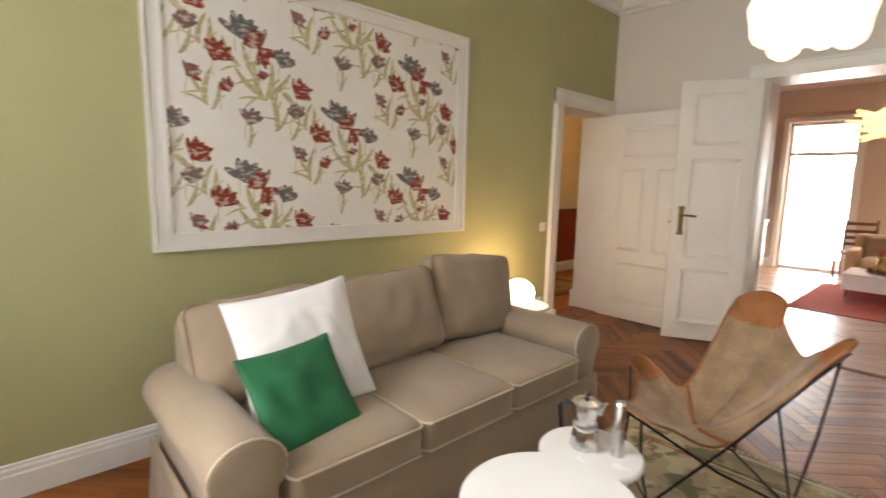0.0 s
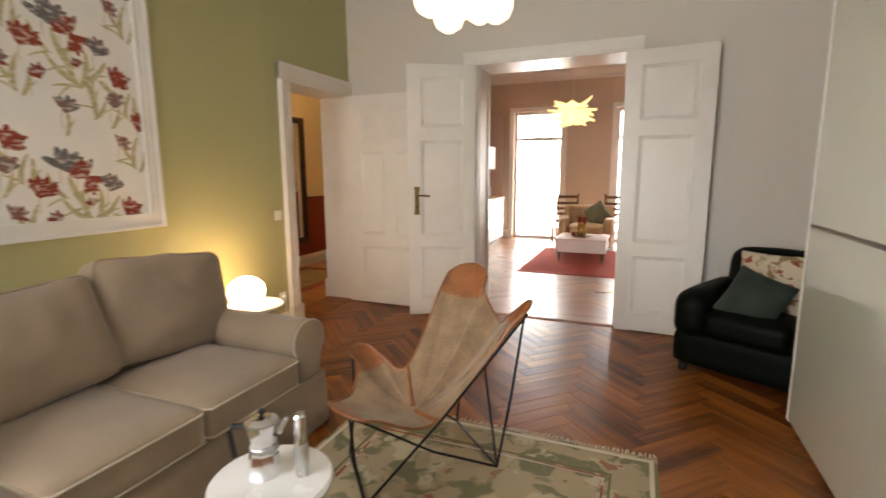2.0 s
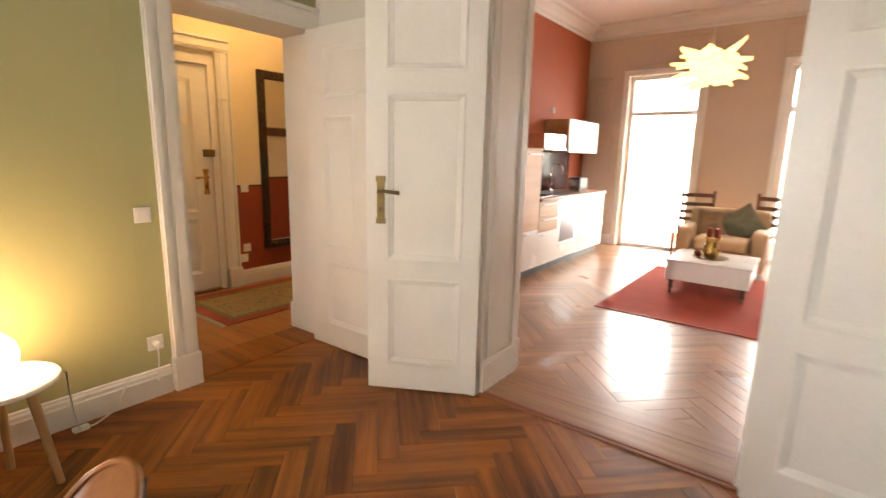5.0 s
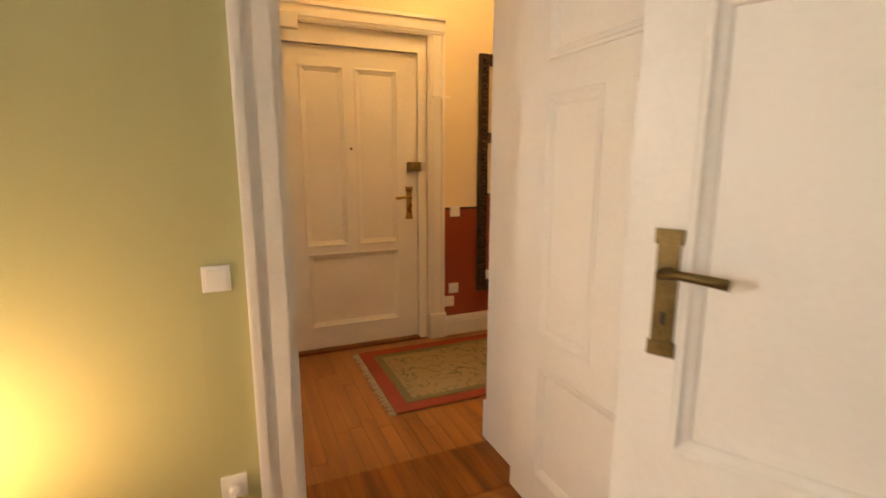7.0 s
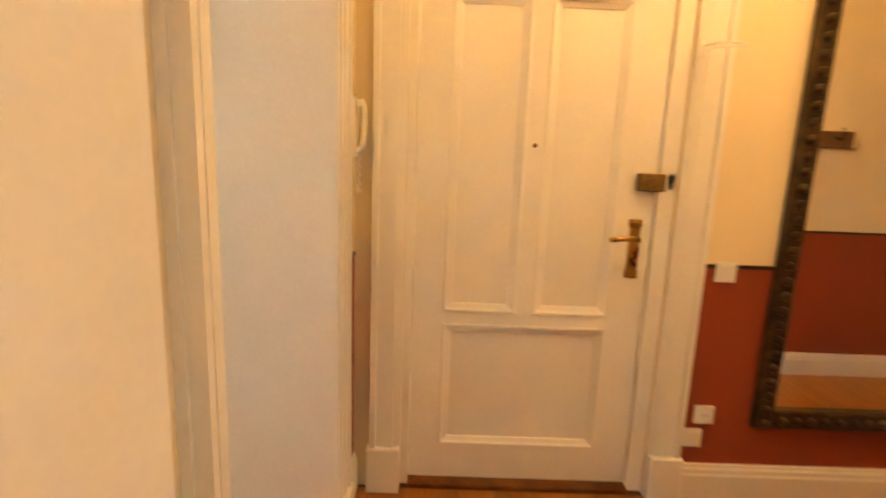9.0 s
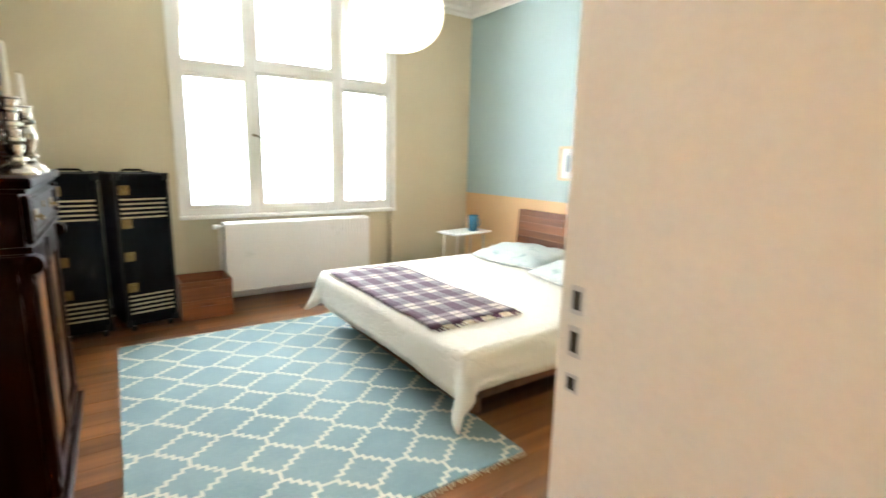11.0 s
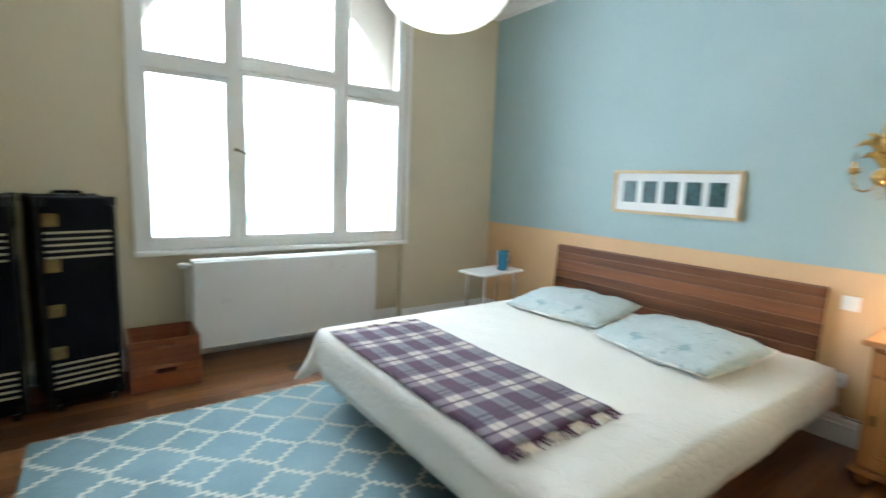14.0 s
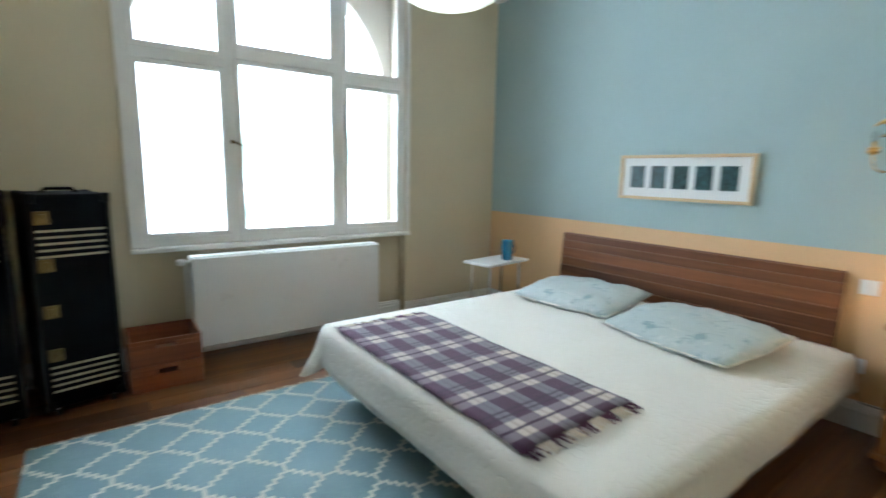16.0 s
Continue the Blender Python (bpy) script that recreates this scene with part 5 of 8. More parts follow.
def wardrobe():
    w = thing("sliding_wardrobe", "tall white sliding wardrobe with glossy cream glass doors", "wardrobe", pose(3.67, -0.30, 0))
    L, H, D = 3.93, 2.36, 0.66
    part("body", box(0.05, D, 0.0, L, 0.0, H - 0.02, 0.003), M["white_top"], w)
    part("end_panel", box(0.012, D + 0.005, L + 0.001, L + 0.022, 0.0, H, 0.002), M["white_top"], w)
    for i in range(2):
        y0, y1 = i * L / 2 + 0.002, (i + 1) * L / 2 - 0.002
        x = 0.0 if i else 0.02
        d = part("sliding_door", box(x + 0.008, x + 0.022, y0, y1, 0.03, H - 0.03), M["white_top"], w)
        part("door_rail", box(x, x + 0.024, y1 - 0.03, y1 + 0.002, 0.02, H - 0.02, 0.003), M["radiator"], d, "white enamelled edge rail")
        part("door_rail", box(x, x + 0.024, y0 - 0.002, y0 + 0.03, 0.02, H - 0.02, 0.003), M["radiator"], d, "white enamelled edge rail")
        for z0, z1 in ((0.03, 1.091), (1.111, H - 0.03)):
            part("glass_panel", box(x + 0.002, x + 0.0078, y0 + 0.031, y1 - 0.031, z0, z1), M["wardrobe_glass"], d, "glossy cream glass panel")
        part("joint_strip", box(x, x + 0.0078, y0 + 0.031, y1 - 0.031, 1.0915, 1.1105), M["joint"], d)
    part("top_track", box(-0.005, 0.05, 0.0, L + 0.022, H - 0.028, H + 0.005, 0.002), M["alu"], w)


wardrobe()


def club_chair():
    c = thing("club_armchair", "dark green leather club armchair with rounded arms", "armchair", pose(3.70, 4.36, 0, 0, 0, -28))
    # faces -y in its own frame
    part("base", rounded_slab(0.90, 0.82, 0.26, 0.06, 0, 8, 2.0), M["dark_leather"], c, smooth=True, at=pose(-0.45, -0.42, 0.05))
    part("seat_cushion", rounded_slab(0.50, 0.62, 0.17, 0.06, 0.03, 9, 4.0), M["dark_leather"], c, smooth=True, at=pose(-0.25, -0.45, 0.29))
    part("backrest", rounded_slab(0.72, 0.24, 0.56, 0.11, 0.02, 9, 6.0), M["dark_leather"], c, smooth=True, at=pose(-0.36, 0.15, 0.27, -8))
    for x in (-0.47, 0.22):
        part("armrest", rounded_slab(0.25, 0.82, 0.36, 0.12, 0.01, 9, 7.0 + x), M["dark_leather"], c, smooth=True, at=pose(x, -0.44, 0.22))
    for x in (-0.38, 0.38):
        for y in (-0.36, 0.34):
            part("foot", lathe([(0.028, 0), (0.034, 0.055)], 12, m=pose(x, y, 0)), M["black_plastic"], c)
    return c


club_chair()
scatter_cushion("scatter_cushion", "cream floral cushion leaning in the dark armchair", "floral", 0.46, 0.46, 0.14, pose(3.72, 4.29, 0.62, 66, 0, -20), 5.0)
scatter_cushion("scatter_cushion", "grey-green velvet cushion leaning on the floral cushion", "velvet", 0.35, 0.35, 0.12, pose(3.57, 4.14, 0.565, 58, 0, -22) @ pose(0, 0, 0, 0, 0, -20), 6.0)


def pendant_cluster(x, y, z):
    p = thing("pendant_lamp", "lit pendant lamp with a cluster of scalloped opal glass shades", "pendant lamp", pose(x, y, z))
    part("ceiling_rose", lathe([(0.06, 3.359 - z - 0.03), (0.05, 3.359 - z)], 20), M["old_brass"], p)
    part("stem", tube([(0, 0, 0.20), (0, 0, 3.33 - z)], 0.008, 8), M["old_brass"], p)
    part("hub", lathe([(0.03, 0.13), (0.055, 0.16), (0.055, 0.19), (0.02, 0.215)], 16), M["old_brass"], p)
    for i in range(6):
        a = 2 * math.pi * i / 6 + 0.3
        r = 0.124
        dz = 0.0 if i % 2 else -0.03
        cx, cy = r * math.cos(a), r * math.sin(a)
        part("arm", tube([(0.04 * math.cos(a), 0.04 * math.sin(a), 0.17), (cx * 0.7, cy * 0.7, 0.20), (cx, cy, 0.16 + dz)], 0.007, 8), M["old_brass"], p)
        sh = part("glass_shade", lathe([(0.028, 0.105), (0.062, 0.09), (0.078, 0.05), (0.072, 0.02), (0.066, 0.0), (0.062, -0.05), (0.05, -0.08), (0.02, -0.10)], 20, m=pose(cx, cy, dz)), M["lamp_pend"], p, "lit opal glass shade", smooth=True)
        part("holder", lathe([(0.05, 0.098), (0.045, 0.13), (0.02, 0.16)], 14, m=pose(cx, cy, dz)), M["old_brass"], sh)
    part("glass_shade", lathe([(0.03, 0.10), (0.07, 0.07), (0.075, 0.02), (0.06, -0.06), (0.02, -0.09)], 20, m=pose(0, 0, -0.02)), M["lamp_pend"], p, "lit opal glass shade", smooth=True)


pendant_cluster(2.19, 2.42, 2.06)

st = thing("stool", "small round white-topped stool with splayed beech legs", "stool", pose(0.37, 3.15, 0))
part("tabletop", lathe([(0.195, 0.44), (0.20, 0.446), (0.20, 0.456), (0.195, 0.462)], 40), M["white_top"], st)
for i in range(3):
    a = 2 * math.pi * i / 3 + 0.9
    part("leg", tube([(0.10 * math.cos(a), 0.10 * math.sin(a), 0.44), (0.165 * math.cos(a), 0.165 * math.sin(a), 0.0)], 0.019, 12, r_end=0.014), M["beech"], st, "beech leg")
gl = thing("table_lamp", "glowing opal glass globe lamp standing on the stool", "table lamp", pose(0.34, 3.11, 0.463))
part("base", lathe([(0.07, 0), (0.072, 0.006), (0.06, 0.012)], 24), M["plastic"], gl)
part("shade", lathe([(0.085, 0.0125), (0.115, 0.05), (0.125, 0.10), (0.115, 0.14), (0.085, 0.175), (0.05, 0.195), (0.015, 0.205)], 28), M["lamp_warm"], gl, "glowing glass globe", smooth=True)
cb = thing("lamp_cord", "white lamp cord with inline switch hanging along the baseboard", "cable")
part("cable", tube([(0.38, 3.18, 0.463), (0.36, 3.37, 0.42), (0.25, 3.40, 0.20), (0.12, 3.45, 0.02), (0.10, 3.52, 0.012), (0.06, 3.62, 0.03), (0.05, 3.70, 0.17), (0.05, 3.78, 0.168), (0.045, 3.84, 0.10), (0.04, 3.855, 0.24), (0.028, 3.857, 0.30)], 0.0042, 6), M["plastic"], cb, smooth=True)
part("inline_switch", box(0.085, 0.125, 3.42, 3.49, 0.006, 0.03, 0.008), M["plastic"], cb)
part("plug", lathe([(0.018, 0), (0.018, 0.02), (0.01, 0.03)], 14, m=pose(0.012, 3.857, 0.31, 0, 90)), M["plastic"], cb)


def wall_plate(name, label, m, kind="switch"):
    """White square wall plate facing +x of its own frame."""
    p = thing(name, label, "light switch" if kind == "switch" else "socket", m)
    part("plate", box(0.0, 0.010, -0.0405, 0.0405, -0.0405, 0.0405, 0.003), M["plastic"], p)
    if kind == "switch":
        part("rocker", box(0.0102, 0.015, -0.029, 0.029, -0.029, 0.029, 0.002), M["plastic"], p)
    else:
        part("well", lathe([(0.021, 0.0), (0.021, 0.0008)], 20, m=pose(0.0102, 0, 0, 0, 90)), M["mat_card"], p)
        for y in (-0.0095, 0.0095):
            part("pin_hole", lathe([(0.003, 0), (0.003, 0.0006)], 8, m=pose(0.0112, y, 0, 0, 90)), M["dark_slot"], p)
    return p


wall_plate("light_switch", "square white light switch on the green wall", pose(0, 3.855, 1.02))
wall_plate("wall_socket", "white socket with a lamp plug on the green wall", pose(0, 3.857, 0.31), "socket")

# ---- bedroom ----
bright_backdrop("garden_backdrop", -7.0, 1.5, -3.4, -1.5, 5.5, "outside_bed", "bright hazy garden beyond the bedroom window")


def bedroom_window():
    w = structure(thing("window_1", "white three-light wooden window with transom and arched outer opening", "window", pose(0, 0, 0)), "white three-light wooden window with transom", "window")
    y0, y1 = -0.775, -0.715
    x0, x1, zb, zt = -3.43, -1.33, 0.83, 3.0
    for a, b in ((x0, x0 + 0.055), (x1 - 0.055, x1), (-2.01 - 0.0, -1.935), (-2.845, -2.765)):
        part("window_frame", box(a, b, y0, y1, zb, zt, 0.004), M["lacquer"], w)
    bars = [(x0 + 0.056, -2.846, 2.10), (-2.764, -2.011, 2.17), (-1.934, x1 - 0.056, 2.10)]
    for a, b, zt_ in bars:
        part("transom", box(a, b, y0, y1 + 0.012, zt_ - 0.035, zt_ + 0.035, 0.005), M["lacquer"], w)
        part("bottom_rail", box(a, b, y0, y1, zb, zb + 0.055, 0.004), M["lacquer"], w)
        for z0, z1 in ((zb + 0.056, zt_ - 0.036), (zt_ + 0.036, zt)):
            sash = part("sash", box(a + 0.001, a + 0.032, y0 + 0.012, y1 + 0.004, z0, z1, 0.003), M["lacquer"], w)
            part("sash_stile", box(b - 0.032, b - 0.001, y0 + 0.012, y1 + 0.004, z0, z1, 0.003), M["lacquer"], sash)
            part("sash_rail", box(a + 0.033, b - 0.033, y0 + 0.012, y1 + 0.004, z0, z0 + 0.035, 0.003), M["lacquer"], sash)
            part("sash_rail", box(a + 0.033, b - 0.033, y0 + 0.012, y1 + 0.004, z1 - 0.03, z1, 0.003), M["lacquer"], sash)
            g = part("pane", box(a + 0.033, b - 0.033, y0 + 0.028, y0 + 0.032, z0 + 0.036, z1 - 0.031), M["glass"], sash)
            g.visible_shadow = False
    h = part("window_handle", lathe([(0.014, 0), (0.014, 0.012)], 12, m=pose(-1.972, y1 + 0.001, 1.56, -90)), M["old_brass"], w, "aged brass window handle")
    part("lever", tube([(-1.972, y1 + 0.02, 1.56), (-1.985, y1 + 0.035, 1.555), (-2.04, y1 + 0.035, 1.53)], 0.006, 8), M["old_brass"], h)
    for z in (1.05, 1.85):
        part("hinge", lathe([(0.006, 0), (0.006, 0.07)], 8, m=pose(-2.848, y1 + 0.004, z)), M["lacquer"], w)
    structure(part("window_sill", box(-3.46, -1.30, -0.80, -0.655, 0.795, 0.828, 0.008), M["lacquer"]), "white wooden window sill", "window sill")
    structure(part("window_trim", box(-1.33, -1.30, -0.70, -0.675, 0.829, 3.0, 0.004), M["lacquer"]), "white window trim strip", "trim")
    structure(part("window_trim", box(-3.46, -3.43, -0.70, -0.675, 0.829, 3.0, 0.004), M["lacquer"]), "white window trim strip", "trim")
    # outer wall with a round arch
    bm = bmesh.new()
    cx, r, spring, top = -2.38, 1.03, 2.02, 3.6
    out = [(cx + r * math.cos(radians(a)), spring + r * math.sin(radians(a))) for a in range(0, 181, 9)]
    rows = []
    for y in (-1.05, -1.20):
        inner = [bm.verts.new((px, y, pz)) for px, pz in out]
        outer = [bm.verts.new((px, y, top)) for px, pz in out]
        rows.append((inner, outer))
    (ia, oa), (ib, ob_) = rows
    for i in range(len(out) - 1):
        bm.faces.new((ia[i], ia[i + 1], oa[i + 1], oa[i]))
        bm.faces.new((ib[i], ob_[i], ob_[i + 1], ib[i + 1]))
        bm.faces.new((ia[i], ib[i], ib[i + 1], ia[i + 1]))
    add_box(bm, -5.0, cx - r, -1.20, -1.05, 0, top)
    add_box(bm, cx + r, 0.0, -1.20, -1.05, 0, top)
    add_box(bm, cx - r, cx + r, -1.20, -1.05, 0, 0.75)
    structure(part("wall_outer_arch", bm, M["white_wall"]), "white outer wall with an arched opening", "wall")


bedroom_window()


def radiator():
    r = thing("radiator", "white panel radiator with vertical ribs under the window", "radiator", pose(-3.06, -0.66, 0))
    W, z0, z1 = 1.43, 0.115, 0.765
    part("rear_panel", box(0, W, 0.0, 0.012, z0, z1), M["radiator"], r)
    bm = bmesh.new()
    n = 42
    pitch = W / n
    prev = None
    rows = []
    for i in range(n):
        for u, d in ((0.0, 0.0), (0.28, 0.0), (0.40, -0.004), (0.88, -0.004)):
            rows.append((i * pitch + u * pitch, 0.135 + d))
    rows.append((W, 0.135))
    top = [bm.verts.new((x, y, z1 - 0.012)) for x, y in rows]
    bot = [bm.verts.new((x, y, z0 + 0.012)) for x, y in rows]
    tb = [bm.verts.new((x, 0.118, z1 - 0.002)) for x, y in rows]
    bb = [bm.verts.new((x, 0.118, z0 + 0.002)) for x, y in rows]
    for a, b in ((top, bot), (tb, top), (bot, bb), (bb, tb)):
        for i in range(len(rows) - 1):
            bm.faces.new((a[i], a[i + 1], b[i + 1], b[i]))
    part("front_panel", bm, M["radiator"], r, "ribbed white front panel")
    for x in (0.0, W - 0.01):
        part("side_panel", box(x, x + 0.01, 0.013, 0.130, z0, z1, 0.002), M["radiator"], r)
    part("top_grille", box(0.011, W - 0.011, 0.013, 0.117, z1 - 0.004, z1 + 0.002), M["radiator"], r)
    v = part("valve", lathe([(0.012, 0), (0.012, 0.03), (0.022, 0.032), (0.022, 0.075), (0.016, 0.08)], 16, m=pose(W + 0.001, 0.07, z1 - 0.035, 0, 90)), M["plastic"], r, "white thermostat valve")
    for x in (0.15, W - 0.15):
        part("wall_bracket", box(x, x + 0.03, -0.14, -0.0005, z1 - 0.15, z1 - 0.08), M["radiator"], r)
    part("pipe", tube([(W + 0.03, 0.07, z1 - 0.05), (W + 0.03, 0.06, 0.0)], 0.008, 8), M["radiator"], r)


radiator()


def trunk(m, label, w, d, h):
    """A steamer trunk standing on end: stripes, corner caps, latches, castors."""
    t_ = thing("steamer_trunk", label, "trunk", m, "steamer trunks by the window")
    part("body", box(-w / 2, w / 2, -d / 2, d / 2, 0.055, h, 0.012), M["trunk"], t_)
    for z in [0.155 + 0.034 * q for q in range(5)] + [h - 0.19 - 0.034 * q for q in range(5)]:
        part("stripe", box(-w / 2 + 0.03, w / 2 - 0.03, d / 2, d / 2 + 0.003, z - 0.006, z + 0.006), M["trunk_stripe"], t_, "pale painted stripe")
        part("stripe", box(-w / 2 - 0.003, -w / 2, -d / 2 + 0.06, d / 2 - 0.04, z - 0.006, z + 0.006), M["trunk_stripe"], t_, "pale painted stripe")
    for x in (-1, 1):
        for y in (-1, 1):
            for z in (0.055, h):
                s = 1 if z > 0.5 else -1
                bm = box(-0.04, 0.006, -0.04, 0.006, -0.045, 0.005, 0.004)
                part("corner_cap", bm, M["black_metal"], t_, "worn metal corner cap", at=Matrix.Translation((x * w / 2, y * d / 2, z)) @ Matrix.Diagonal((x, y, s, 1)))
            part("castor", lathe([(0.024, -0.012), (0.026, 0.0), (0.024, 0.012)], 14, m=pose(x * (w / 2 - 0.05), y * (d / 2 - 0.05), 0.026, 0, 90)), M["black_plastic"], t_)
            part("castor_fork", box(x * (w / 2 - 0.05) - 0.006, x * (w / 2 - 0.05) + 0.006, y * (d / 2 - 0.05) - 0.03, y * (d / 2 - 0.05) + 0.03, 0.045, 0.0548), M["steel"], t_)
    for z in (0.36, 0.60, 0.85, 1.10):
        l_ = part("latch", box(w / 2 - 0.09, w / 2 - 0.025, d / 2 + 0.0005, d / 2 + 0.012, z - 0.035, z + 0.035, 0.004), M["old_brass"], t_, "worn brass latch")
        part("hasp", box(w / 2 - 0.07, w / 2 - 0.045, d / 2 + 0.0122, d / 2 + 0.022, z - 0.02, z + 0.02, 0.003), M["old_brass"], l_)
    part("carry_handle", tube([(-0.08, 0, h + 0.001), (-0.06, 0, h + 0.022), (0.06, 0, h + 0.022), (0.08, 0, h + 0.001)], 0.009, 8), M["dark_leather"], t_, "leather handle")
    for x in (-w / 2, w / 2 - 0.012):
        part("edge_binding", box(x, x + 0.012, d / 2 + 0.0003, d / 2 + 0.005, 0.105, h - 0.05), M["black_metal"], t_)


trunk(pose(-0.58, -0.37, 0, 0, 0, 4), "blue-black steamer trunk standing on end beside the sideboard", 0.31, 0.50, 1.22)
trunk(pose(-0.97, -0.40, 0, 0, 0, 12), "blue-black steamer trunk with pale stripes standing on end near the window", 0.36, 0.46, 1.22)


def crate():
    c = thing("wooden_crate", "two stacked reddish wooden crates with grip holes", "crate", pose(-1.42, -0.42, 0))
    w, d = 0.40, 0.36
    for k in range(2):
        z = 0.002 + 0.165 * k
        for y, l_ in ((-d / 2, "crate_side"), (d / 2 - 0.014, "crate_side")):
            if y < 0:
                part(l_, box(-w / 2, w / 2, y, y + 0.014, z, z + 0.16, 0.003), M["crate"], c)
            else:
                part(l_, box(-w / 2, w / 2, y, y + 0.014, z, z + 0.105, 0.003), M["crate"], c)
                part(l_, box(-w / 2, -0.055, y, y + 0.014, z + 0.1055, z + 0.135, 0.002), M["crate"], c)
                part(l_, box(0.055, w / 2, y, y + 0.014, z + 0.1055, z + 0.135, 0.002), M["crate"], c)
                part(l_, box(-w / 2, w / 2, y, y + 0.014, z + 0.1355, z + 0.16, 0.002), M["crate"], c)
        for x in (-w / 2, w / 2 - 0.014):
            part("crate_end", box(x, x + 0.014, -d / 2 + 0.0145, d / 2 - 0.0145, z, z + 0.16, 0.003), M["crate"], c)
        part("crate_bottom", box(-w / 2 + 0.0145, w / 2 - 0.0145, -d / 2 + 0.0145, d / 2 - 0.0145, z + 0.002, z + 0.012), M["crate"], c)


crate()


def sideboard():
    """Dark mahogany sideboard with drawer, two panelled doors and a shelf gallery. Front faces -x of the room."""
    s = thing("sideboard", "tall dark mahogany sideboard with drawer, panelled doors and mirrored gallery", "sideboard", pose(-0.245, 2.09, 0, 0, 0, -90))
    # own frame: x along the front (0..W), y 0 back .. -D front
    W, D, H = 1.02, 0.34, 1.285
    part("body", box(0.03, W - 0.03, -D + 0.03, 0.0, 0.10, 1.03), M["mahogany"], s)
    part("plinth", box(0.005, W - 0.005, -D - 0.015, 0.0, 0.0, 0.10, 0.008), M["mahogany"], s)
    part("plinth_mould", box(0.0, W, -D - 0.03, 0.0, 0.1002, 0.125, 0.008), M["mahogany"], s)
    part("frieze", box(0.02, W - 0.02, -D + 0.0, 0.0, 1.0302, 1.235, 0.004), M["mahogany"], s)
    part("frieze_mould", box(0.005, W - 0.005, -D - 0.02, 0.0, 1.04, 1.062, 0.006), M["mahogany"], s)
    part("top", box(-0.015, W + 0.015, -D - 0.04, 0.0, 1.2502, H, 0.010), M["mahogany"], s, "polished mahogany top")
    part("cornice", box(0.0, W, -D - 0.02, 0.0, 1.2352, 1.25, 0.004), M["mahogany"], s)
    dr = part("drawer", box(0.09, W - 0.09, -D - 0.012, -D - 0.0002, 1.075, 1.215, 0.006), M["mahogany"], s)
    for a, b, c, e in ((0.10, W - 0.10, 1.080, 1.096), (0.10, W - 0.10, 1.194, 1.210), (0.10, 0.116, 1.0965, 1.1935), (W - 0.116, W - 0.10, 1.0965, 1.1935)):
        part("drawer_bead", box(a, b, -D - 0.022, -D - 0.0122, c, e, 0.004), M["mahogany"], dr)
    for x in (0.045, W - 0.045):
        part("corner_block", box(x - 0.028, x + 0.028, -D - 0.024, -D - 0.0002, 1.068, 1.228, 0.010), M["mahogany"], s)
    for x in (0.24, W - 0.24):
        hd_ = part("drawer_pull", box(x - 0.045, x + 0.045, -D - 0.018, -D - 0.0122, 1.125, 1.165, 0.004), M["old_brass"], dr, "brass drawer pull")
        part("bail", tube([(x - 0.032, -D - 0.018, 1.145), (x - 0.028, -D - 0.035, 1.130), (x + 0.028, -D - 0.035, 1.130), (x + 0.032, -D - 0.018, 1.145)], 0.004, 6), M["old_brass"], hd_)
    part("escutcheon", lathe([(0.014, 0), (0.014, 0.004)], 12, m=pose(W / 2, -D - 0.012, 1.16, 90)), M["old_brass"], dr)
    for i in range(2):
        x0, x1 = (0.10, W / 2 - 0.02) if i == 0 else (W / 2 + 0.02, W - 0.10)
        d = part("door", box(x0, x1, -D + 0.012, -D + 0.0295, 0.14, 1.02), M["mahogany"], s)
        bm = bmesh.new()
        for a, b, c, e in ((x0, x0 + 0.06, 0.14, 1.02), (x1 - 0.06, x1, 0.14, 1.02), (x0 + 0.061, x1 - 0.061, 0.14, 0.22), (x0 + 0.061, x1 - 0.061, 0.92, 1.02)):
            add_box(bm, a, b, -D - 0.006, -D + 0.0118, c, e)
        part("door_frame", bm, M["mahogany"], d)
        part("door_panel", box(x0 + 0.075, x1 - 0.075, -D + 0.004, -D + 0.0119, 0.235, 0.905, 0.003), M["mahogany_panel"], d, "lighter figured walnut panel")
        part("key_plate", box((x1 - 0.04) if i == 0 else (x0 + 0.025), (x1 - 0.025) if i == 0 else (x0 + 0.04), -D - 0.010, -D - 0.0062, 0.58, 0.66), M["old_brass"], d)
    for x in (0.05, W / 2, W - 0.05):
        part("half_column", lathe([(0.02, 0.13), (0.026, 0.16), (0.018, 0.20), (0.024, 0.30), (0.018, 0.52), (0.022, 0.72), (0.016, 0.88), (0.028, 0.92), (0.018, 0.95), (0.030, 1.0), (0.032, 1.028)], 14, m=pose(x, -D + 0.014, 0)), M["mahogany"], s, smooth=True)
    for x in (0.05, W - 0.05):
        part("bracket", lathe([(0.03, -0.03), (0.03, 0.03)], 14, m=pose(x, -D - 0.012, 1.0, 0, 90)), M["mahogany"], s)
    # gallery on top: mirror back, shelf on turned columns, carved crest
    gx0, gx1 = 0.085, 0.845
    cx = (gx0 + gx1) / 2
    g = part("gallery_back", box(gx0, gx1, -0.035, -0.012, H + 0.0002, 1.588, 0.003), M["mahogany"], s)
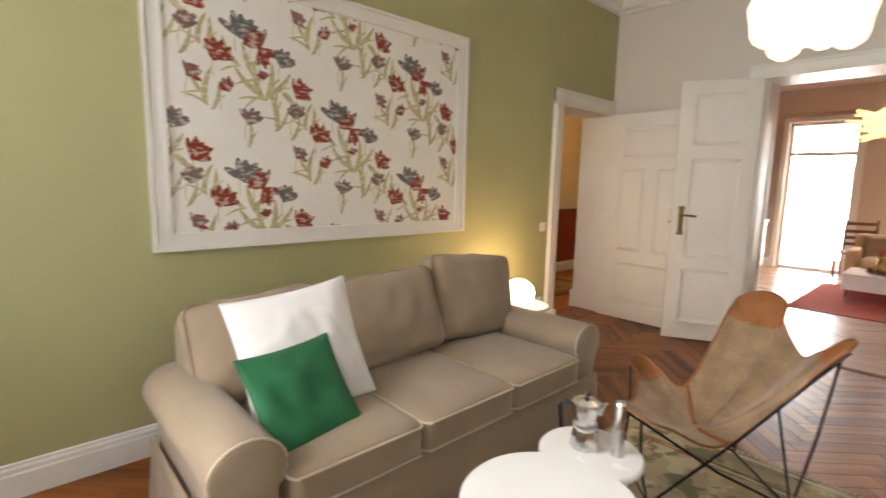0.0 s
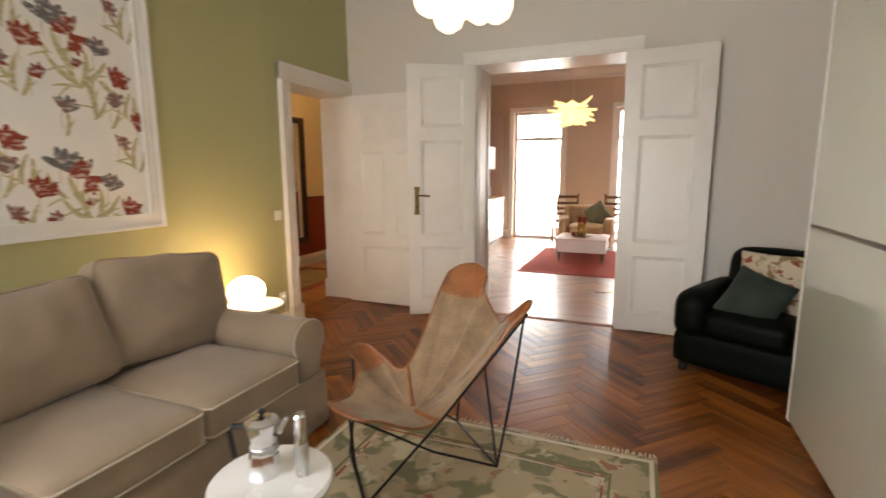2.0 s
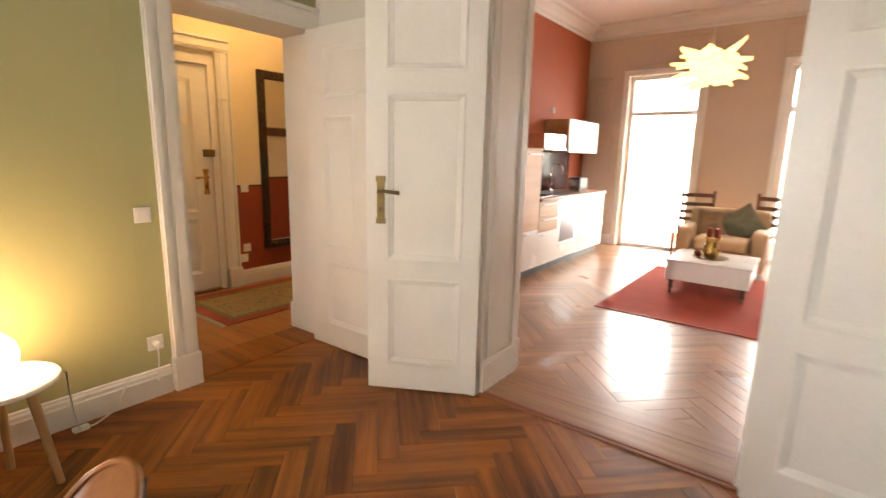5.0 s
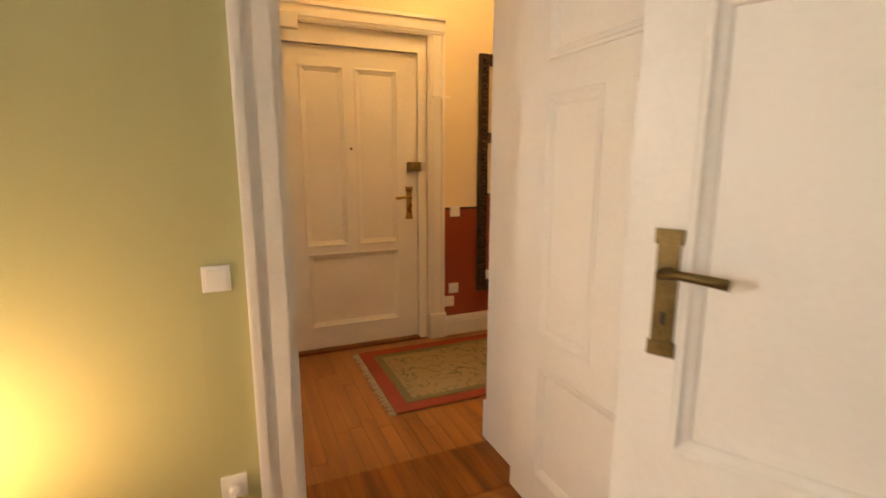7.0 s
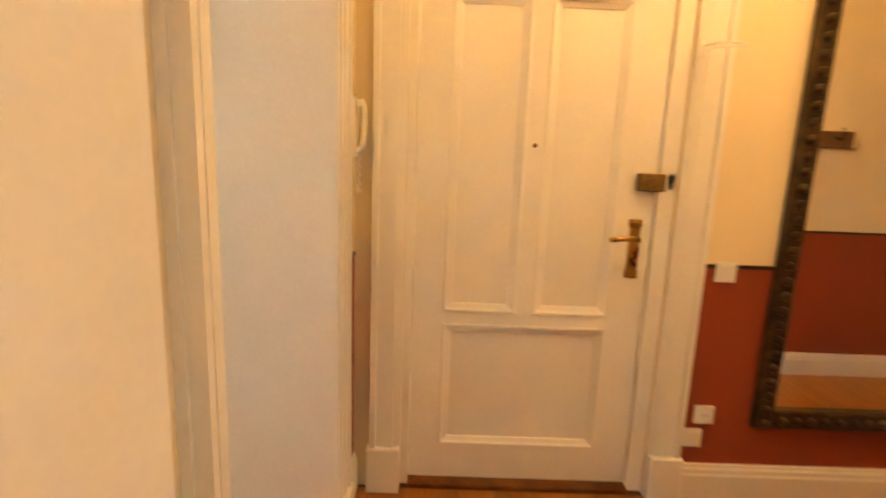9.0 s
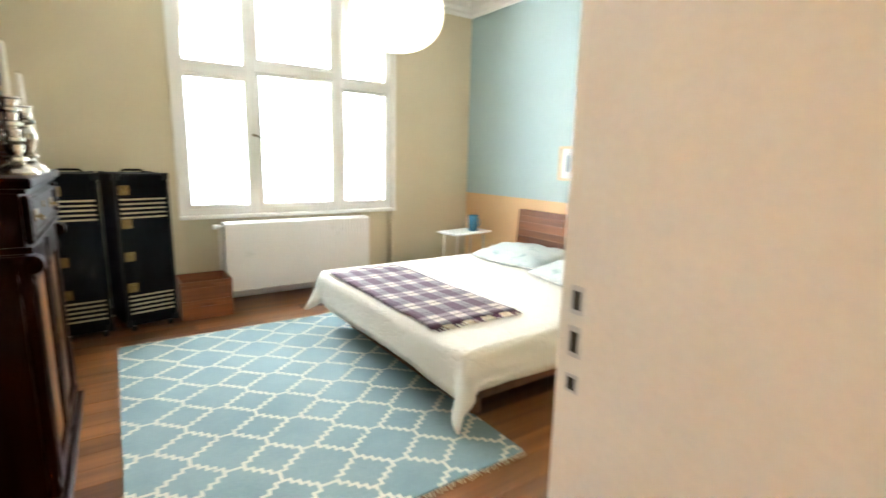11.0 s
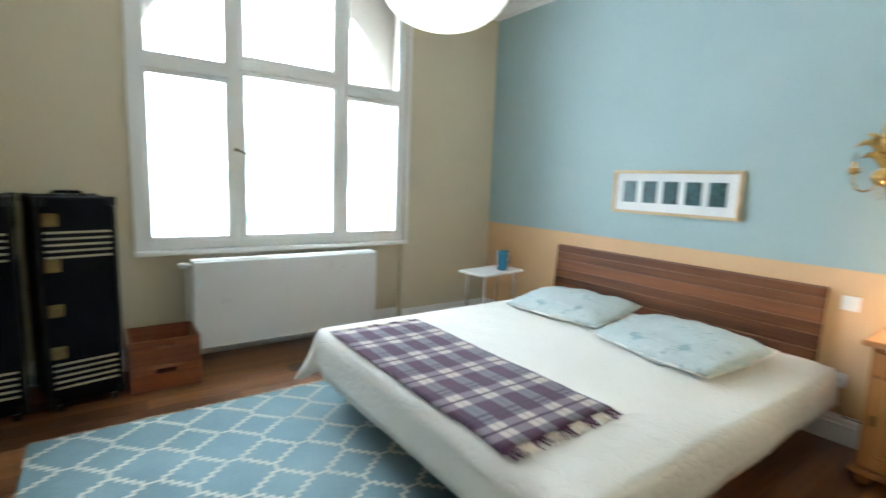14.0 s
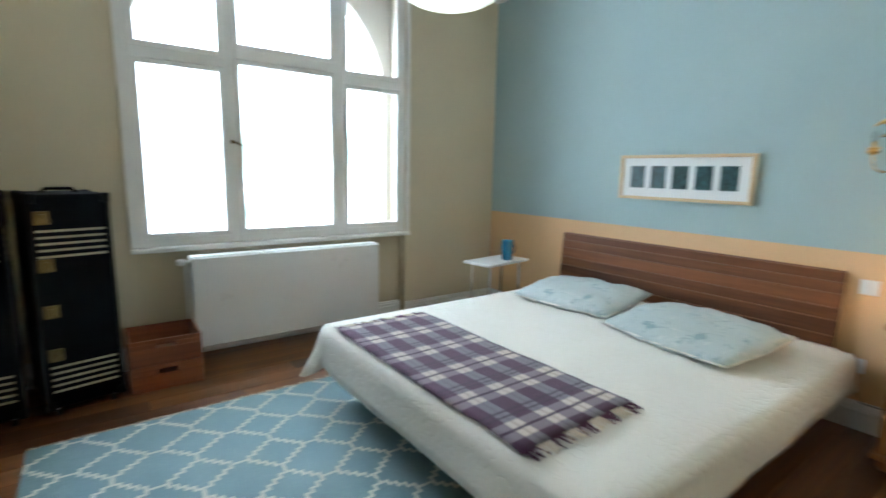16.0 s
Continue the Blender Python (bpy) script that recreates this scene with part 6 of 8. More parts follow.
    for x0, x1, z0, z1 in ((gx0, gx0 + 0.085, H + 0.001, 1.588), (gx1 - 0.085, gx1, H + 0.001, 1.588), (gx0 + 0.0855, gx1 - 0.0855, H + 0.001, H + 0.045), (gx0 + 0.0855, gx1 - 0.0855, 1.535, 1.588)):
        fr_ = part("gallery_frame", box(x0, x1, -0.050, -0.0352, z0, z1, 0.004), M["mahogany"], g)
        if z1 - z0 > 0.2:
            for k in range(3):
                part("reed", tube([(x0 + 0.018 + 0.012 * k, -0.051, z0 + 0.01), (x0 + 0.018 + 0.012 * k, -0.051, z1 - 0.01)], 0.0042, 6), M["mahogany"], fr_)
    a, b, c, d = gx0 + 0.09, gx1 - 0.09, H + 0.05, 1.53
    for x0, x1, z0, z1 in ((a, a + 0.022, c, d), (b - 0.022, b, c, d), (a + 0.0225, b - 0.0225, c, c + 0.022), (a + 0.0225, b - 0.0225, d - 0.022, d)):
        part("mirror_bead", box(x0, x1, -0.058, -0.0352, z0, z1, 0.005), M["mahogany"], g)
    part("gallery_panel", box(a + 0.023, b - 0.023, -0.043, -0.0353, c + 0.023, d - 0.023), M["old_mirror"], g, "old foxed mirror glass")
    part("shelf", box(gx0 - 0.03, gx1 + 0.03, -0.255, -0.010, 1.5882, 1.606, 0.006), M["mahogany"], s)
    part("shelf_mould", box(gx0 - 0.02, gx1 + 0.02, -0.245, -0.012, 1.576, 1.588, 0.004), M["mahogany"], s)
    col = [(0.036, 0), (0.036, 0.020), (0.028, 0.027), (0.021, 0.045), (0.024, 0.060), (0.036, 0.065), (0.036, 0.072), (0.018, 0.079), (0.018, 0.092), (0.029, 0.106), (0.034, 0.128), (0.034, 0.144), (0.026, 0.148), (0.037, 0.153),
           (0.037, 0.163), (0.026, 0.169), (0.037, 0.175), (0.037, 0.186), (0.020, 0.192), (0.037, 0.201), (0.022, 0.222), (0.014, 0.246), (0.014, 0.264), (0.028, 0.280), (0.028, 0.2905)]
    ball = [(0.026, 0), (0.026, 0.008), (0.013, 0.014), (0.017, 0.022), (0.013, 0.028), (0.026, 0.036), (0.035, 0.052), (0.036, 0.062), (0.030, 0.080), (0.016, 0.092), (0.004, 0.096)]
    for x in (gx0 + 0.055, gx1 - 0.055):
        part("turned_column", lathe([(r, H + 0.0004 + z) for r, z in col], 22, m=pose(x, -0.212, 0)), M["turned_walnut"], s, "turned walnut column")
        part("finial", lathe([(r, 1.6062 + z) for r, z in ball], 18, m=pose(x, -0.212, 0)), M["turned_walnut"], s, "turned ball finial", smooth=True)
    # crest: stepped base, hooded arch and carved shell
    base = part("crest_base", box(cx - 0.205, cx + 0.205, -0.075, -0.012, 1.6062, 1.655, 0.005), M["mahogany"], s)
    part("crest_ledge", box(cx - 0.225, cx + 0.225, -0.092, -0.012, 1.6552, 1.669, 0.004), M["mahogany"], base)
    bm = bmesh.new()
    zc, rx, rz = 1.669, 0.185, 0.145
    section = [(1.0, -0.088), (1.0, -0.012), (0.84, -0.012), (0.84, -0.060), (0.90, -0.072)]
    rows = []
    for q in range(0, 181, 9):
        a = radians(q)
        rows.append([bm.verts.new((cx + k * rx * math.cos(a), y, zc + 0.0002 + k * rz * math.sin(a))) for k, y in section])
    for p, q_ in zip(rows, rows[1:]):
        for i in range(5):
            bm.faces.new((p[i], p[(i + 1) % 5], q_[(i + 1) % 5], q_[i]))
    bm.faces.new(rows[0])
    bm.faces.new(rows[-1][::-1])
    crest = part("crest_arch", bm, M["mahogany"], s)
    part("crest_back", box(cx - 0.150, cx + 0.150, -0.022, -0.012, zc + 0.0004, zc + 0.07, 0.002), M["mahogany"], crest)
    for q in range(12, 180, 26):
        a = radians(q)
        part("shell_rib", tube([(cx + 0.015 * math.cos(a), -0.034, zc + 0.012 + 0.012 * math.sin(a)), (cx + 0.075 * math.cos(a), -0.048, zc + 0.012 + 0.058 * math.sin(a)), (cx + 0.132 * math.cos(a), -0.034, zc + 0.008 + 0.102 * math.sin(a))], 0.008, 8, r_end=0.021), M["mahogany"], crest, smooth=True)
    part("shell_heart", lathe([(0.022, 0), (0.018, 0.018), (0.004, 0.024)], 12, m=pose(cx, -0.022, zc + 0.016, 90)), M["mahogany"], crest, smooth=True)
    for sx in (-1, 1):
        ear = [(cx + sx * (0.27 + 0.032 * math.cos(radians(q))), -0.03, 1.636 + 0.030 * math.sin(radians(q))) for q in range(-60, 241, 25)]
        ear = [(cx + sx * 0.335, -0.03, 1.610)] + ear + [(cx + sx * 0.225, -0.03, 1.612)]
        part("crest_ear", tube(ear, 0.010, 8), M["mahogany"], s, "carved pierced ear", smooth=True)
        ex = gx0 if sx < 0 else gx1
        wave = [(ex + sx * (0.022 + 0.020 * math.sin(2.2 + q * 0.62)), -0.024, 1.585 - 0.0165 * q) for q in range(11)]
        part("side_scroll", tube(wave, 0.013, 8, r_end=0.009), M["mahogany"], s, "carved side scroll", smooth=True)
        curl = [(ex + sx * (0.052 + (0.048 - 0.0026 * q) * math.cos(radians(120 - 38 * q))), -0.024, H + 0.068 + (0.052 - 0.0028 * q) * math.sin(radians(120 - 38 * q))) for q in range(14)]
        part("side_curl", tube(curl, 0.011, 8, r_end=0.007), M["mahogany"], s, "carved scroll foot", smooth=True)
        lo_, hi_ = sorted((ex + sx * 0.001, ex + sx * 0.105))
        part("scroll_base", box(lo_, hi_, -0.034, -0.012, H + 0.0004, H + 0.018, 0.004), M["mahogany"], s)


sideboard()


def candlestick(m, label, profile, cand):
    c = thing("candlestick", label, "candlestick", m, "silver candlesticks")
    k = profile[-1][1]
    part("stick", lathe(profile, 26), M["silver"], c)
    part("candle", lathe([(0.0125, k + 0.0005), (0.0108, k + cand), (0.003, k + cand + 0.006)], 14), M["candle"], c, "ivory taper candle")
    part("wick", tube([(0, 0, k + cand + 0.006), (0.001, 0, k + cand + 0.014)], 0.0012, 5), M["dark_slot"], c)


ringed = [(0.062, 0), (0.062, 0.008), (0.055, 0.020), (0.030, 0.036), (0.022, 0.043), (0.034, 0.050), (0.034, 0.060), (0.021, 0.066), (0.026, 0.085), (0.030, 0.104), (0.020, 0.112), (0.033, 0.118), (0.033, 0.128), (0.020, 0.135), (0.025, 0.155),
          (0.018, 0.165), (0.032, 0.172), (0.032, 0.182), (0.018, 0.190), (0.023, 0.214), (0.031, 0.222), (0.031, 0.231), (0.021, 0.238), (0.026, 0.260), (0.037, 0.265), (0.035, 0.270)]
vase = [(0.056, 0), (0.056, 0.008), (0.045, 0.026), (0.022, 0.045), (0.018, 0.055), (0.033, 0.062), (0.033, 0.070), (0.018, 0.078), (0.025, 0.100), (0.036, 0.132), (0.034, 0.152), (0.020, 0.176), (0.018, 0.185), (0.034, 0.195),
        (0.034, 0.204), (0.020, 0.212), (0.024, 0.230), (0.025, 0.252), (0.031, 0.256), (0.029, 0.260)]
candlestick(pose(-0.558, 1.80, 1.286), "tall ringed mercury-silver candlestick with an ivory candle", ringed, 0.180)
candlestick(pose(-0.566, 1.52, 1.286), "vase-shaped mercury-silver candlestick with an ivory candle", vase, 0.118)

rug("trellis_rug", "pale blue flat-woven rug with a white stepped trellis", -2.36, -0.77, 0.17, 2.61, "trellis", ends="y", fr=0.035)


def bed():
    b_ = thing("bed", "double bed with walnut headboard, dark feet and cream quilted coverlet", "bed", pose(0, 0, 0))
    x0, x1, y0, y1, zt = -4.37, -2.20, 0.43, 2.36, 0.455
    part("bed_frame", box(x0 + 0.03, x1 - 0.10, y0 + 0.07, y1 - 0.07, 0.13, 0.26, 0.01), M["chair_wood"], b_)
    part("mattress", rounded_slab(x1 - x0 - 0.08, y1 - y0 - 0.08, 0.185, 0.05), M["white_cloth"], b_, smooth=True, at=pose(x0 + 0.04, y0 + 0.04, 0.2602))
    for x in (x0 + 0.15, x1 - 0.22):
        for y in (y0 + 0.16, y1 - 0.22):
            part("foot", box(x, x + 0.07, y, y + 0.07, 0, 0.1298, 0.006), M["chair_wood"], b_)
    # coverlet: top sheet that falls over foot and both sides
    bm = bmesh.new()
    fall, side_fall = 0.265, 0.215
    nx, ny = 56, 60
    ax0, ax1 = x0 + 0.05, x1 + fall
    ay0, ay1 = y0 - side_fall, y1 + side_fall
    g = {}
    for i in range(nx + 1):
        for j in range(ny + 1):
            u, v = ax0 + (ax1 - ax0) * i / nx, ay0 + (ay1 - ay0) * j / ny
            ox = max(0.0, u - x1)
            oy = max(0.0, y0 - v, v - y1)
            sy = -1 if v < y0 else 1
            x, y, z = min(u, x1), min(max(v, y0), y1), zt
            over = max(ox, oy)
            reach = max(math.hypot(ox, oy), 1e-6)
            if over > 0:
                r = 0.05
                a = min(over / r, math.pi / 2)
                outw = r * math.sin(a) * 0.7
                down = r * (1 - math.cos(a)) + max(0.0, over - r * math.pi / 2)
                sag = min(ox / fall, oy / side_fall)
                down = min(down * (1 + 0.42 * sag ** 0.6), 0.37)
                dx, dy = ox / reach, oy / reach
                flare = 0.04 * down
                if ox > 0 and oy > 0:
                    flare += 0.36 * sag ** 0.6 * down
                x += dx * (outw + flare)
                y += sy * dy * (outw + flare)
                z -= down
                wav = (0.016 * noise.noise(Vector((u * 3.1, v * 3.1, 4))) + 0.006 * noise.noise(Vector((u * 9, v * 9, 1)))) * min(1, down * 6)
                x += dx * wav
                y += sy * dy * wav
                z = max(z + 0.020 * noise.noise(Vector((u * 1.7, v * 1.7, 9))) * down / fall, 0.06)
            else:
                z += 0.012 * noise.noise(Vector((u * 1.3, v * 1.3, 0))) + 0.004 * noise.noise(Vector((u * 7, v * 7, 2)))
                e = min(x1 - u, u - x0 + 0.3, v - y0, y1 - v)
                z -= 0.018 * max(0, 1 - e / 0.08) ** 2
            g[i, j] = bm.verts.new((x, y, z))
    for i in range(nx):
        for j in range(ny):
            bm.faces.new((g[i, j], g[i + 1, j], g[i + 1, j + 1], g[i, j + 1]))
    hem_line = [g[i, 0].co.copy() for i in range(nx)] + [g[nx, j].co.copy() for j in range(ny)] + [g[i, ny].co.copy() for i in range(nx, -1, -1)]
    cov = thing("coverlet", "cream quilted cotton coverlet hanging over the bed's sides", "bedspread")
    q = part("cloth", bm, M["quilt"], cov, smooth=True)
    part("hem", tube(hem_line, 0.008, 6), M["quilt"], cov, "stitched cotton hem", smooth=True)
    so = q.modifiers.new("thick", 'SOLIDIFY')
    so.thickness = 0.012
    so.offset = 1.0
    # headboard of boards, tilted back
    hb = part("headboard", box(-0.012, 0.0, 0.305, 2.265, 0.0, 0.59, 0.002), M["walnut"], b_, "walnut headboard with pale sapwood lines", at=pose(-4.42, 0, 0.285, 0, -4))
    rnd = random.Random(8)
    z = 0.0
    for hh in (0.075, 0.085, 0.06, 0.09, 0.07, 0.08, 0.065, 0.06):
        z1 = min(z + hh, 0.588)
        part("board", box(0.0004, 0.016, 0.30, 2.27, z + 0.001, z1 - 0.005, 0.002), M["walnut"], hb)
        part("sapwood_line", box(0.0004, 0.0155, 0.302, 2.268, z1 - 0.0045, z1 + 0.0005), M["walnut_line"], hb)
        z = z1
    for y in (0.6, 1.97):
        part("headboard_post", box(-4.46, -4.425, y, y + 0.06, 0, 0.55, 0.004), M["chair_wood"], b_)


bed()


def pillow(m, label, seed):
    p = thing("pillow", label, "pillow", m, "pillows on the bed")
    part("case", cushion(0.66, 0.82, 0.12, 0.6, 0.55, 0.012, 18, seed), M["leafy"], p, smooth=True)
    part("hem", tube([(-0.30, -0.375, 0.057), (0.0, -0.395, 0.057), (0.30, -0.375, 0.057), (0.317, 0, 0.057), (0.30, 0.375, 0.057), (0.0, 0.395, 0.057), (-0.30, 0.375, 0.057), (-0.317, 0, 0.057)], 0.006, 6, closed=True), M["quilt"], p)


pillow(pose(-3.92, 0.92, 0.468, 0, 5, 6), "pale blue leaf-print pillow lying flat on the coverlet", 3.0)
pillow(pose(-3.80, 1.79, 0.468, 0, 5, -8), "pale blue leaf-print pillow lying flat near the nightstand", 8.0)


def throw():
    t_ = thing("plaid_throw", "plum and cream plaid wool throw with fringed ends across the bed", "blanket", pose(-2.485, 1.33, 0.475))
    bm = bmesh.new()
    w, d = 0.60, 1.46
    nx, ny = 18, 40
    g = {}
    for s in (0, 1):
        for i in range(nx + 1):
            for j in range(ny + 1):
                x, y = w * (i / nx - 0.5), d * (j / ny - 0.5)
                z = 0.012 * noise.noise(Vector(((x - 2.485) * 1.3, (y + 1.33) * 1.3, 0))) + 0.004 * noise.noise(Vector((x * 9, y * 9, 7)))
                ed = 0.008 * noise.noise(Vector((x * 5, y * 5, 1)))
                g[s, i, j] = bm.verts.new((x + (ed if i in (0, nx) else 0), y, z + 0.012 * s))
    for i in range(nx):
        for j in range(ny):
            bm.faces.new((g[1, i, j], g[1, i + 1, j], g[1, i + 1, j + 1], g[1, i, j + 1]))
    for i in range(nx):
        for j in (0, ny):
            bm.faces.new((g[0, i, j], g[0, i + 1, j], g[1, i + 1, j], g[1, i, j]))
    for j in range(ny):
        for i in (0, nx):
            bm.faces.new((g[0, i, j], g[0, i, j + 1], g[1, i, j + 1], g[1, i, j]))
    part("weave", bm, M["plaid"], t_, smooth=True)
    for s in (-1, 1):
        bm = bmesh.new()
        rnd = random.Random(3)
        for k in range(62):
            x = w * ((k + 0.5) / 62 - 0.5)
            l_ = rnd.uniform(0.035, 0.065)
            q = rnd.uniform(-0.02, 0.02)
            z = 0.012 * noise.noise(Vector(((x - 2.485) * 1.3, (s * d / 2 + 1.33) * 1.3, 0)))
            tube([(x, s * d / 2, 0.008 + z), (x + q * 0.5, s * (d / 2 + l_ * 0.6), 0.006 + z), (x + q, s * (d / 2 + l_), 0.004 + z)], 0.0035, 4, bm)
            for f in list(bm.faces)[-10:]:
                f.material_index = 1 if (k // 7) % 2 else 0
        tagged(part("fringe", bm, [M["fl_plum"], M["fringe"]], t_, "plum and cream twisted fringe"), kind="stuff")


M["fl_plum"] = surf("plum_wool_yarn", (0.085, 0.028, 0.06), 0.95, var=0.25, fine=300)
throw()


def nightstand():
    n_ = thing("nightstand", "honey pine nightstand with one drawer, panelled door and white knob", "nightstand", pose(-4.455, 2.57, 0))
    D, W, H = 0.40, 0.37, 0.72
    part("body", box(0.0, D - 0.02, 0.0, W, 0.08, H - 0.03, 0.004), M["pine"], n_)
    part("top", box(-0.01, D + 0.03, -0.035, W + 0.035, H - 0.0298, H, 0.008), M["pine"], n_)
    part("base_mould", box(-0.005, D + 0.012, -0.018, W + 0.018, 0.055, 0.0798, 0.006), M["pine"], n_)
    for x in (0.05, D - 0.04):
        for y in (0.035, W - 0.035):
            part("bun_foot", lathe([(0.022, 0), (0.034, 0.02), (0.03, 0.045), (0.022, 0.0545)], 16, m=pose(x, y, 0)), M["pine"], n_, smooth=True)
    dr = part("drawer", box(D - 0.0198, D - 0.004, 0.02, W - 0.02, 0.555, 0.665, 0.004), M["pine"], n_)
    part("knob", lathe([(0.007, 0), (0.007, 0.012), (0.016, 0.02), (0.012, 0.032)], 16, m=pose(D - 0.004, W / 2, 0.61, 0, 90)), M["plastic"], dr, "white porcelain knob", smooth=True)
    d = part("door", box(D - 0.0198, D - 0.006, 0.02, W - 0.02, 0.10, 0.54), M["pine"], n_)
    bm = bmesh.new()
    for a, b, c, e in ((0.02, 0.075, 0.10, 0.54), (W - 0.075, W - 0.02, 0.10, 0.54), (0.0755, W - 0.0755, 0.10, 0.16), (0.0755, W - 0.0755, 0.48, 0.54)):
        add_box(bm, D - 0.0059, D + 0.006, a, b, c, e)
    part("door_frame", bm, M["pine"], d)
    bm = bmesh.new()
    for a, b, c, e in ((0.076, 0.09, 0.161, 0.479), (W - 0.09, W - 0.076, 0.161, 0.479), (0.0905, W - 0.0905, 0.161, 0.175), (0.0905, W - 0.0905, 0.465, 0.479)):
        add_box(bm, D - 0.0059, D + 0.002, a, b, c, e)
    part("moulding", bm, M["pine"], d)
    part("keyhole_plate", box(D + 0.0062, D + 0.008, 0.035, 0.058, 0.31, 0.36, 0.002), M["old_brass"], d)
    l_ = thing("table_lamp", "small lit bedside lamp with pale shade on a steel cube", "table lamp", pose(-4.27, 2.76, 0.7205))
    part("base", box(-0.042, 0.042, -0.042, 0.042, 0, 0.085, 0.003), M["steel"], l_, "brushed steel cube", at=pose(0, 0, 0, 0, 0, 12))
    part("stem", lathe([(0.008, 0.0852), (0.008, 0.11)], 10), M["steel"], l_)
    bm = lathe([(0.067, 0.112), (0.0675, 0.19), (0.067, 0.267)], 32)
    bmesh.ops.delete(bm, geom=[f for f in bm.faces if len(f.verts) > 4], context='FACES_ONLY')
    sh_ = part("shade", bm, M["lamp_bed"], l_, "glowing pale fabric shade")
    so_ = sh_.modifiers.new("thick", 'SOLIDIFY')
    so_.thickness = 0.002
    part("bulb", lathe([(0.008, 0.112), (0.012, 0.14), (0.026, 0.17), (0.026, 0.19), (0.014, 0.208)], 14), M["bulb"], l_, "lit bulb inside the shade", smooth=True)
    part("cable", tube([(-0.04, 0.0, 0.006), (-0.10, 0.08, 0.005), (-0.16, 0.12, 0.006), (-0.198, 0.12, 0.003), (-0.2, 0.12, -0.05)], 0.003, 6), M["black_plastic"], l_)


nightstand()
wall_plate("light_switch", "square white light switch beside the bed", pose(-4.48, 2.37, 0.80))
wall_plate("wall_socket", "white wall socket with a black plug beside the bed", pose(-4.48, 2.36, 0.36), "socket")
pl = thing("plug_cord", "black lamp plug and cord hanging from the socket", "cable")
part("plug", lathe([(0.018, 0), (0.018, 0.025), (0.01, 0.035)], 14, m=pose(-4.466, 2.36, 0.36, 0, 90)), M["black_plastic"], pl)
part("cable", tube([(-4.43, 2.36, 0.355), (-4.415, 2.37, 0.28), (-4.43, 2.42, 0.17), (-4.44, 2.50, 0.165), (-4.452, 2.56, 0.19)], 0.003, 6), M["black_plastic"], pl)


def picture():
    p = thing("picture_frame", "long pale maple frame with five dark photographs in a white mat", "picture", pose(-4.48, 0.81, 1.20, 0, 0, 0))
    w, h = 0.945, 0.325
    for a, b, c, d, nm in ((0, 0.022, 0, h, "frame_side"), (w - 0.022, w, 0, h, "frame_side"), (0.0225, w - 0.0225, 0, 0.022, "frame_rail"), (0.0225, w - 0.0225, h - 0.022, h, "frame_rail")):
        part(nm, box(0.001, 0.034, a, b, c, d, 0.003), M["maple"], p)
    part("mat", box(0.001, 0.016, 0.0225, w - 0.0225, 0.0225, h - 0.0225), M["mat_card"], p, "white mat card")
    for i in range(5):
        y = 0.085 + i * 0.163
        part("photograph", box(0.0162, 0.0175, y, y + 0.115, 0.085, 0.245), M["print_dark"], p, "small dark green photograph")


picture()


def leaf_blade(pts, width, th=0.003):
    """A bent, pointed metal leaf along a line of points in a plane parallel to the wall."""
    bm = bmesh.new()
    rows = []
    n = len(pts)
    for i, p in enumerate(pts):
        p = Vector(p)
        t_ = (Vector(pts[min(i + 1, n - 1)]) - Vector(pts[max(i - 1, 0)])).normalized()
        side = Vector((0, -t_.z, t_.y)).normalized() * width * max(0.06, math.sin(math.pi * (0.12 + 0.88 * i / (n - 1))) ** 0.8)
        up = Vector((th, 0, 0))
        rows.append([bm.verts.new(p - side), bm.verts.new(p + up * 2.2), bm.verts.new(p + side), bm.verts.new(p - up)])
    for a, b in zip(rows, rows[1:]):
        for k in range(4):
            bm.faces.new((a[k], b[k], b[(k + 1) % 4], a[(k + 1) % 4]))
    bm.faces.new(rows[0])
    bm.faces.new(rows[-1][::-1])
    return bm


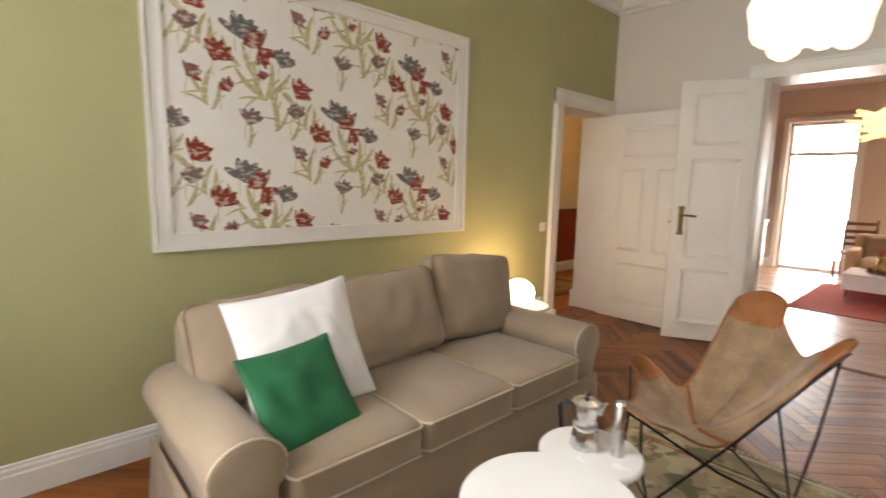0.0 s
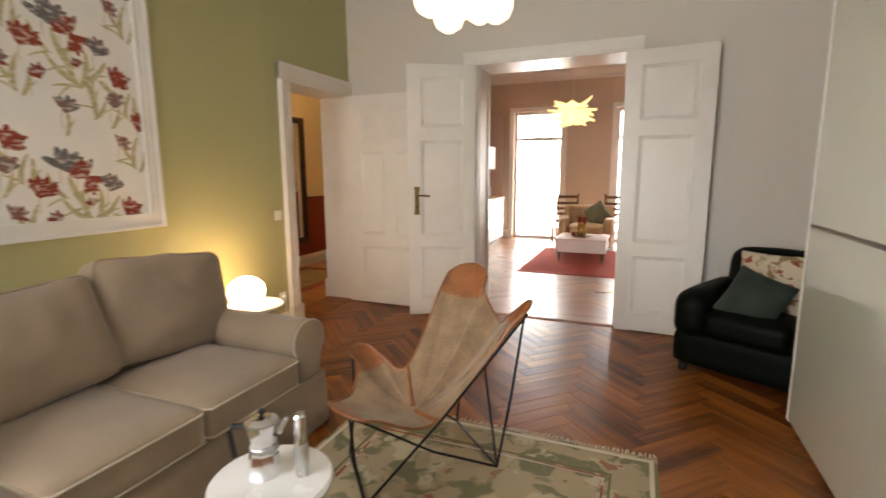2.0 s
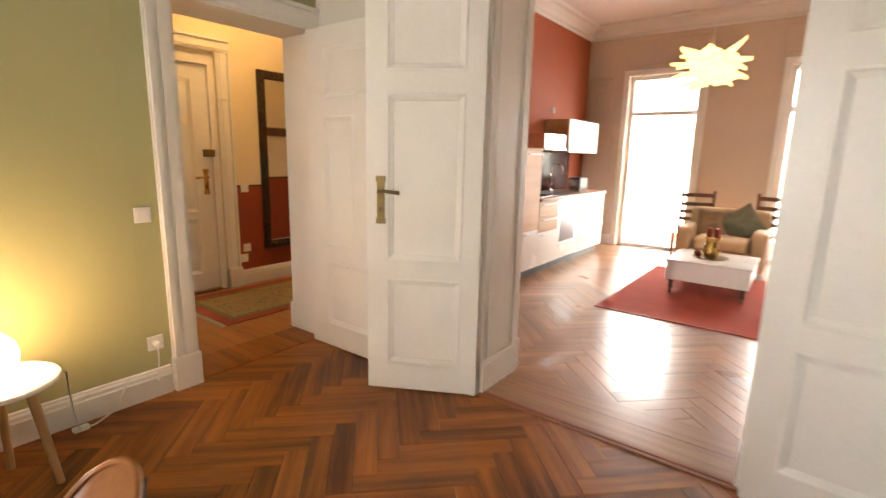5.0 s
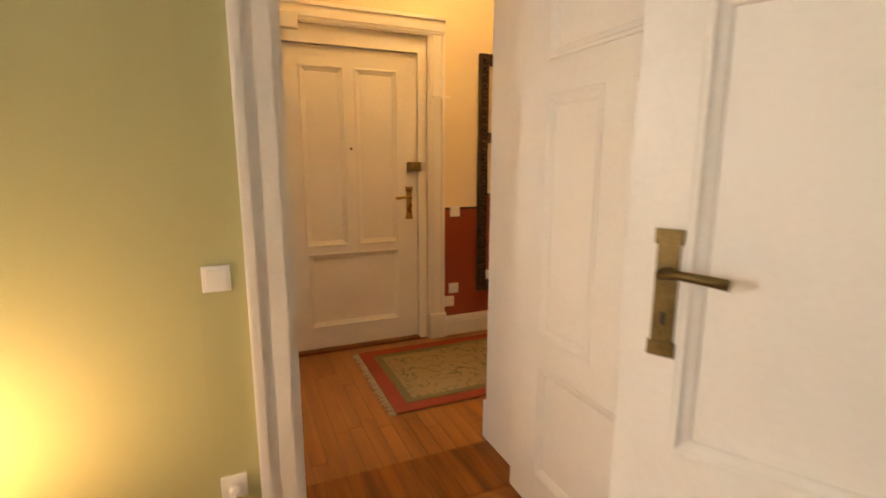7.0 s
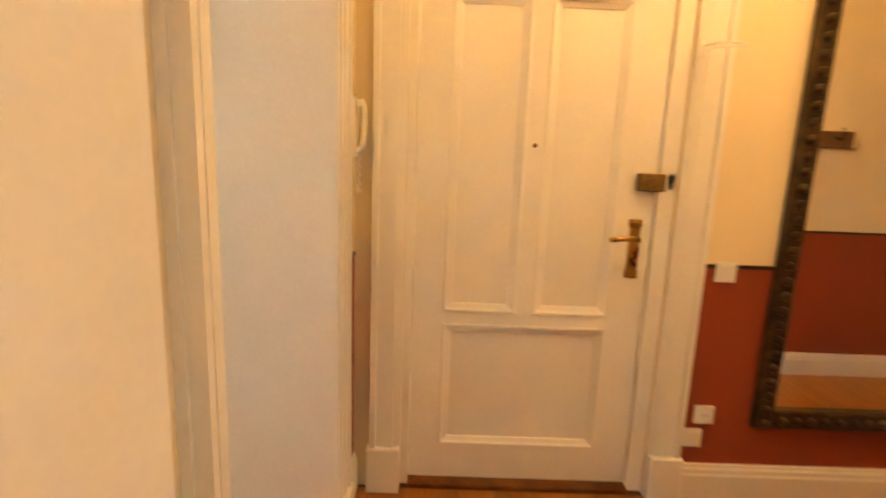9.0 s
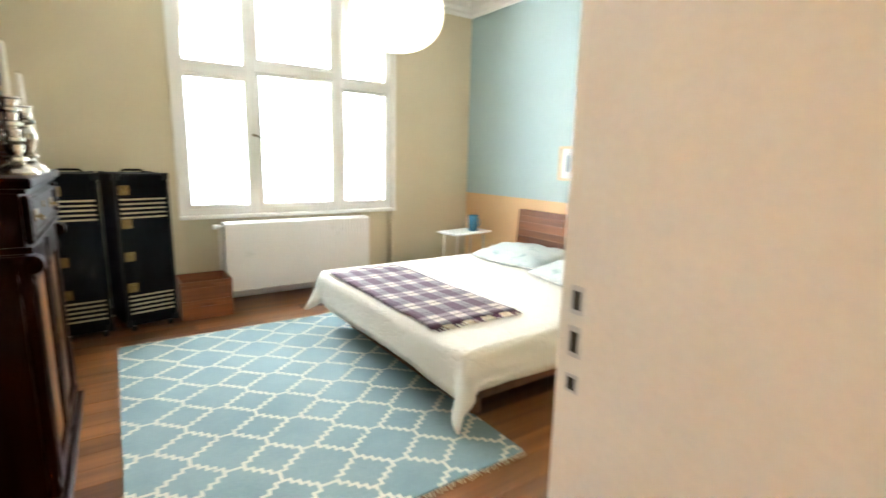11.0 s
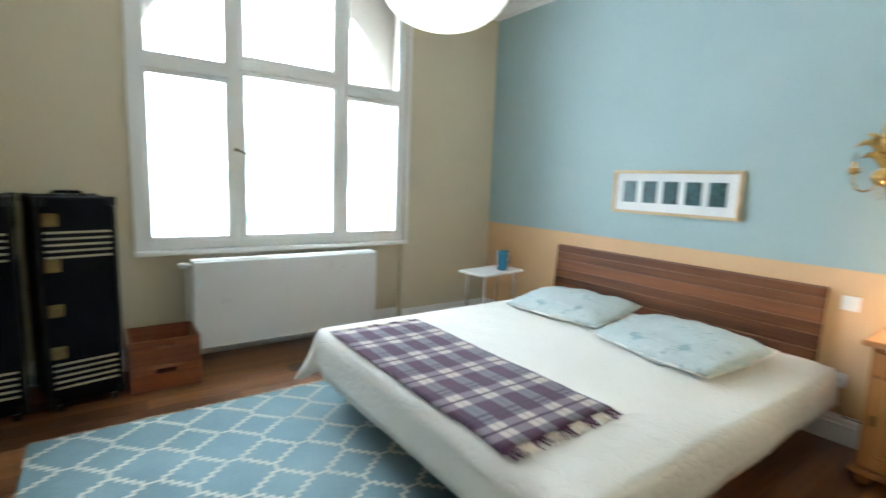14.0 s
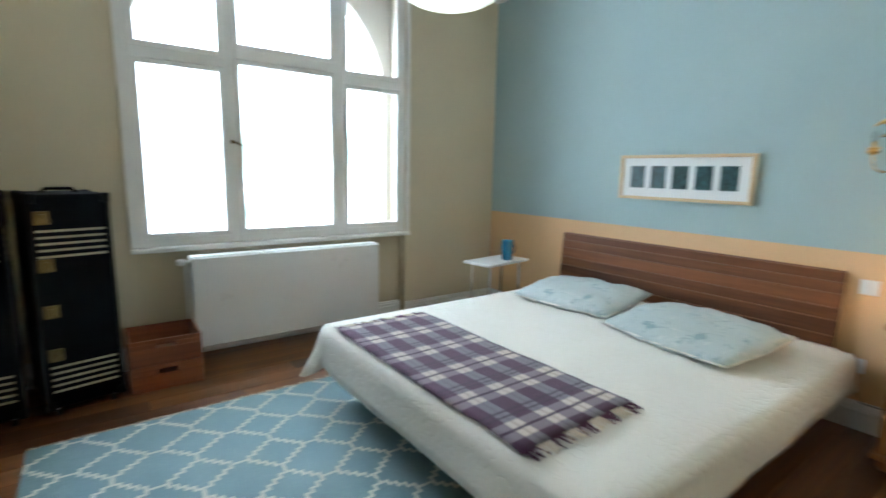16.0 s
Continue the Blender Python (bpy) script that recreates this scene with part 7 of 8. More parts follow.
def sconce():
    """Gilt leaf sconce: a ball, a sheaf of bent leaves, two scrolled arms with cups and clear bulbs."""
    s = thing("wall_sconce", "gilt leaf-shaped wall sconce with two unlit candle bulbs", "wall lamp", pose(-4.48, 2.43, 1.49) @ Matrix.Scale(1.14, 4))
    part("back_plate", lathe([(0.042, 0), (0.04, 0.008), (0.03, 0.012)], 20, m=pose(0.0, 0, 0, 0, 90)), M["gold"], s, smooth=True)
    part("ball", lathe([(0.006, -0.042), (0.026, -0.034), (0.042, -0.012), (0.044, 0.006), (0.034, 0.03), (0.012, 0.042)], 18, m=pose(0.045, 0, 0)), M["gold"], s, smooth=True)
    for tipy, tipz, droop in ((-0.012, 0.265, 0.0), (0.075, 0.245, 0.02), (-0.075, 0.215, 0.03), (0.115, 0.19, 0.045), (-0.115, 0.165, 0.05), (-0.085, 0.105, 0.03), (0.07, 0.13, 0.03), (0.02, 0.20, 0.0)):
        pts = []
        for k in range(8):
            q = k / 7
            pts.append((0.04 + 0.035 * math.sin(q * 2.2), tipy * q ** 1.6, 0.02 + (tipz - 0.02) * (1.15 * q - 0.15 * q * q) + droop * (math.sin(q * math.pi) - 0.6 * q ** 4)))
        part("leaf", leaf_blade(pts, 0.018), M["gold"], s, smooth=True)
    for k in range(4):
        y = (k - 1.5) * 0.016
        part("stem_end", tube([(0.035, y * 0.5, -0.035), (0.03, y * 1.2, -0.11 + abs(k - 1.5) * 0.012)], 0.0022, 6), M["gold"], s)
    for sg in (-1, 1):
        arm = [(0.05, sg * 0.02, -0.03), (0.055, sg * 0.035, -0.055), (0.06, sg * 0.06, -0.068), (0.06, sg * 0.088, -0.055), (0.06, sg * 0.102, -0.025), (0.06, sg * 0.105, 0.01)]
        part("arm", tube(arm, 0.0045, 8), M["gold"], s, smooth=True)
        cup = part("candle_cup", lathe([(0.008, 0), (0.016, 0.006), (0.028, 0.016), (0.018, 0.024), (0.026, 0.034), (0.012, 0.036)], 9, m=pose(0.06, sg * 0.105, 0.01)), M["gold"], s)
        part("candle_tube", lathe([(0.009, 0.0362), (0.009, 0.062)], 12, m=pose(0.06, sg * 0.105, 0.01)), M["gold"], cup)
        part("bulb", lathe([(0.007, 0.0622), (0.014, 0.078), (0.011, 0.094), (0.003, 0.108)], 14, m=pose(0.06, sg * 0.105, 0.01)), M["glass"], cup, "clear candle bulb", smooth=True)


sconce()

pp = thing("paper_lantern", "round ribbed rice-paper lantern hanging from the ceiling, lit", "pendant lamp", pose(-2.27, 1.50, 2.19))
prof = []
for i in range(45):
    a = math.pi * i / 44
    rr = 0.265 * math.sin(a) ** 0.85 + (0.004 if i % 2 else 0.0)
    prof.append((max(rr, 0.05), -0.205 * math.cos(a)))
part("shade", lathe(prof, 40), M["lamp_paper"], pp, "ribbed rice-paper shade", smooth=True)
part("cord", tube([(0, 0, 0.2), (0, 0, 1.0)], 0.004, 6), M["plastic"], pp)
part("ceiling_cup", lathe([(0.05, 0.96), (0.02, 1.0099)], 16), M["plastic"], pp)

tt = thing("tray_table", "small white tray side table on chrome legs beside the bed", "side table", pose(-3.95, -0.02, 0, 0, 0, 8))
part("tabletop", box(-0.27, 0.27, -0.15, 0.15, 0.60, 0.622, 0.008), M["white_top"], tt, "white tray top")
for x, y in ((-0.2, -0.1), (-0.2, 0.1), (0.2, -0.1), (0.2, 0.1)):
    part("leg", tube([(x, y, 0.0), (x, y, 0.5998)], 0.009, 10), M["chrome"], tt)
mg = thing("mug", "tall blue glazed mug standing on the tray table", "mug", pose(-4.03, 0.03, 0.6225))
part("body", lathe([(0.040, 0), (0.046, 0.01), (0.052, 0.14), (0.056, 0.172), (0.050, 0.172), (0.044, 0.02), (0.0, 0.015)][:6], 28), M["mug"], mg, smooth=True)
part("handle", tube(arc((-0.05, 0, 0.09), 0.042, 90, 270, 10, "xz"), 0.007, 8), M["mug"], mg, smooth=True)

vs_ = thing("umbrella_stand", "dark brown pleated fan-shaped umbrella stand with pale stripes in the corner", "umbrella stand", pose(-4.33, 3.185, 0))
fan = bmesh.new()
prev = None
for k in range(19):
    u = k / 18
    xt, yt, xb, yb = 0.02 + 0.13 * u, -0.055 + 0.145 * u, 0.006 + 0.02 * u, -0.022 + 0.044 * u
    d_ = 0.016 if k % 2 else -0.006
    row = [fan.verts.new((xb + d_ * 0.4, yb - d_ * 0.4, 0.075)), fan.verts.new((0.5 * (xb + xt) + d_ * 0.8, 0.5 * (yb + yt) - d_ * 0.8, 0.27)), fan.verts.new((xt + d_, yt - d_, 0.47 - 0.05 * u))]
    if prev:
        for a, b, c, d in zip(prev, prev[1:], row, row[1:]):
            fan.faces.new((a, c, d, b)).material_index = 1 if k % 4 == 3 else 0
    prev = row
M["fan_stripe"] = surf("pale_brown_stripe", (0.17, 0.12, 0.07), 0.7, var=0.3)
sh = part("pleated_fan", fan, [M["wicker"], M["fan_stripe"]], vs_)
so = sh.modifiers.new("thick", 'SOLIDIFY')
so.thickness = 0.008
part("side_rib", tube([(0.0, -0.022, 0.06), (0.012, -0.045, 0.28), (0.012, -0.065, 0.50), (0.02, -0.035, 0.495)], 0.010, 8, r_end=0.007), M["mahogany"], vs_, "curved dark end rib", smooth=True)
part("foot", lathe([(0.036, 0), (0.038, 0.05), (0.028, 0.072), (0.022, 0.0748)], 20, m=pose(0.01, 0, 0)), M["mahogany"], vs_)

# bentwood armchair whose curved arm reaches into view
ch = thing("bentwood_armchair", "light bentwood armchair with curved arms beside the door", "armchair", pose(-2.62, 3.23, 0, 0, 0, 31))
for sx in (-0.255, 0.255):
    part("armrest", tube([(sx, 0.22, 0.485), (sx, 0.08, 0.50), (sx, -0.10, 0.505), (sx, -0.22, 0.495), (sx, -0.275, 0.455), (sx, -0.27, 0.38), (sx, -0.23, 0.33)], 0.017, 10), M["pine"], ch, smooth=True)
    part("leg", tube([(sx * 0.96, -0.23, 0.32), (sx, -0.23, 0.0)], 0.017, 10), M["pine"], ch)
    part("leg", tube([(sx * 0.96, 0.20, 0.62), (sx, 0.22, 0.0)], 0.017, 10), M["chair_wood"], ch, "darker back leg")
part("seat", rounded_slab(0.46, 0.44, 0.05, 0.02, 0.01, 7), M["chair_wood"], ch, smooth=True, at=pose(-0.23, -0.23, 0.30))
part("backrest", rounded_slab(0.46, 0.025, 0.12, 0.01, 0.0, 7), M["chair_wood"], ch, smooth=True, at=pose(-0.23, 0.19, 0.50))

# ---- hall ----


def mirror():
    y0, y1, z0, z1 = 5.655, 6.50, 0.345, 2.165
    m_ = thing("wall_mirror", "tall mirror in a dark carved wooden frame on the hall wall", "mirror", pose(-1.773, y0, z0))
    w, h = y1 - y0, z1 - z0
    part("glass", box(0.004, 0.010, 0.07, w - 0.07, 0.07, h - 0.07), M["mirror"], m_, "silvered mirror glass")
    part("backing", box(0.0, 0.0038, 0.02, w - 0.02, 0.02, h - 0.02), M["chair_wood"], m_)
    for a, b, c, d, nm in ((0, 0.085, 0, h, "frame_side"), (w - 0.085, w, 0, h, "frame_side"), (0.0855, w - 0.0855, 0, 0.085, "frame_rail"), (0.0855, w - 0.0855, h - 0.085, h, "frame_rail")):
        fr_ = part(nm, box(0.0042, 0.035, a, b, c, d, 0.012, 3), M["mirror_frame"], m_, "dark carved frame")
        bm = bmesh.new()
        if nm == "frame_side":
            for k in range(int(h / 0.06)):
                lathe([(0.004, 0.034), (0.020, 0.040), (0.012, 0.052)], 7, bm, pose(0, (a + b) / 2, 0.03 + k * 0.06) @ pose(0, 0, 0, 0, 90) @ pose(0, 0, 0))
        else:
            for k in range(int((w - 0.17) / 0.06)):
                lathe([(0.004, 0.034), (0.020, 0.040), (0.012, 0.052)], 7, bm, pose(0, 0.115 + k * 0.06, (c + d) / 2) @ pose(0, 0, 0, 0, 90))
        tagged(part("carving", bm, M["mirror_frame"], fr_, smooth=True), kind="stuff")


mirror()
wall_plate("light_switch", "square white light switch above the red dado", pose(-1.776, 5.473, 0.995))
wall_plate("wall_socket", "white wall socket on the red dado", pose(-1.776, 5.466, 0.385), "socket")
wall_plate("wall_socket", "white blank wall plate on the red dado", pose(-1.776, 5.428, 0.28), "switch")
rug("hall_rug", "beige hall rug with scrolling vines and a red border", -1.65, -0.74, 4.66, 6.30, "hall_rug_field", [(0.0, 0.085, "hall_rug_border", 0.002), (0.09, 0.045, "olive_band", 0.002)], ends="y", fr=0.05)

ic = thing("intercom", "cream wall-mounted door intercom with handset", "intercom", pose(-1.70, 4.001, 1.39))
part("housing", box(-0.045, 0.045, 0.0, 0.022, 0.0, 0.21, 0.006), M["lacquer"], ic)
part("handset", tube([(0.0, 0.034, 0.02), (0.0, 0.046, 0.05), (0.0, 0.049, 0.11), (0.0, 0.046, 0.17), (0.0, 0.034, 0.20)], 0.013, 10), M["lacquer"], ic, smooth=True)
part("cradle", box(-0.02, 0.02, 0.0222, 0.036, 0.012, 0.035, 0.003), M["plastic"], ic)
part("cradle", box(-0.02, 0.02, 0.0222, 0.036, 0.175, 0.198, 0.003), M["plastic"], ic)
part("cord", tube([(0.0, 0.03, 0.01)] + [(0.006 * math.sin(k * 1.3), 0.03 + 0.006 * math.cos(k * 1.3), -0.006 - 0.006 * k) for k in range(22)] + [(0.0, 0.015, -0.06), (0.0, 0.012, 0.002)], 0.0025, 6), M["plastic"], ic)
hk = thing("coat_hook", "small white wire coat hook on the door casing", "hook", pose(-1.738, 5.285, 1.82))
part("hook_plate", box(0.0, 0.012, -0.05, -0.02, -0.03, 0.03, 0.003), M["plastic"], hk)
part("hook_wire", tube([(0.012, -0.035, 0.005), (0.05, 0.0, 0.008), (0.07, 0.06, 0.008), (0.05, 0.10, 0.006), (0.03, 0.06, 0.004), (0.02, 0.0, -0.002), (0.012, -0.03, -0.02)], 0.004, 6), M["plastic"], hk)
bx = thing("door_chime", "small cream door chime box above the entrance door", "door chime", pose(-1.736, 4.28, 2.19))
part("housing", box(0.0, 0.045, -0.075, 0.075, 0.0, 0.10, 0.006), M["plastic"], bx)
cl = thing("ceiling_lamp", "warm opal ceiling lamp of the hall", "ceiling lamp", pose(-1.05, 5.35, 2.96))
part("shade", lathe([(0.03, 0.0), (0.11, 0.03), (0.15, 0.09), (0.15, 0.15), (0.11, 0.20)], 28), M["lamp_hall"], cl, "lit opal glass shade", smooth=True)
part("ceiling_plate", lathe([(0.12, 0.2002), (0.12, 0.2398)], 28), M["old_brass"], cl)
rk = thing("coat_rack", "dark wooden coat rack with curled iron hooks", "coat rack", pose(-0.404, 6.55, 1.62))
part("board", box(-0.022, 0.0, -0.45, 0.45, -0.05, 0.06, 0.005), M["chair_wood"], rk)
for k in range(4):
    y = -0.33 + 0.22 * k
    part("hook", tube([(-0.022, y, 0.02), (-0.07, y, 0.0), (-0.09, y, 0.05), (-0.075, y, 0.075)], 0.006, 8), M["black_metal"], rk)

# ---- kitchen ----
bright_backdrop("garden_backdrop", -5.0, 9.0, 14.0, -2.5, 7.0, "outside_kitchen", "bright hazy trees beyond the balcony doors")


def balcony_door(x0, x1, label):
    w = structure(thing("window_2", label, "balcony door"), label, "balcony door")
    zt = 2.60
    for a, b in ((x0, x0 + 0.06), (x1 - 0.06, x1)):
        part("door_frame", box(a, b, 10.70, 10.76, 0.0, zt, 0.004), M["lacquer"], w)
    part("head_rail", box(x0 + 0.0605, x1 - 0.0605, 10.70, 10.76, zt - 0.06, zt, 0.004), M["lacquer"], w)
    part("transom", box(x0 + 0.0605, x1 - 0.0605, 10.70, 10.77, 2.02, 2.08, 0.004), M["lacquer"], w)
    part("bottom_rail", box(x0 + 0.0605, x1 - 0.0605, 10.70, 10.76, 0.0, 0.05, 0.004), M["lacquer"], w)
    g = part("pane", box(x0 + 0.061, x1 - 0.061, 10.73, 10.734, 2.081, zt - 0.061), M["glass"], w)
    g.visible_shadow = False
    casing("door_casing_balcony", x0, x1, zt, None, "x", 10.6, -1, 0.08, "white profiled balcony door casing")
    structure(part("trim_panel", box(x0 - 0.10, x1 + 0.10, 10.575, 10.599, zt + 0.14, 3.08, 0.01), M["taupe"]), "recessed taupe panel above the balcony door", "trim")


balcony_door(0.37, 1.37, "tall white glazed balcony door")
balcony_door(2.38, 3.40, "tall white glazed balcony door beside the pier")
structure(part("balcony_slab", box(-1.0, 5.0, 10.95, 13.0, -0.25, -0.03), M["terracotta"]), "terracotta tiled balcony floor", "balcony")


def column_radiator():
    """A tall radiator of upright tubes between the kitchen wall and the balcony door."""
    r = thing("column_radiator", "tall white column radiator of upright tubes beside the balcony door", "radiator", pose(-0.19, 10.51, 0))
    for z in (0.33, 2.56):
        part("header", tube([(0.0, 0, z), (0.36, 0, z)], 0.020, 10), M["taupe"], r)
    for k in range(8):
        part("column", tube([(0.022 + 0.045 * k, -0.012, 0.31), (0.022 + 0.045 * k, -0.012, 2.58)], 0.0165, 8), M["taupe"], r, smooth=True)
    for z in (0.5, 2.4):
        part("wall_bracket", box(0.15, 0.18, 0.0, 0.09, z, z + 0.04), M["radiator"], r)
    part("pipe", tube([(0.34, 0, 0.33), (0.34, 0.0, 0.0)], 0.009, 8), M["radiator"], r)


column_radiator()


def kitchen_unit(name, label, y0, y1, fronts, z_top, xf=0.33):
    """A floor unit against the red wall; fronts: rows of (z0, z1, material)."""
    u = thing(name, label, "kitchen cabinet", pose(-0.278, y0, 0), "kitchen units")
    w, d = y1 - y0, xf + 0.278
    part("body", box(0.0, d - 0.022, 0.001, w - 0.001, 0.10, z_top, 0.002), M["white_top"], u)
    part("plinth", box(0.0, d - 0.08, 0.001, w - 0.001, 0.0, 0.0998), M["black_plastic"], u)
    for z0, z1, mt in fronts:
        f = part("cabinet_front", box(d - 0.0218, d - 0.002, 0.003, w - 0.003, z0 + 0.002, z1 - 0.002, 0.002), M[mt], u)
        part("handle", tube([(d - 0.002, 0.06, z1 - 0.035), (d + 0.025, 0.065, z1 - 0.035), (d + 0.025, w - 0.065, z1 - 0.035), (d - 0.002, w - 0.06, z1 - 0.035)], 0.006, 8), M["steel"], f, "steel bar handle")
    return u


tall = kitchen_unit("tall_cabinet", "half-height larder unit with oak door and white drawer", 7.45, 7.86, [(0.10, 0.55, "white_top"), (0.55, 1.43, "kitchen_oak")], 1.43)
part("top_board", box(-0.001, 0.615, -0.006, 0.416, 1.4302, 1.462, 0.003), M["kitchen_oak"], tall)
kitchen_unit("drawer_unit", "kitchen drawer unit with oak and white fronts", 7.862, 8.39, [(0.10, 0.50, "white_top"), (0.50, 0.68, "kitchen_oak"), (0.68, 0.86, "kitchen_oak")], 0.86)
oven = thing("oven", "built-in steel oven with dark glass door", "oven", pose(-0.278, 8.392, 0), "kitchen units")
part("body", box(0.0, 0.58, 0.001, 0.597, 0.10, 0.86, 0.002), M["white_top"], oven)
part("plinth", box(0.0, 0.53, 0.001, 0.597, 0.0, 0.0998), M["black_plastic"], oven)
od = part("oven_door", box(0.5802, 0.606, 0.005, 0.593, 0.27, 0.72, 0.004), M["steel"], oven, "brushed steel oven door")
part("oven_window", box(0.6062, 0.609, 0.07, 0.53, 0.32, 0.62), M["black_plastic"], od, "dark oven glass")
part("oven_handle", tube([(0.606, 0.06, 0.68), (0.64, 0.07, 0.68), (0.64, 0.53, 0.68), (0.606, 0.54, 0.68)], 0.008, 8), M["steel"], od)
pn = part("control_panel", box(0.5802, 0.604, 0.005, 0.593, 0.725, 0.855, 0.003), M["steel"], oven)
for k in range(5):
    part("knob", lathe([(0.02, 0), (0.018, 0.022)], 14, m=pose(0.604, 0.10 + 0.10 * k, 0.79, 0, 90)), M["steel"], pn)
part("bottom_drawer", box(0.5802, 0.604, 0.005, 0.593, 0.105, 0.265, 0.003), M["white_top"], oven)
for k in range(2):
    kitchen_unit("drawer_unit", "kitchen drawer unit with oak and white fronts", 8.992 + k * 0.504, 9.494 + k * 0.504, [(0.10, 0.50, "white_top"), (0.50, 0.68, "kitchen_oak"), (0.68, 0.86, "kitchen_oak")], 0.86)
wt = thing("worktop", "continuous oak kitchen worktop with rounded front edge", "worktop", pose(-0.278, 7.862, 0.8602))
part("board", box(0.0, 0.63, 0.001, 2.16, 0.0, 0.038, 0.006), M["worktop"], wt)
part("sink", box(0.12, 0.52, 0.15, 0.62, 0.0382, 0.042, 0.001), M["chrome"], wt, "steel inset sink")
hob = part("hob", box(0.08, 0.56, 0.56 + 0.12, 1.12, 0.0382, 0.044, 0.002), M["black_plastic"], wt, "black glass hob")
tp = thing("kitchen_tap", "tall curved chrome kitchen tap", "tap", pose(-0.20, 9.25, 0.8985))
part("column", tube([(0, 0, 0), (0, 0, 0.30)] + arc((0.085, 0, 0.30), 0.085, 180, 10, 10, "xz") + [(0.17, 0, 0.24)], 0.011, 10), M["chrome"], tp, smooth=True)
part("lever", tube([(0, 0.012, 0.08), (0.0, 0.05, 0.11)], 0.006, 8), M["chrome"], tp)
part("base", lathe([(0.026, 0), (0.024, 0.01), (0.016, 0.03)], 16), M["chrome"], tp)
spb = structure(part("splashback", box(-0.279, -0.268, 7.87, 10.02, 0.90, 1.44), M["splash"]), "plum brown splashback panel behind the worktop", "splashback")
ts = thing("toaster", "black toaster with steel end on the worktop", "toaster", pose(0.02, 9.72, 0.899))
part("body", box(-0.09, 0.09, -0.15, 0.15, 0.012, 0.19, 0.02, 3), M["black_plastic"], ts)
part("end_plate", box(-0.07, 0.07, -0.158, -0.1502, 0.025, 0.16, 0.004), M["chrome"], ts)
for y in (-0.03, 0.03):
    part("slot", box(-0.02 + y - 0.008, -0.02 + y + 0.012, -0.11, 0.11, 0.1902, 0.1915), M["dark_slot"], ts)
for x in (-0.06, 0.06):
    part("foot", box(x - 0.01, x + 0.01, -0.11, 0.11, 0.0, 0.0118), M["black_plastic"], ts)
hood = thing("cooker_hood", "polished steel slide-out cooker hood", "cooker hood", pose(-0.278, 8.40, 1.46))
part("canopy", box(0.0, 0.36, 0.0, 0.62, 0.0, 0.20, 0.004), M["chrome"], hood, "polished steel front")
part("visor", box(0.3602, 0.376, 0.0, 0.62, 0.0, 0.03, 0.003), M["steel"], hood)
uc = thing("wall_cabinet", "oak wall cabinet with white glass doors above the worktop", "kitchen cabinet", pose(-0.278, 9.10, 1.44))
part("body", box(0.0, 0.355, 0.0, 1.08, 0.0, 0.44, 0.003), M["worktop"], uc)
for k in range(3):
    f = part("cabinet_door", box(0.3552, 0.378, 0.003 + 0.36 * k, 0.357 + 0.36 * k, 0.002, 0.438, 0.002), M["plastic"], uc, "white glass door with steel edge")
    part("edge_strip", box(0.3782, 0.381, 0.003 + 0.36 * k, 0.357 + 0.36 * k, 0.002, 0.016), M["steel"], f)
cup = thing("cup", "pale green mug standing on the larder unit", "mug", pose(0.02, 7.62, 1.4625))
part("body", lathe([(0.035, 0), (0.042, 0.01), (0.042, 0.095), (0.038, 0.095)], 20), M["leafy"], cup)
part("handle", tube(arc((0.042, 0, 0.05), 0.026, -90, 90, 8, "xz"), 0.005, 6), M["leafy"], cup)
wall_plate("wall_socket", "white socket above the wall cabinet", pose(-0.28, 9.35, 2.02), "socket")

rug("red_rug", "large plain red woven rug on the kitchen floor", 1.30, 3.15, 7.13, 9.40, "red_rug", [(0.0, 0.015, "dado_red", 0.001)], ends="none")


def coffee_table():
    t_ = thing("coffee_table", "low square white coffee table on dark castors", "coffee table", pose(1.69, 8.06, 0.011))
    w, d = 0.74, 0.74
    part("tabletop", box(-0.015, w + 0.015, -0.015, d + 0.015, 0.335, 0.36, 0.006), M["white_top"], t_)
    for a, b, c, e in ((0.0, w, 0.0, 0.02), (0.0, w, d - 0.02, d), (0.0, 0.02, 0.0205, d - 0.0205), (w - 0.02, w, 0.0205, d - 0.0205)):
        part("apron", box(a, b, c, e, 0.15, 0.3348, 0.003), M["white_top"], t_)
    for x in (0.05, w - 0.05):
        for y in (0.05, d - 0.05):
            lg = part("leg", lathe([(0.016, 0.05), (0.024, 0.07), (0.016, 0.10), (0.028, 0.13), (0.028, 0.149)], 14, m=pose(x, y, 0)), M["chair_wood"], t_, smooth=True)
            part("castor", lathe([(0.024, -0.009), (0.026, 0), (0.024, 0.009)], 14, m=pose(x, y, 0.027, 0, 90)), M["old_brass"], lg)


coffee_table()
vz = thing("vase", "golden table vase standing on a round tray", "vase", pose(2.03, 8.42, 0.3805))
part("body", lathe([(0.05, 0), (0.07, 0.01), (0.085, 0.07), (0.06, 0.13), (0.055, 0.17), (0.08, 0.21), (0.075, 0.21)], 24), M["gold"], vz, smooth=True)
tray = thing("tray", "round golden tray on the coffee table", "tray", pose(2.03, 8.42, 0.3715))
part("dish", lathe([(0.15, 0), (0.17, 0.008), (0.165, 0.0085)], 36), M["old_brass"], tray)
for k in range(2):
    cd = thing("candle", "dark red pillar candle standing in the vase rim", "candle", pose(2.0 + 0.07 * k, 8.42, 0.591), "red candles")
    part("wax", lathe([(0.03, 0), (0.03, 0.09), (0.024, 0.093)], 18), M["dado_red"], cd)
    part("wick", tube([(0, 0, 0.093), (0.001, 0, 0.105)], 0.0015, 5), M["dark_slot"], cd)
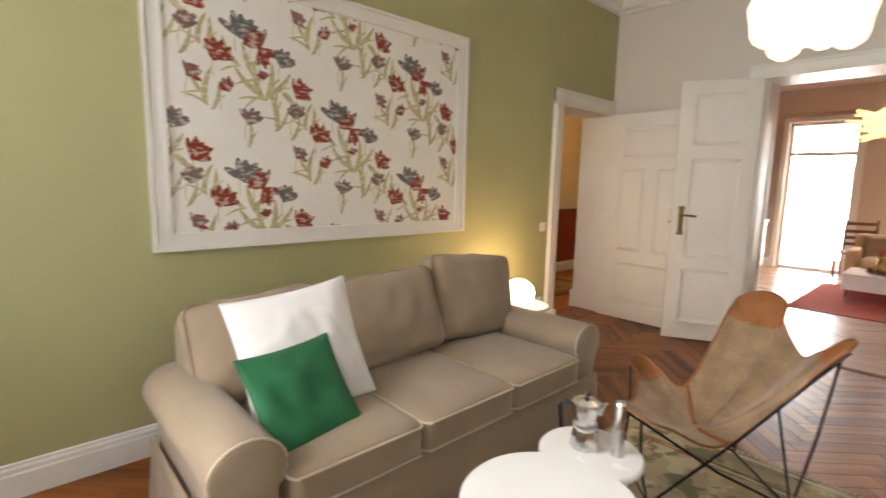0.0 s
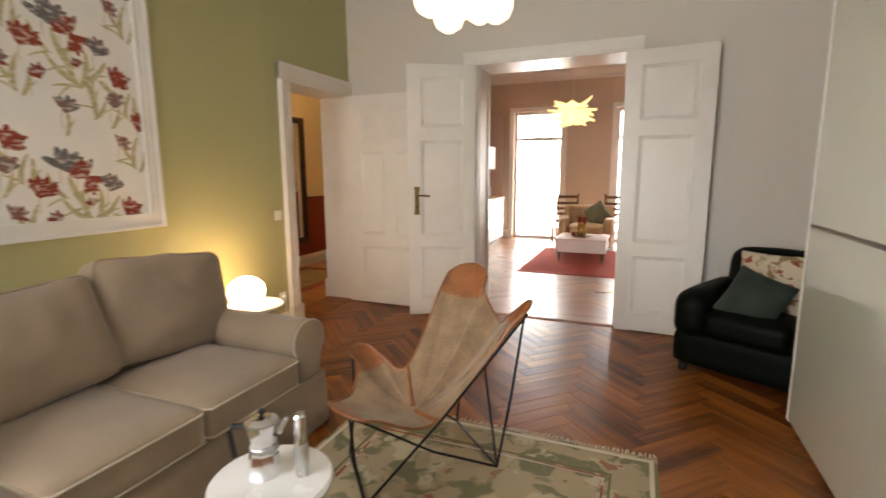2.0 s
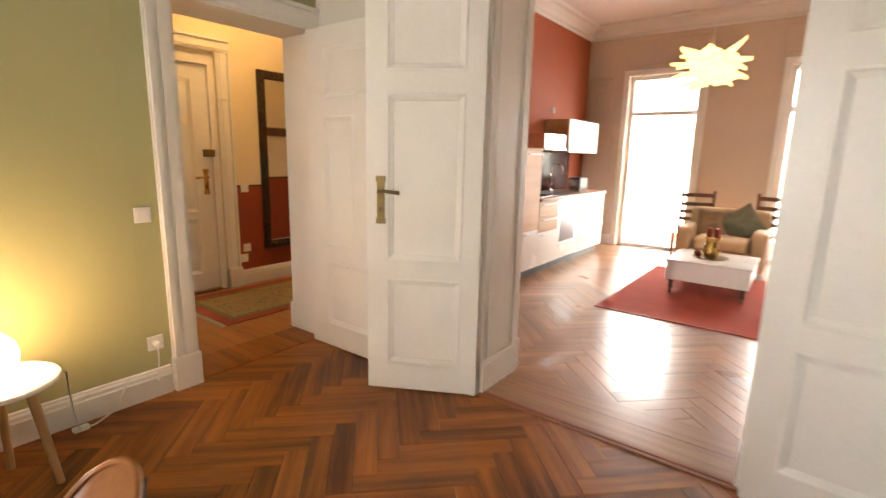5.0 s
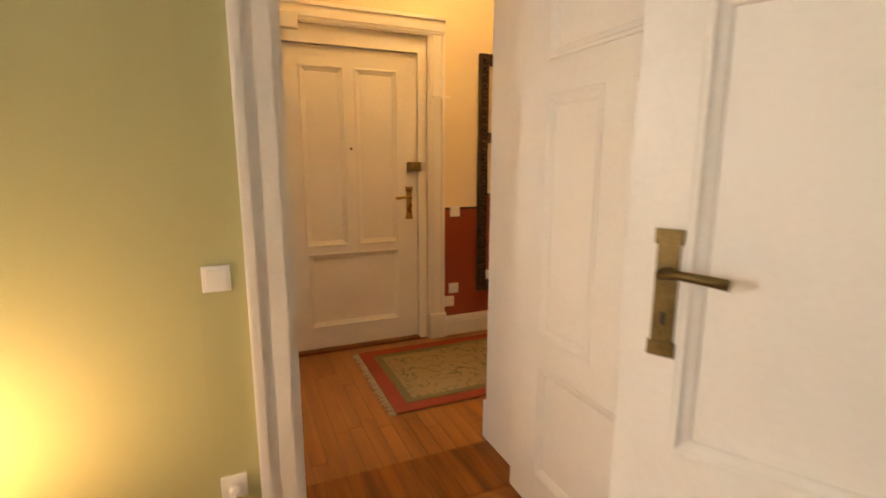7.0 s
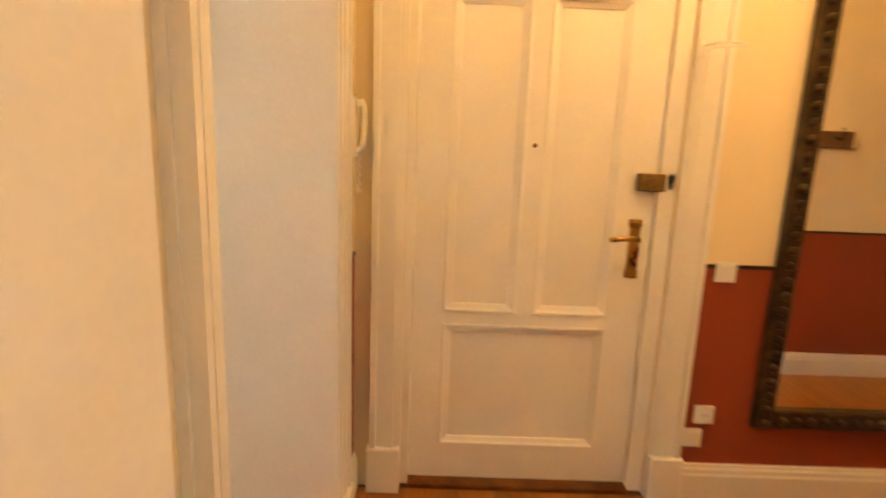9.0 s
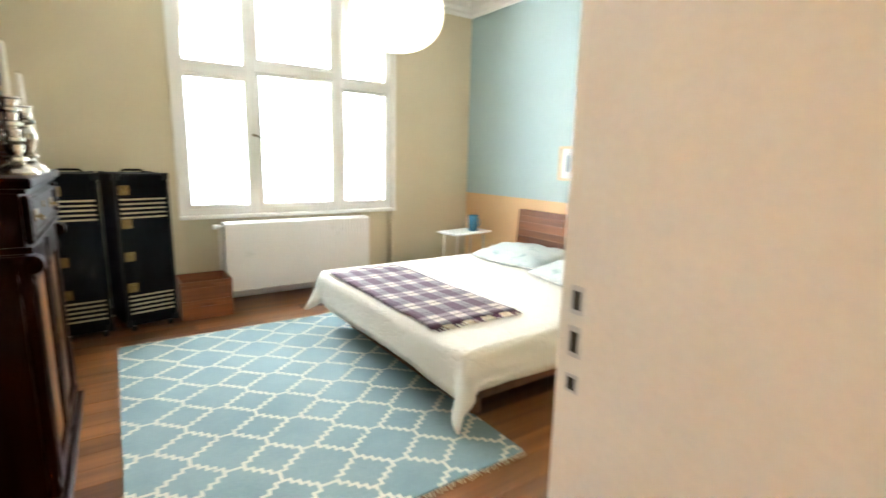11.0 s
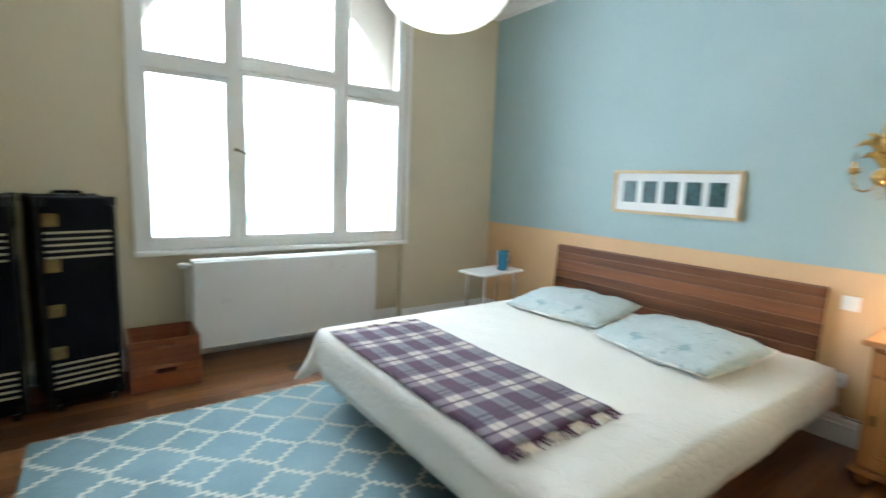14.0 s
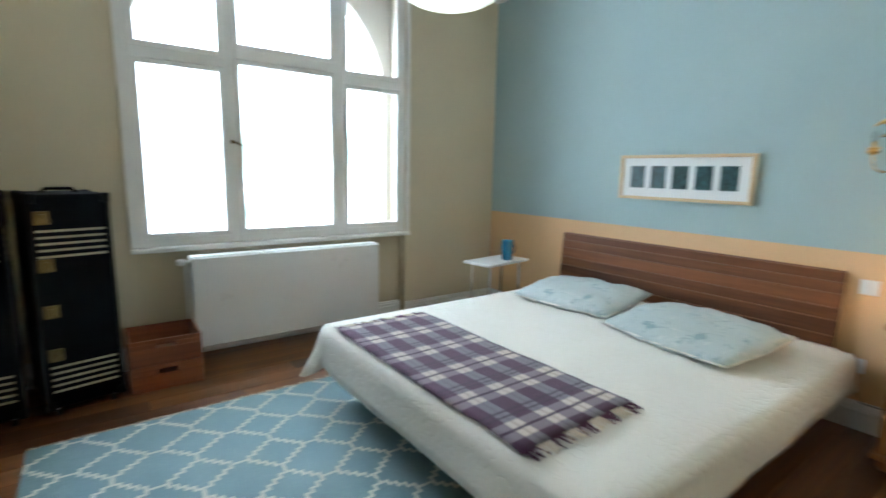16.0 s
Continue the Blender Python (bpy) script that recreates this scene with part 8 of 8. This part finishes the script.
ap = thing("apple", "red apple lying on the golden tray", "fruit", pose(1.92, 8.36, 0.381))
part("flesh", lathe([(0.012, 0.004), (0.03, 0.012), (0.038, 0.036), (0.03, 0.062), (0.01, 0.066)], 18), M["fl_red"], ap, smooth=True)
part("stalk", tube([(0, 0, 0.064), (0.004, 0, 0.082)], 0.002, 5), M["chair_wood"], ap)


def tub_chair():
    c = thing("tub_armchair", "cream leather armchair with wide flat arms beyond the coffee table", "armchair", pose(2.0, 9.55, 0))
    part("base", rounded_slab(0.90, 0.72, 0.22, 0.03), M["tan_leather"], c, smooth=True, at=pose(-0.45, -0.36, 0.10))
    part("seat_cushion", rounded_slab(0.58, 0.62, 0.15, 0.05, 0.02), M["tan_leather"], c, smooth=True, at=pose(-0.29, -0.38, 0.31))
    part("backrest", rounded_slab(0.88, 0.18, 0.48, 0.05), M["tan_leather"], c, smooth=True, at=pose(-0.44, 0.22, 0.30))
    for x in (-0.46, 0.31):
        part("armrest", rounded_slab(0.15, 0.66, 0.46, 0.04), M["tan_leather"], c, smooth=True, at=pose(x, -0.38, 0.12))
    for x in (-0.38, 0.38):
        for y in (-0.3, 0.3):
            part("foot", box(x - 0.025, x + 0.025, y - 0.025, y + 0.025, 0, 0.10), M["chair_wood"], c)


tub_chair()
scatter_cushion("scatter_cushion", "sage green cushion on the cream armchair", "sage", 0.40, 0.40, 0.12, pose(2.16, 9.62, 0.62, 68, 0, 0) @ pose(0, 0, 0, 0, 0, 35), 12.0)
scatter_cushion("scatter_cushion", "brown cushion on the cream armchair", "suede", 0.36, 0.36, 0.12, pose(1.84, 9.64, 0.60, 70, 0, 0), 13.0)


def dining_chair(m):
    c = thing("dining_chair", "dark wooden ladder-back dining chair by the balcony doors", "chair", m, "dining chairs")
    part("seat", box(-0.21, 0.21, -0.21, 0.21, 0.43, 0.455, 0.008), M["chair_wood"], c)
    for x in (-0.19, 0.19):
        part("leg", box(x - 0.018, x + 0.018, -0.20, -0.165, 0, 0.4298, 0.003), M["chair_wood"], c)
        part("back_post", tube([(x, 0.19, 0.0), (x, 0.19, 0.45), (x, 0.25, 0.98)], 0.019, 8), M["chair_wood"], c)
    for z in (0.60, 0.70, 0.80, 0.92):
        part("slat", box(-0.185, 0.185, 0.20 + (z - 0.45) * 0.11, 0.215 + (z - 0.45) * 0.11, z - 0.025, z + 0.025, 0.004), M["chair_wood"], c)
    return c


d0 = dining_chair(pose(1.52, 10.15, 0, 0, 0, 200))
copy_thing(d0, pose(2.52, 10.15, 0, 0, 0, 165))


def petal_lamp(x, y, z):
    p = thing("pendant_lamp", "lit pendant lamp of overlapping folded cream petals", "pendant lamp", pose(x, y, z))
    part("cord", tube([(0, 0, 0.10), (0, 0, 3.34 - z)], 0.004, 6), M["plastic"], p)
    part("ceiling_cup", lathe([(0.05, 3.31 - z), (0.02, 3.3595 - z)], 16), M["plastic"], p)
    part("core", lathe([(0.03, -0.10), (0.07, -0.05), (0.07, 0.06), (0.03, 0.10)], 16), M["lamp_kitchen"], p, smooth=True)
    rnd = random.Random(11)
    for tier, (zz, r, cnt) in enumerate(((0.12, 0.25, 8), (0.04, 0.31, 10), (-0.05, 0.31, 10), (-0.13, 0.23, 8))):
        for i in range(cnt):
            a = 2 * math.pi * (i + 0.5 * (tier % 2)) / cnt + rnd.uniform(-0.15, 0.15)
            rr = r * rnd.uniform(0.85, 1.25)
            lift = rnd.uniform(-0.05, 0.07) + (0.08 if tier == 0 and i % 3 == 0 else 0)
            bm = bmesh.new()
            rows = []
            for k in range(6):
                s = k / 5
                wd = 0.105 * math.sin(math.pi * min(0.92, 0.18 + 0.8 * s)) * (1 if s < 0.95 else 0.4)
                q = rr * (0.2 + 0.8 * s)
                zc = zz + lift * s * s + 0.02 * math.sin(3 * s)
                rows.append([bm.verts.new((q * math.cos(a) - t_ * wd * math.sin(a), q * math.sin(a) + t_ * wd * math.cos(a), zc - 0.035 * t_ * t_)) for t_ in (-1, -0.4, 0.4, 1)])
            for u, v in zip(rows, rows[1:]):
                for k in range(3):
                    bm.faces.new((u[k], u[k + 1], v[k + 1], v[k]))
            pt = part("petal", bm, M["lamp_kitchen"], p, smooth=True)
            so_ = pt.modifiers.new("thick", 'SOLIDIFY')
            so_.thickness = 0.003


petal_lamp(1.86, 8.2, 2.24)

# ---- floor pieces ----


def clip(poly, x0, x1, y0, y1):
    for axis, lim, sg in ((0, x0, 1), (0, x1, -1), (1, y0, 1), (1, y1, -1)):
        out = []
        for i, p in enumerate(poly):
            q = poly[(i + 1) % len(poly)]
            a, b = (p[axis] - lim) * sg, (q[axis] - lim) * sg
            if a >= 0:
                out.append(p)
            if a * b < 0:
                s = a / (a - b)
                out.append((p[0] + s * (q[0] - p[0]), p[1] + s * (q[1] - p[1])))
        poly = out
        if len(poly) < 3:
            return []
    return poly


def slab_mesh(w, d, name, mat, th=0.006, ch=0.0008):
    """One floor board: chamfered top, centred on its own origin, top at z 0."""
    bm = bmesh.new()
    lo_ = [bm.verts.new((x, y, -th)) for x, y in ((-w / 2, -d / 2), (w / 2, -d / 2), (w / 2, d / 2), (-w / 2, d / 2))]
    mi = [bm.verts.new((v.co.x, v.co.y, -ch)) for v in lo_]
    hi = [bm.verts.new((v.co.x - math.copysign(ch, v.co.x), v.co.y - math.copysign(ch, v.co.y), 0)) for v in lo_]
    bm.faces.new(hi)
    for a, b in ((lo_, mi), (mi, hi)):
        for i in range(4):
            bm.faces.new((a[i], a[(i + 1) % 4], b[(i + 1) % 4], b[i]))
    return mesh_of(bm, name, mat)


def herringbone(floor, x0, x1, y0, y1, L, W, mat, keep, ang=45.0):
    """Herringbone blocks; those that keep() picks are parts, the rest and the cut ones stay joined."""
    gap = 0.0008
    me = slab_mesh(L - 2 * gap, W - 2 * gap, "parquet_block", M[mat])
    ca, sa = math.cos(radians(ang)), math.sin(radians(ang))
    cx, cy = (x0 + x1) / 2, (y0 + y1) / 2
    rest = {0: [], 90: []}
    R = max(x1 - x0, y1 - y0)
    k = int(R / W) + 4
    m_ = int(R / L) + 4
    singles = 0
    rnd = random.Random(2)
    for a in range(-k, k + 1):
        for b in range(-m_, m_ + 1):
            ox, oy = a * W + b * L, a * W - b * L
            for turn, (u, v, lu, lv) in ((0, (ox + L / 2, oy + W / 2, L, W)), (90, (ox + L + W / 2, oy + W - L / 2, W, L))):
                px, py = cx + ca * u - sa * v, cy + sa * u + ca * v
                if not (x0 - L < px < x1 + L and y0 - L < py < y1 + L):
                    continue
                corners = []
                for du, dv in ((-1, -1), (1, -1), (1, 1), (-1, 1)):
                    uu, vv = u + du * (lu / 2 - gap), v + dv * (lv / 2 - gap)
                    corners.append((cx + ca * uu - sa * vv, cy + sa * uu + ca * vv))
                whole = all(x0 < p[0] < x1 and y0 < p[1] < y1 for p in corners)
                if whole and singles < 300 and keep(px, py):
                    o = new("parquet_block", me)
                    o.matrix_basis = pose(px, py, rnd.uniform(-0.0006, 0.0004), rnd.uniform(-0.12, 0.12), rnd.uniform(-0.05, 0.05), ang + turn)
                    o.parent = floor
                    singles += 1
                else:
                    poly = corners if whole else clip(corners, x0, x1, y0, y1)
                    if len(poly) >= 3:
                        rest[turn].append((poly, rnd.uniform(-0.0006, 0.0004)))
    for turn, polys in rest.items():
        verts, faces = [], []
        c2, s2 = math.cos(radians(ang + turn)), math.sin(radians(ang + turn))
        for poly, dz in polys:
            n0 = len(verts)
            n = len(poly)
            for zz in (-0.006, dz):
                verts += [(c2 * (p[0] - cx) + s2 * (p[1] - cy), -s2 * (p[0] - cx) + c2 * (p[1] - cy), zz) for p in poly]
            faces.append([n0 + n + i for i in range(n)])
            faces += [[n0 + i, n0 + (i + 1) % n, n0 + n + (i + 1) % n, n0 + n + i] for i in range(n)]
        if not verts:
            continue
        me2 = bpy.data.meshes.new("parquet_blocks")
        me2.from_pydata(verts, [], faces)
        me2.materials.append(M[mat])
        o = new("parquet_blocks", me2)
        o.matrix_basis = pose(cx, cy, 0, 0, 0, ang + turn)
        o.parent = floor
        tagged(o, kind="stuff")


def boards(floor, x0, x1, y0, y1, wd, lens, mat, seed):
    """Straight boards along x with staggered ends."""
    rnd = random.Random(seed)
    shared = {}
    n = int(round((y1 - y0) / wd))
    wd = (y1 - y0) / n
    for r in range(n):
        x = x0
        first = True
        while x < x1 - 0.02:
            l_ = rnd.choice(lens)
            if first:
                l_ *= rnd.choice((0.35, 0.55, 0.8, 1.0))
                first = False
            l_ = min(l_, x1 - x)
            if x1 - x - l_ < 0.12:
                l_ = x1 - x
            key = round(l_, 2)
            if key not in shared:
                shared[key] = slab_mesh(l_ - 0.0012, wd - 0.0014, "floor_board", M[mat])
            o = new("floor_board", shared[key])
            o.matrix_basis = pose(x + l_ / 2, y0 + (r + 0.5) * wd, rnd.uniform(-0.0005, 0.0004))
            o.parent = floor
            x += l_


herringbone(FLOOR, 0.0, 4.4, -0.6, 5.004, 0.53, 0.105, "parquet", lambda x, y: 0.1 < x < 3.7 and y > 2.0)
herringbone(FLOOR_K, -0.28, 4.4, 5.062, 10.6, 0.53, 0.105, "kitchen_board", lambda x, y: y < 6.6 and 0.3 < x < 3.2)
boards(FLOOR_H, -1.77, -0.335, 4.005, 8.0, 0.075, (0.45, 0.7, 0.95), "hall_board", 4)
boards(FLOOR_B, -4.48, -0.20, -0.80, 3.608, 0.138, (1.6, 2.3, 3.1), "bed_board", 6)
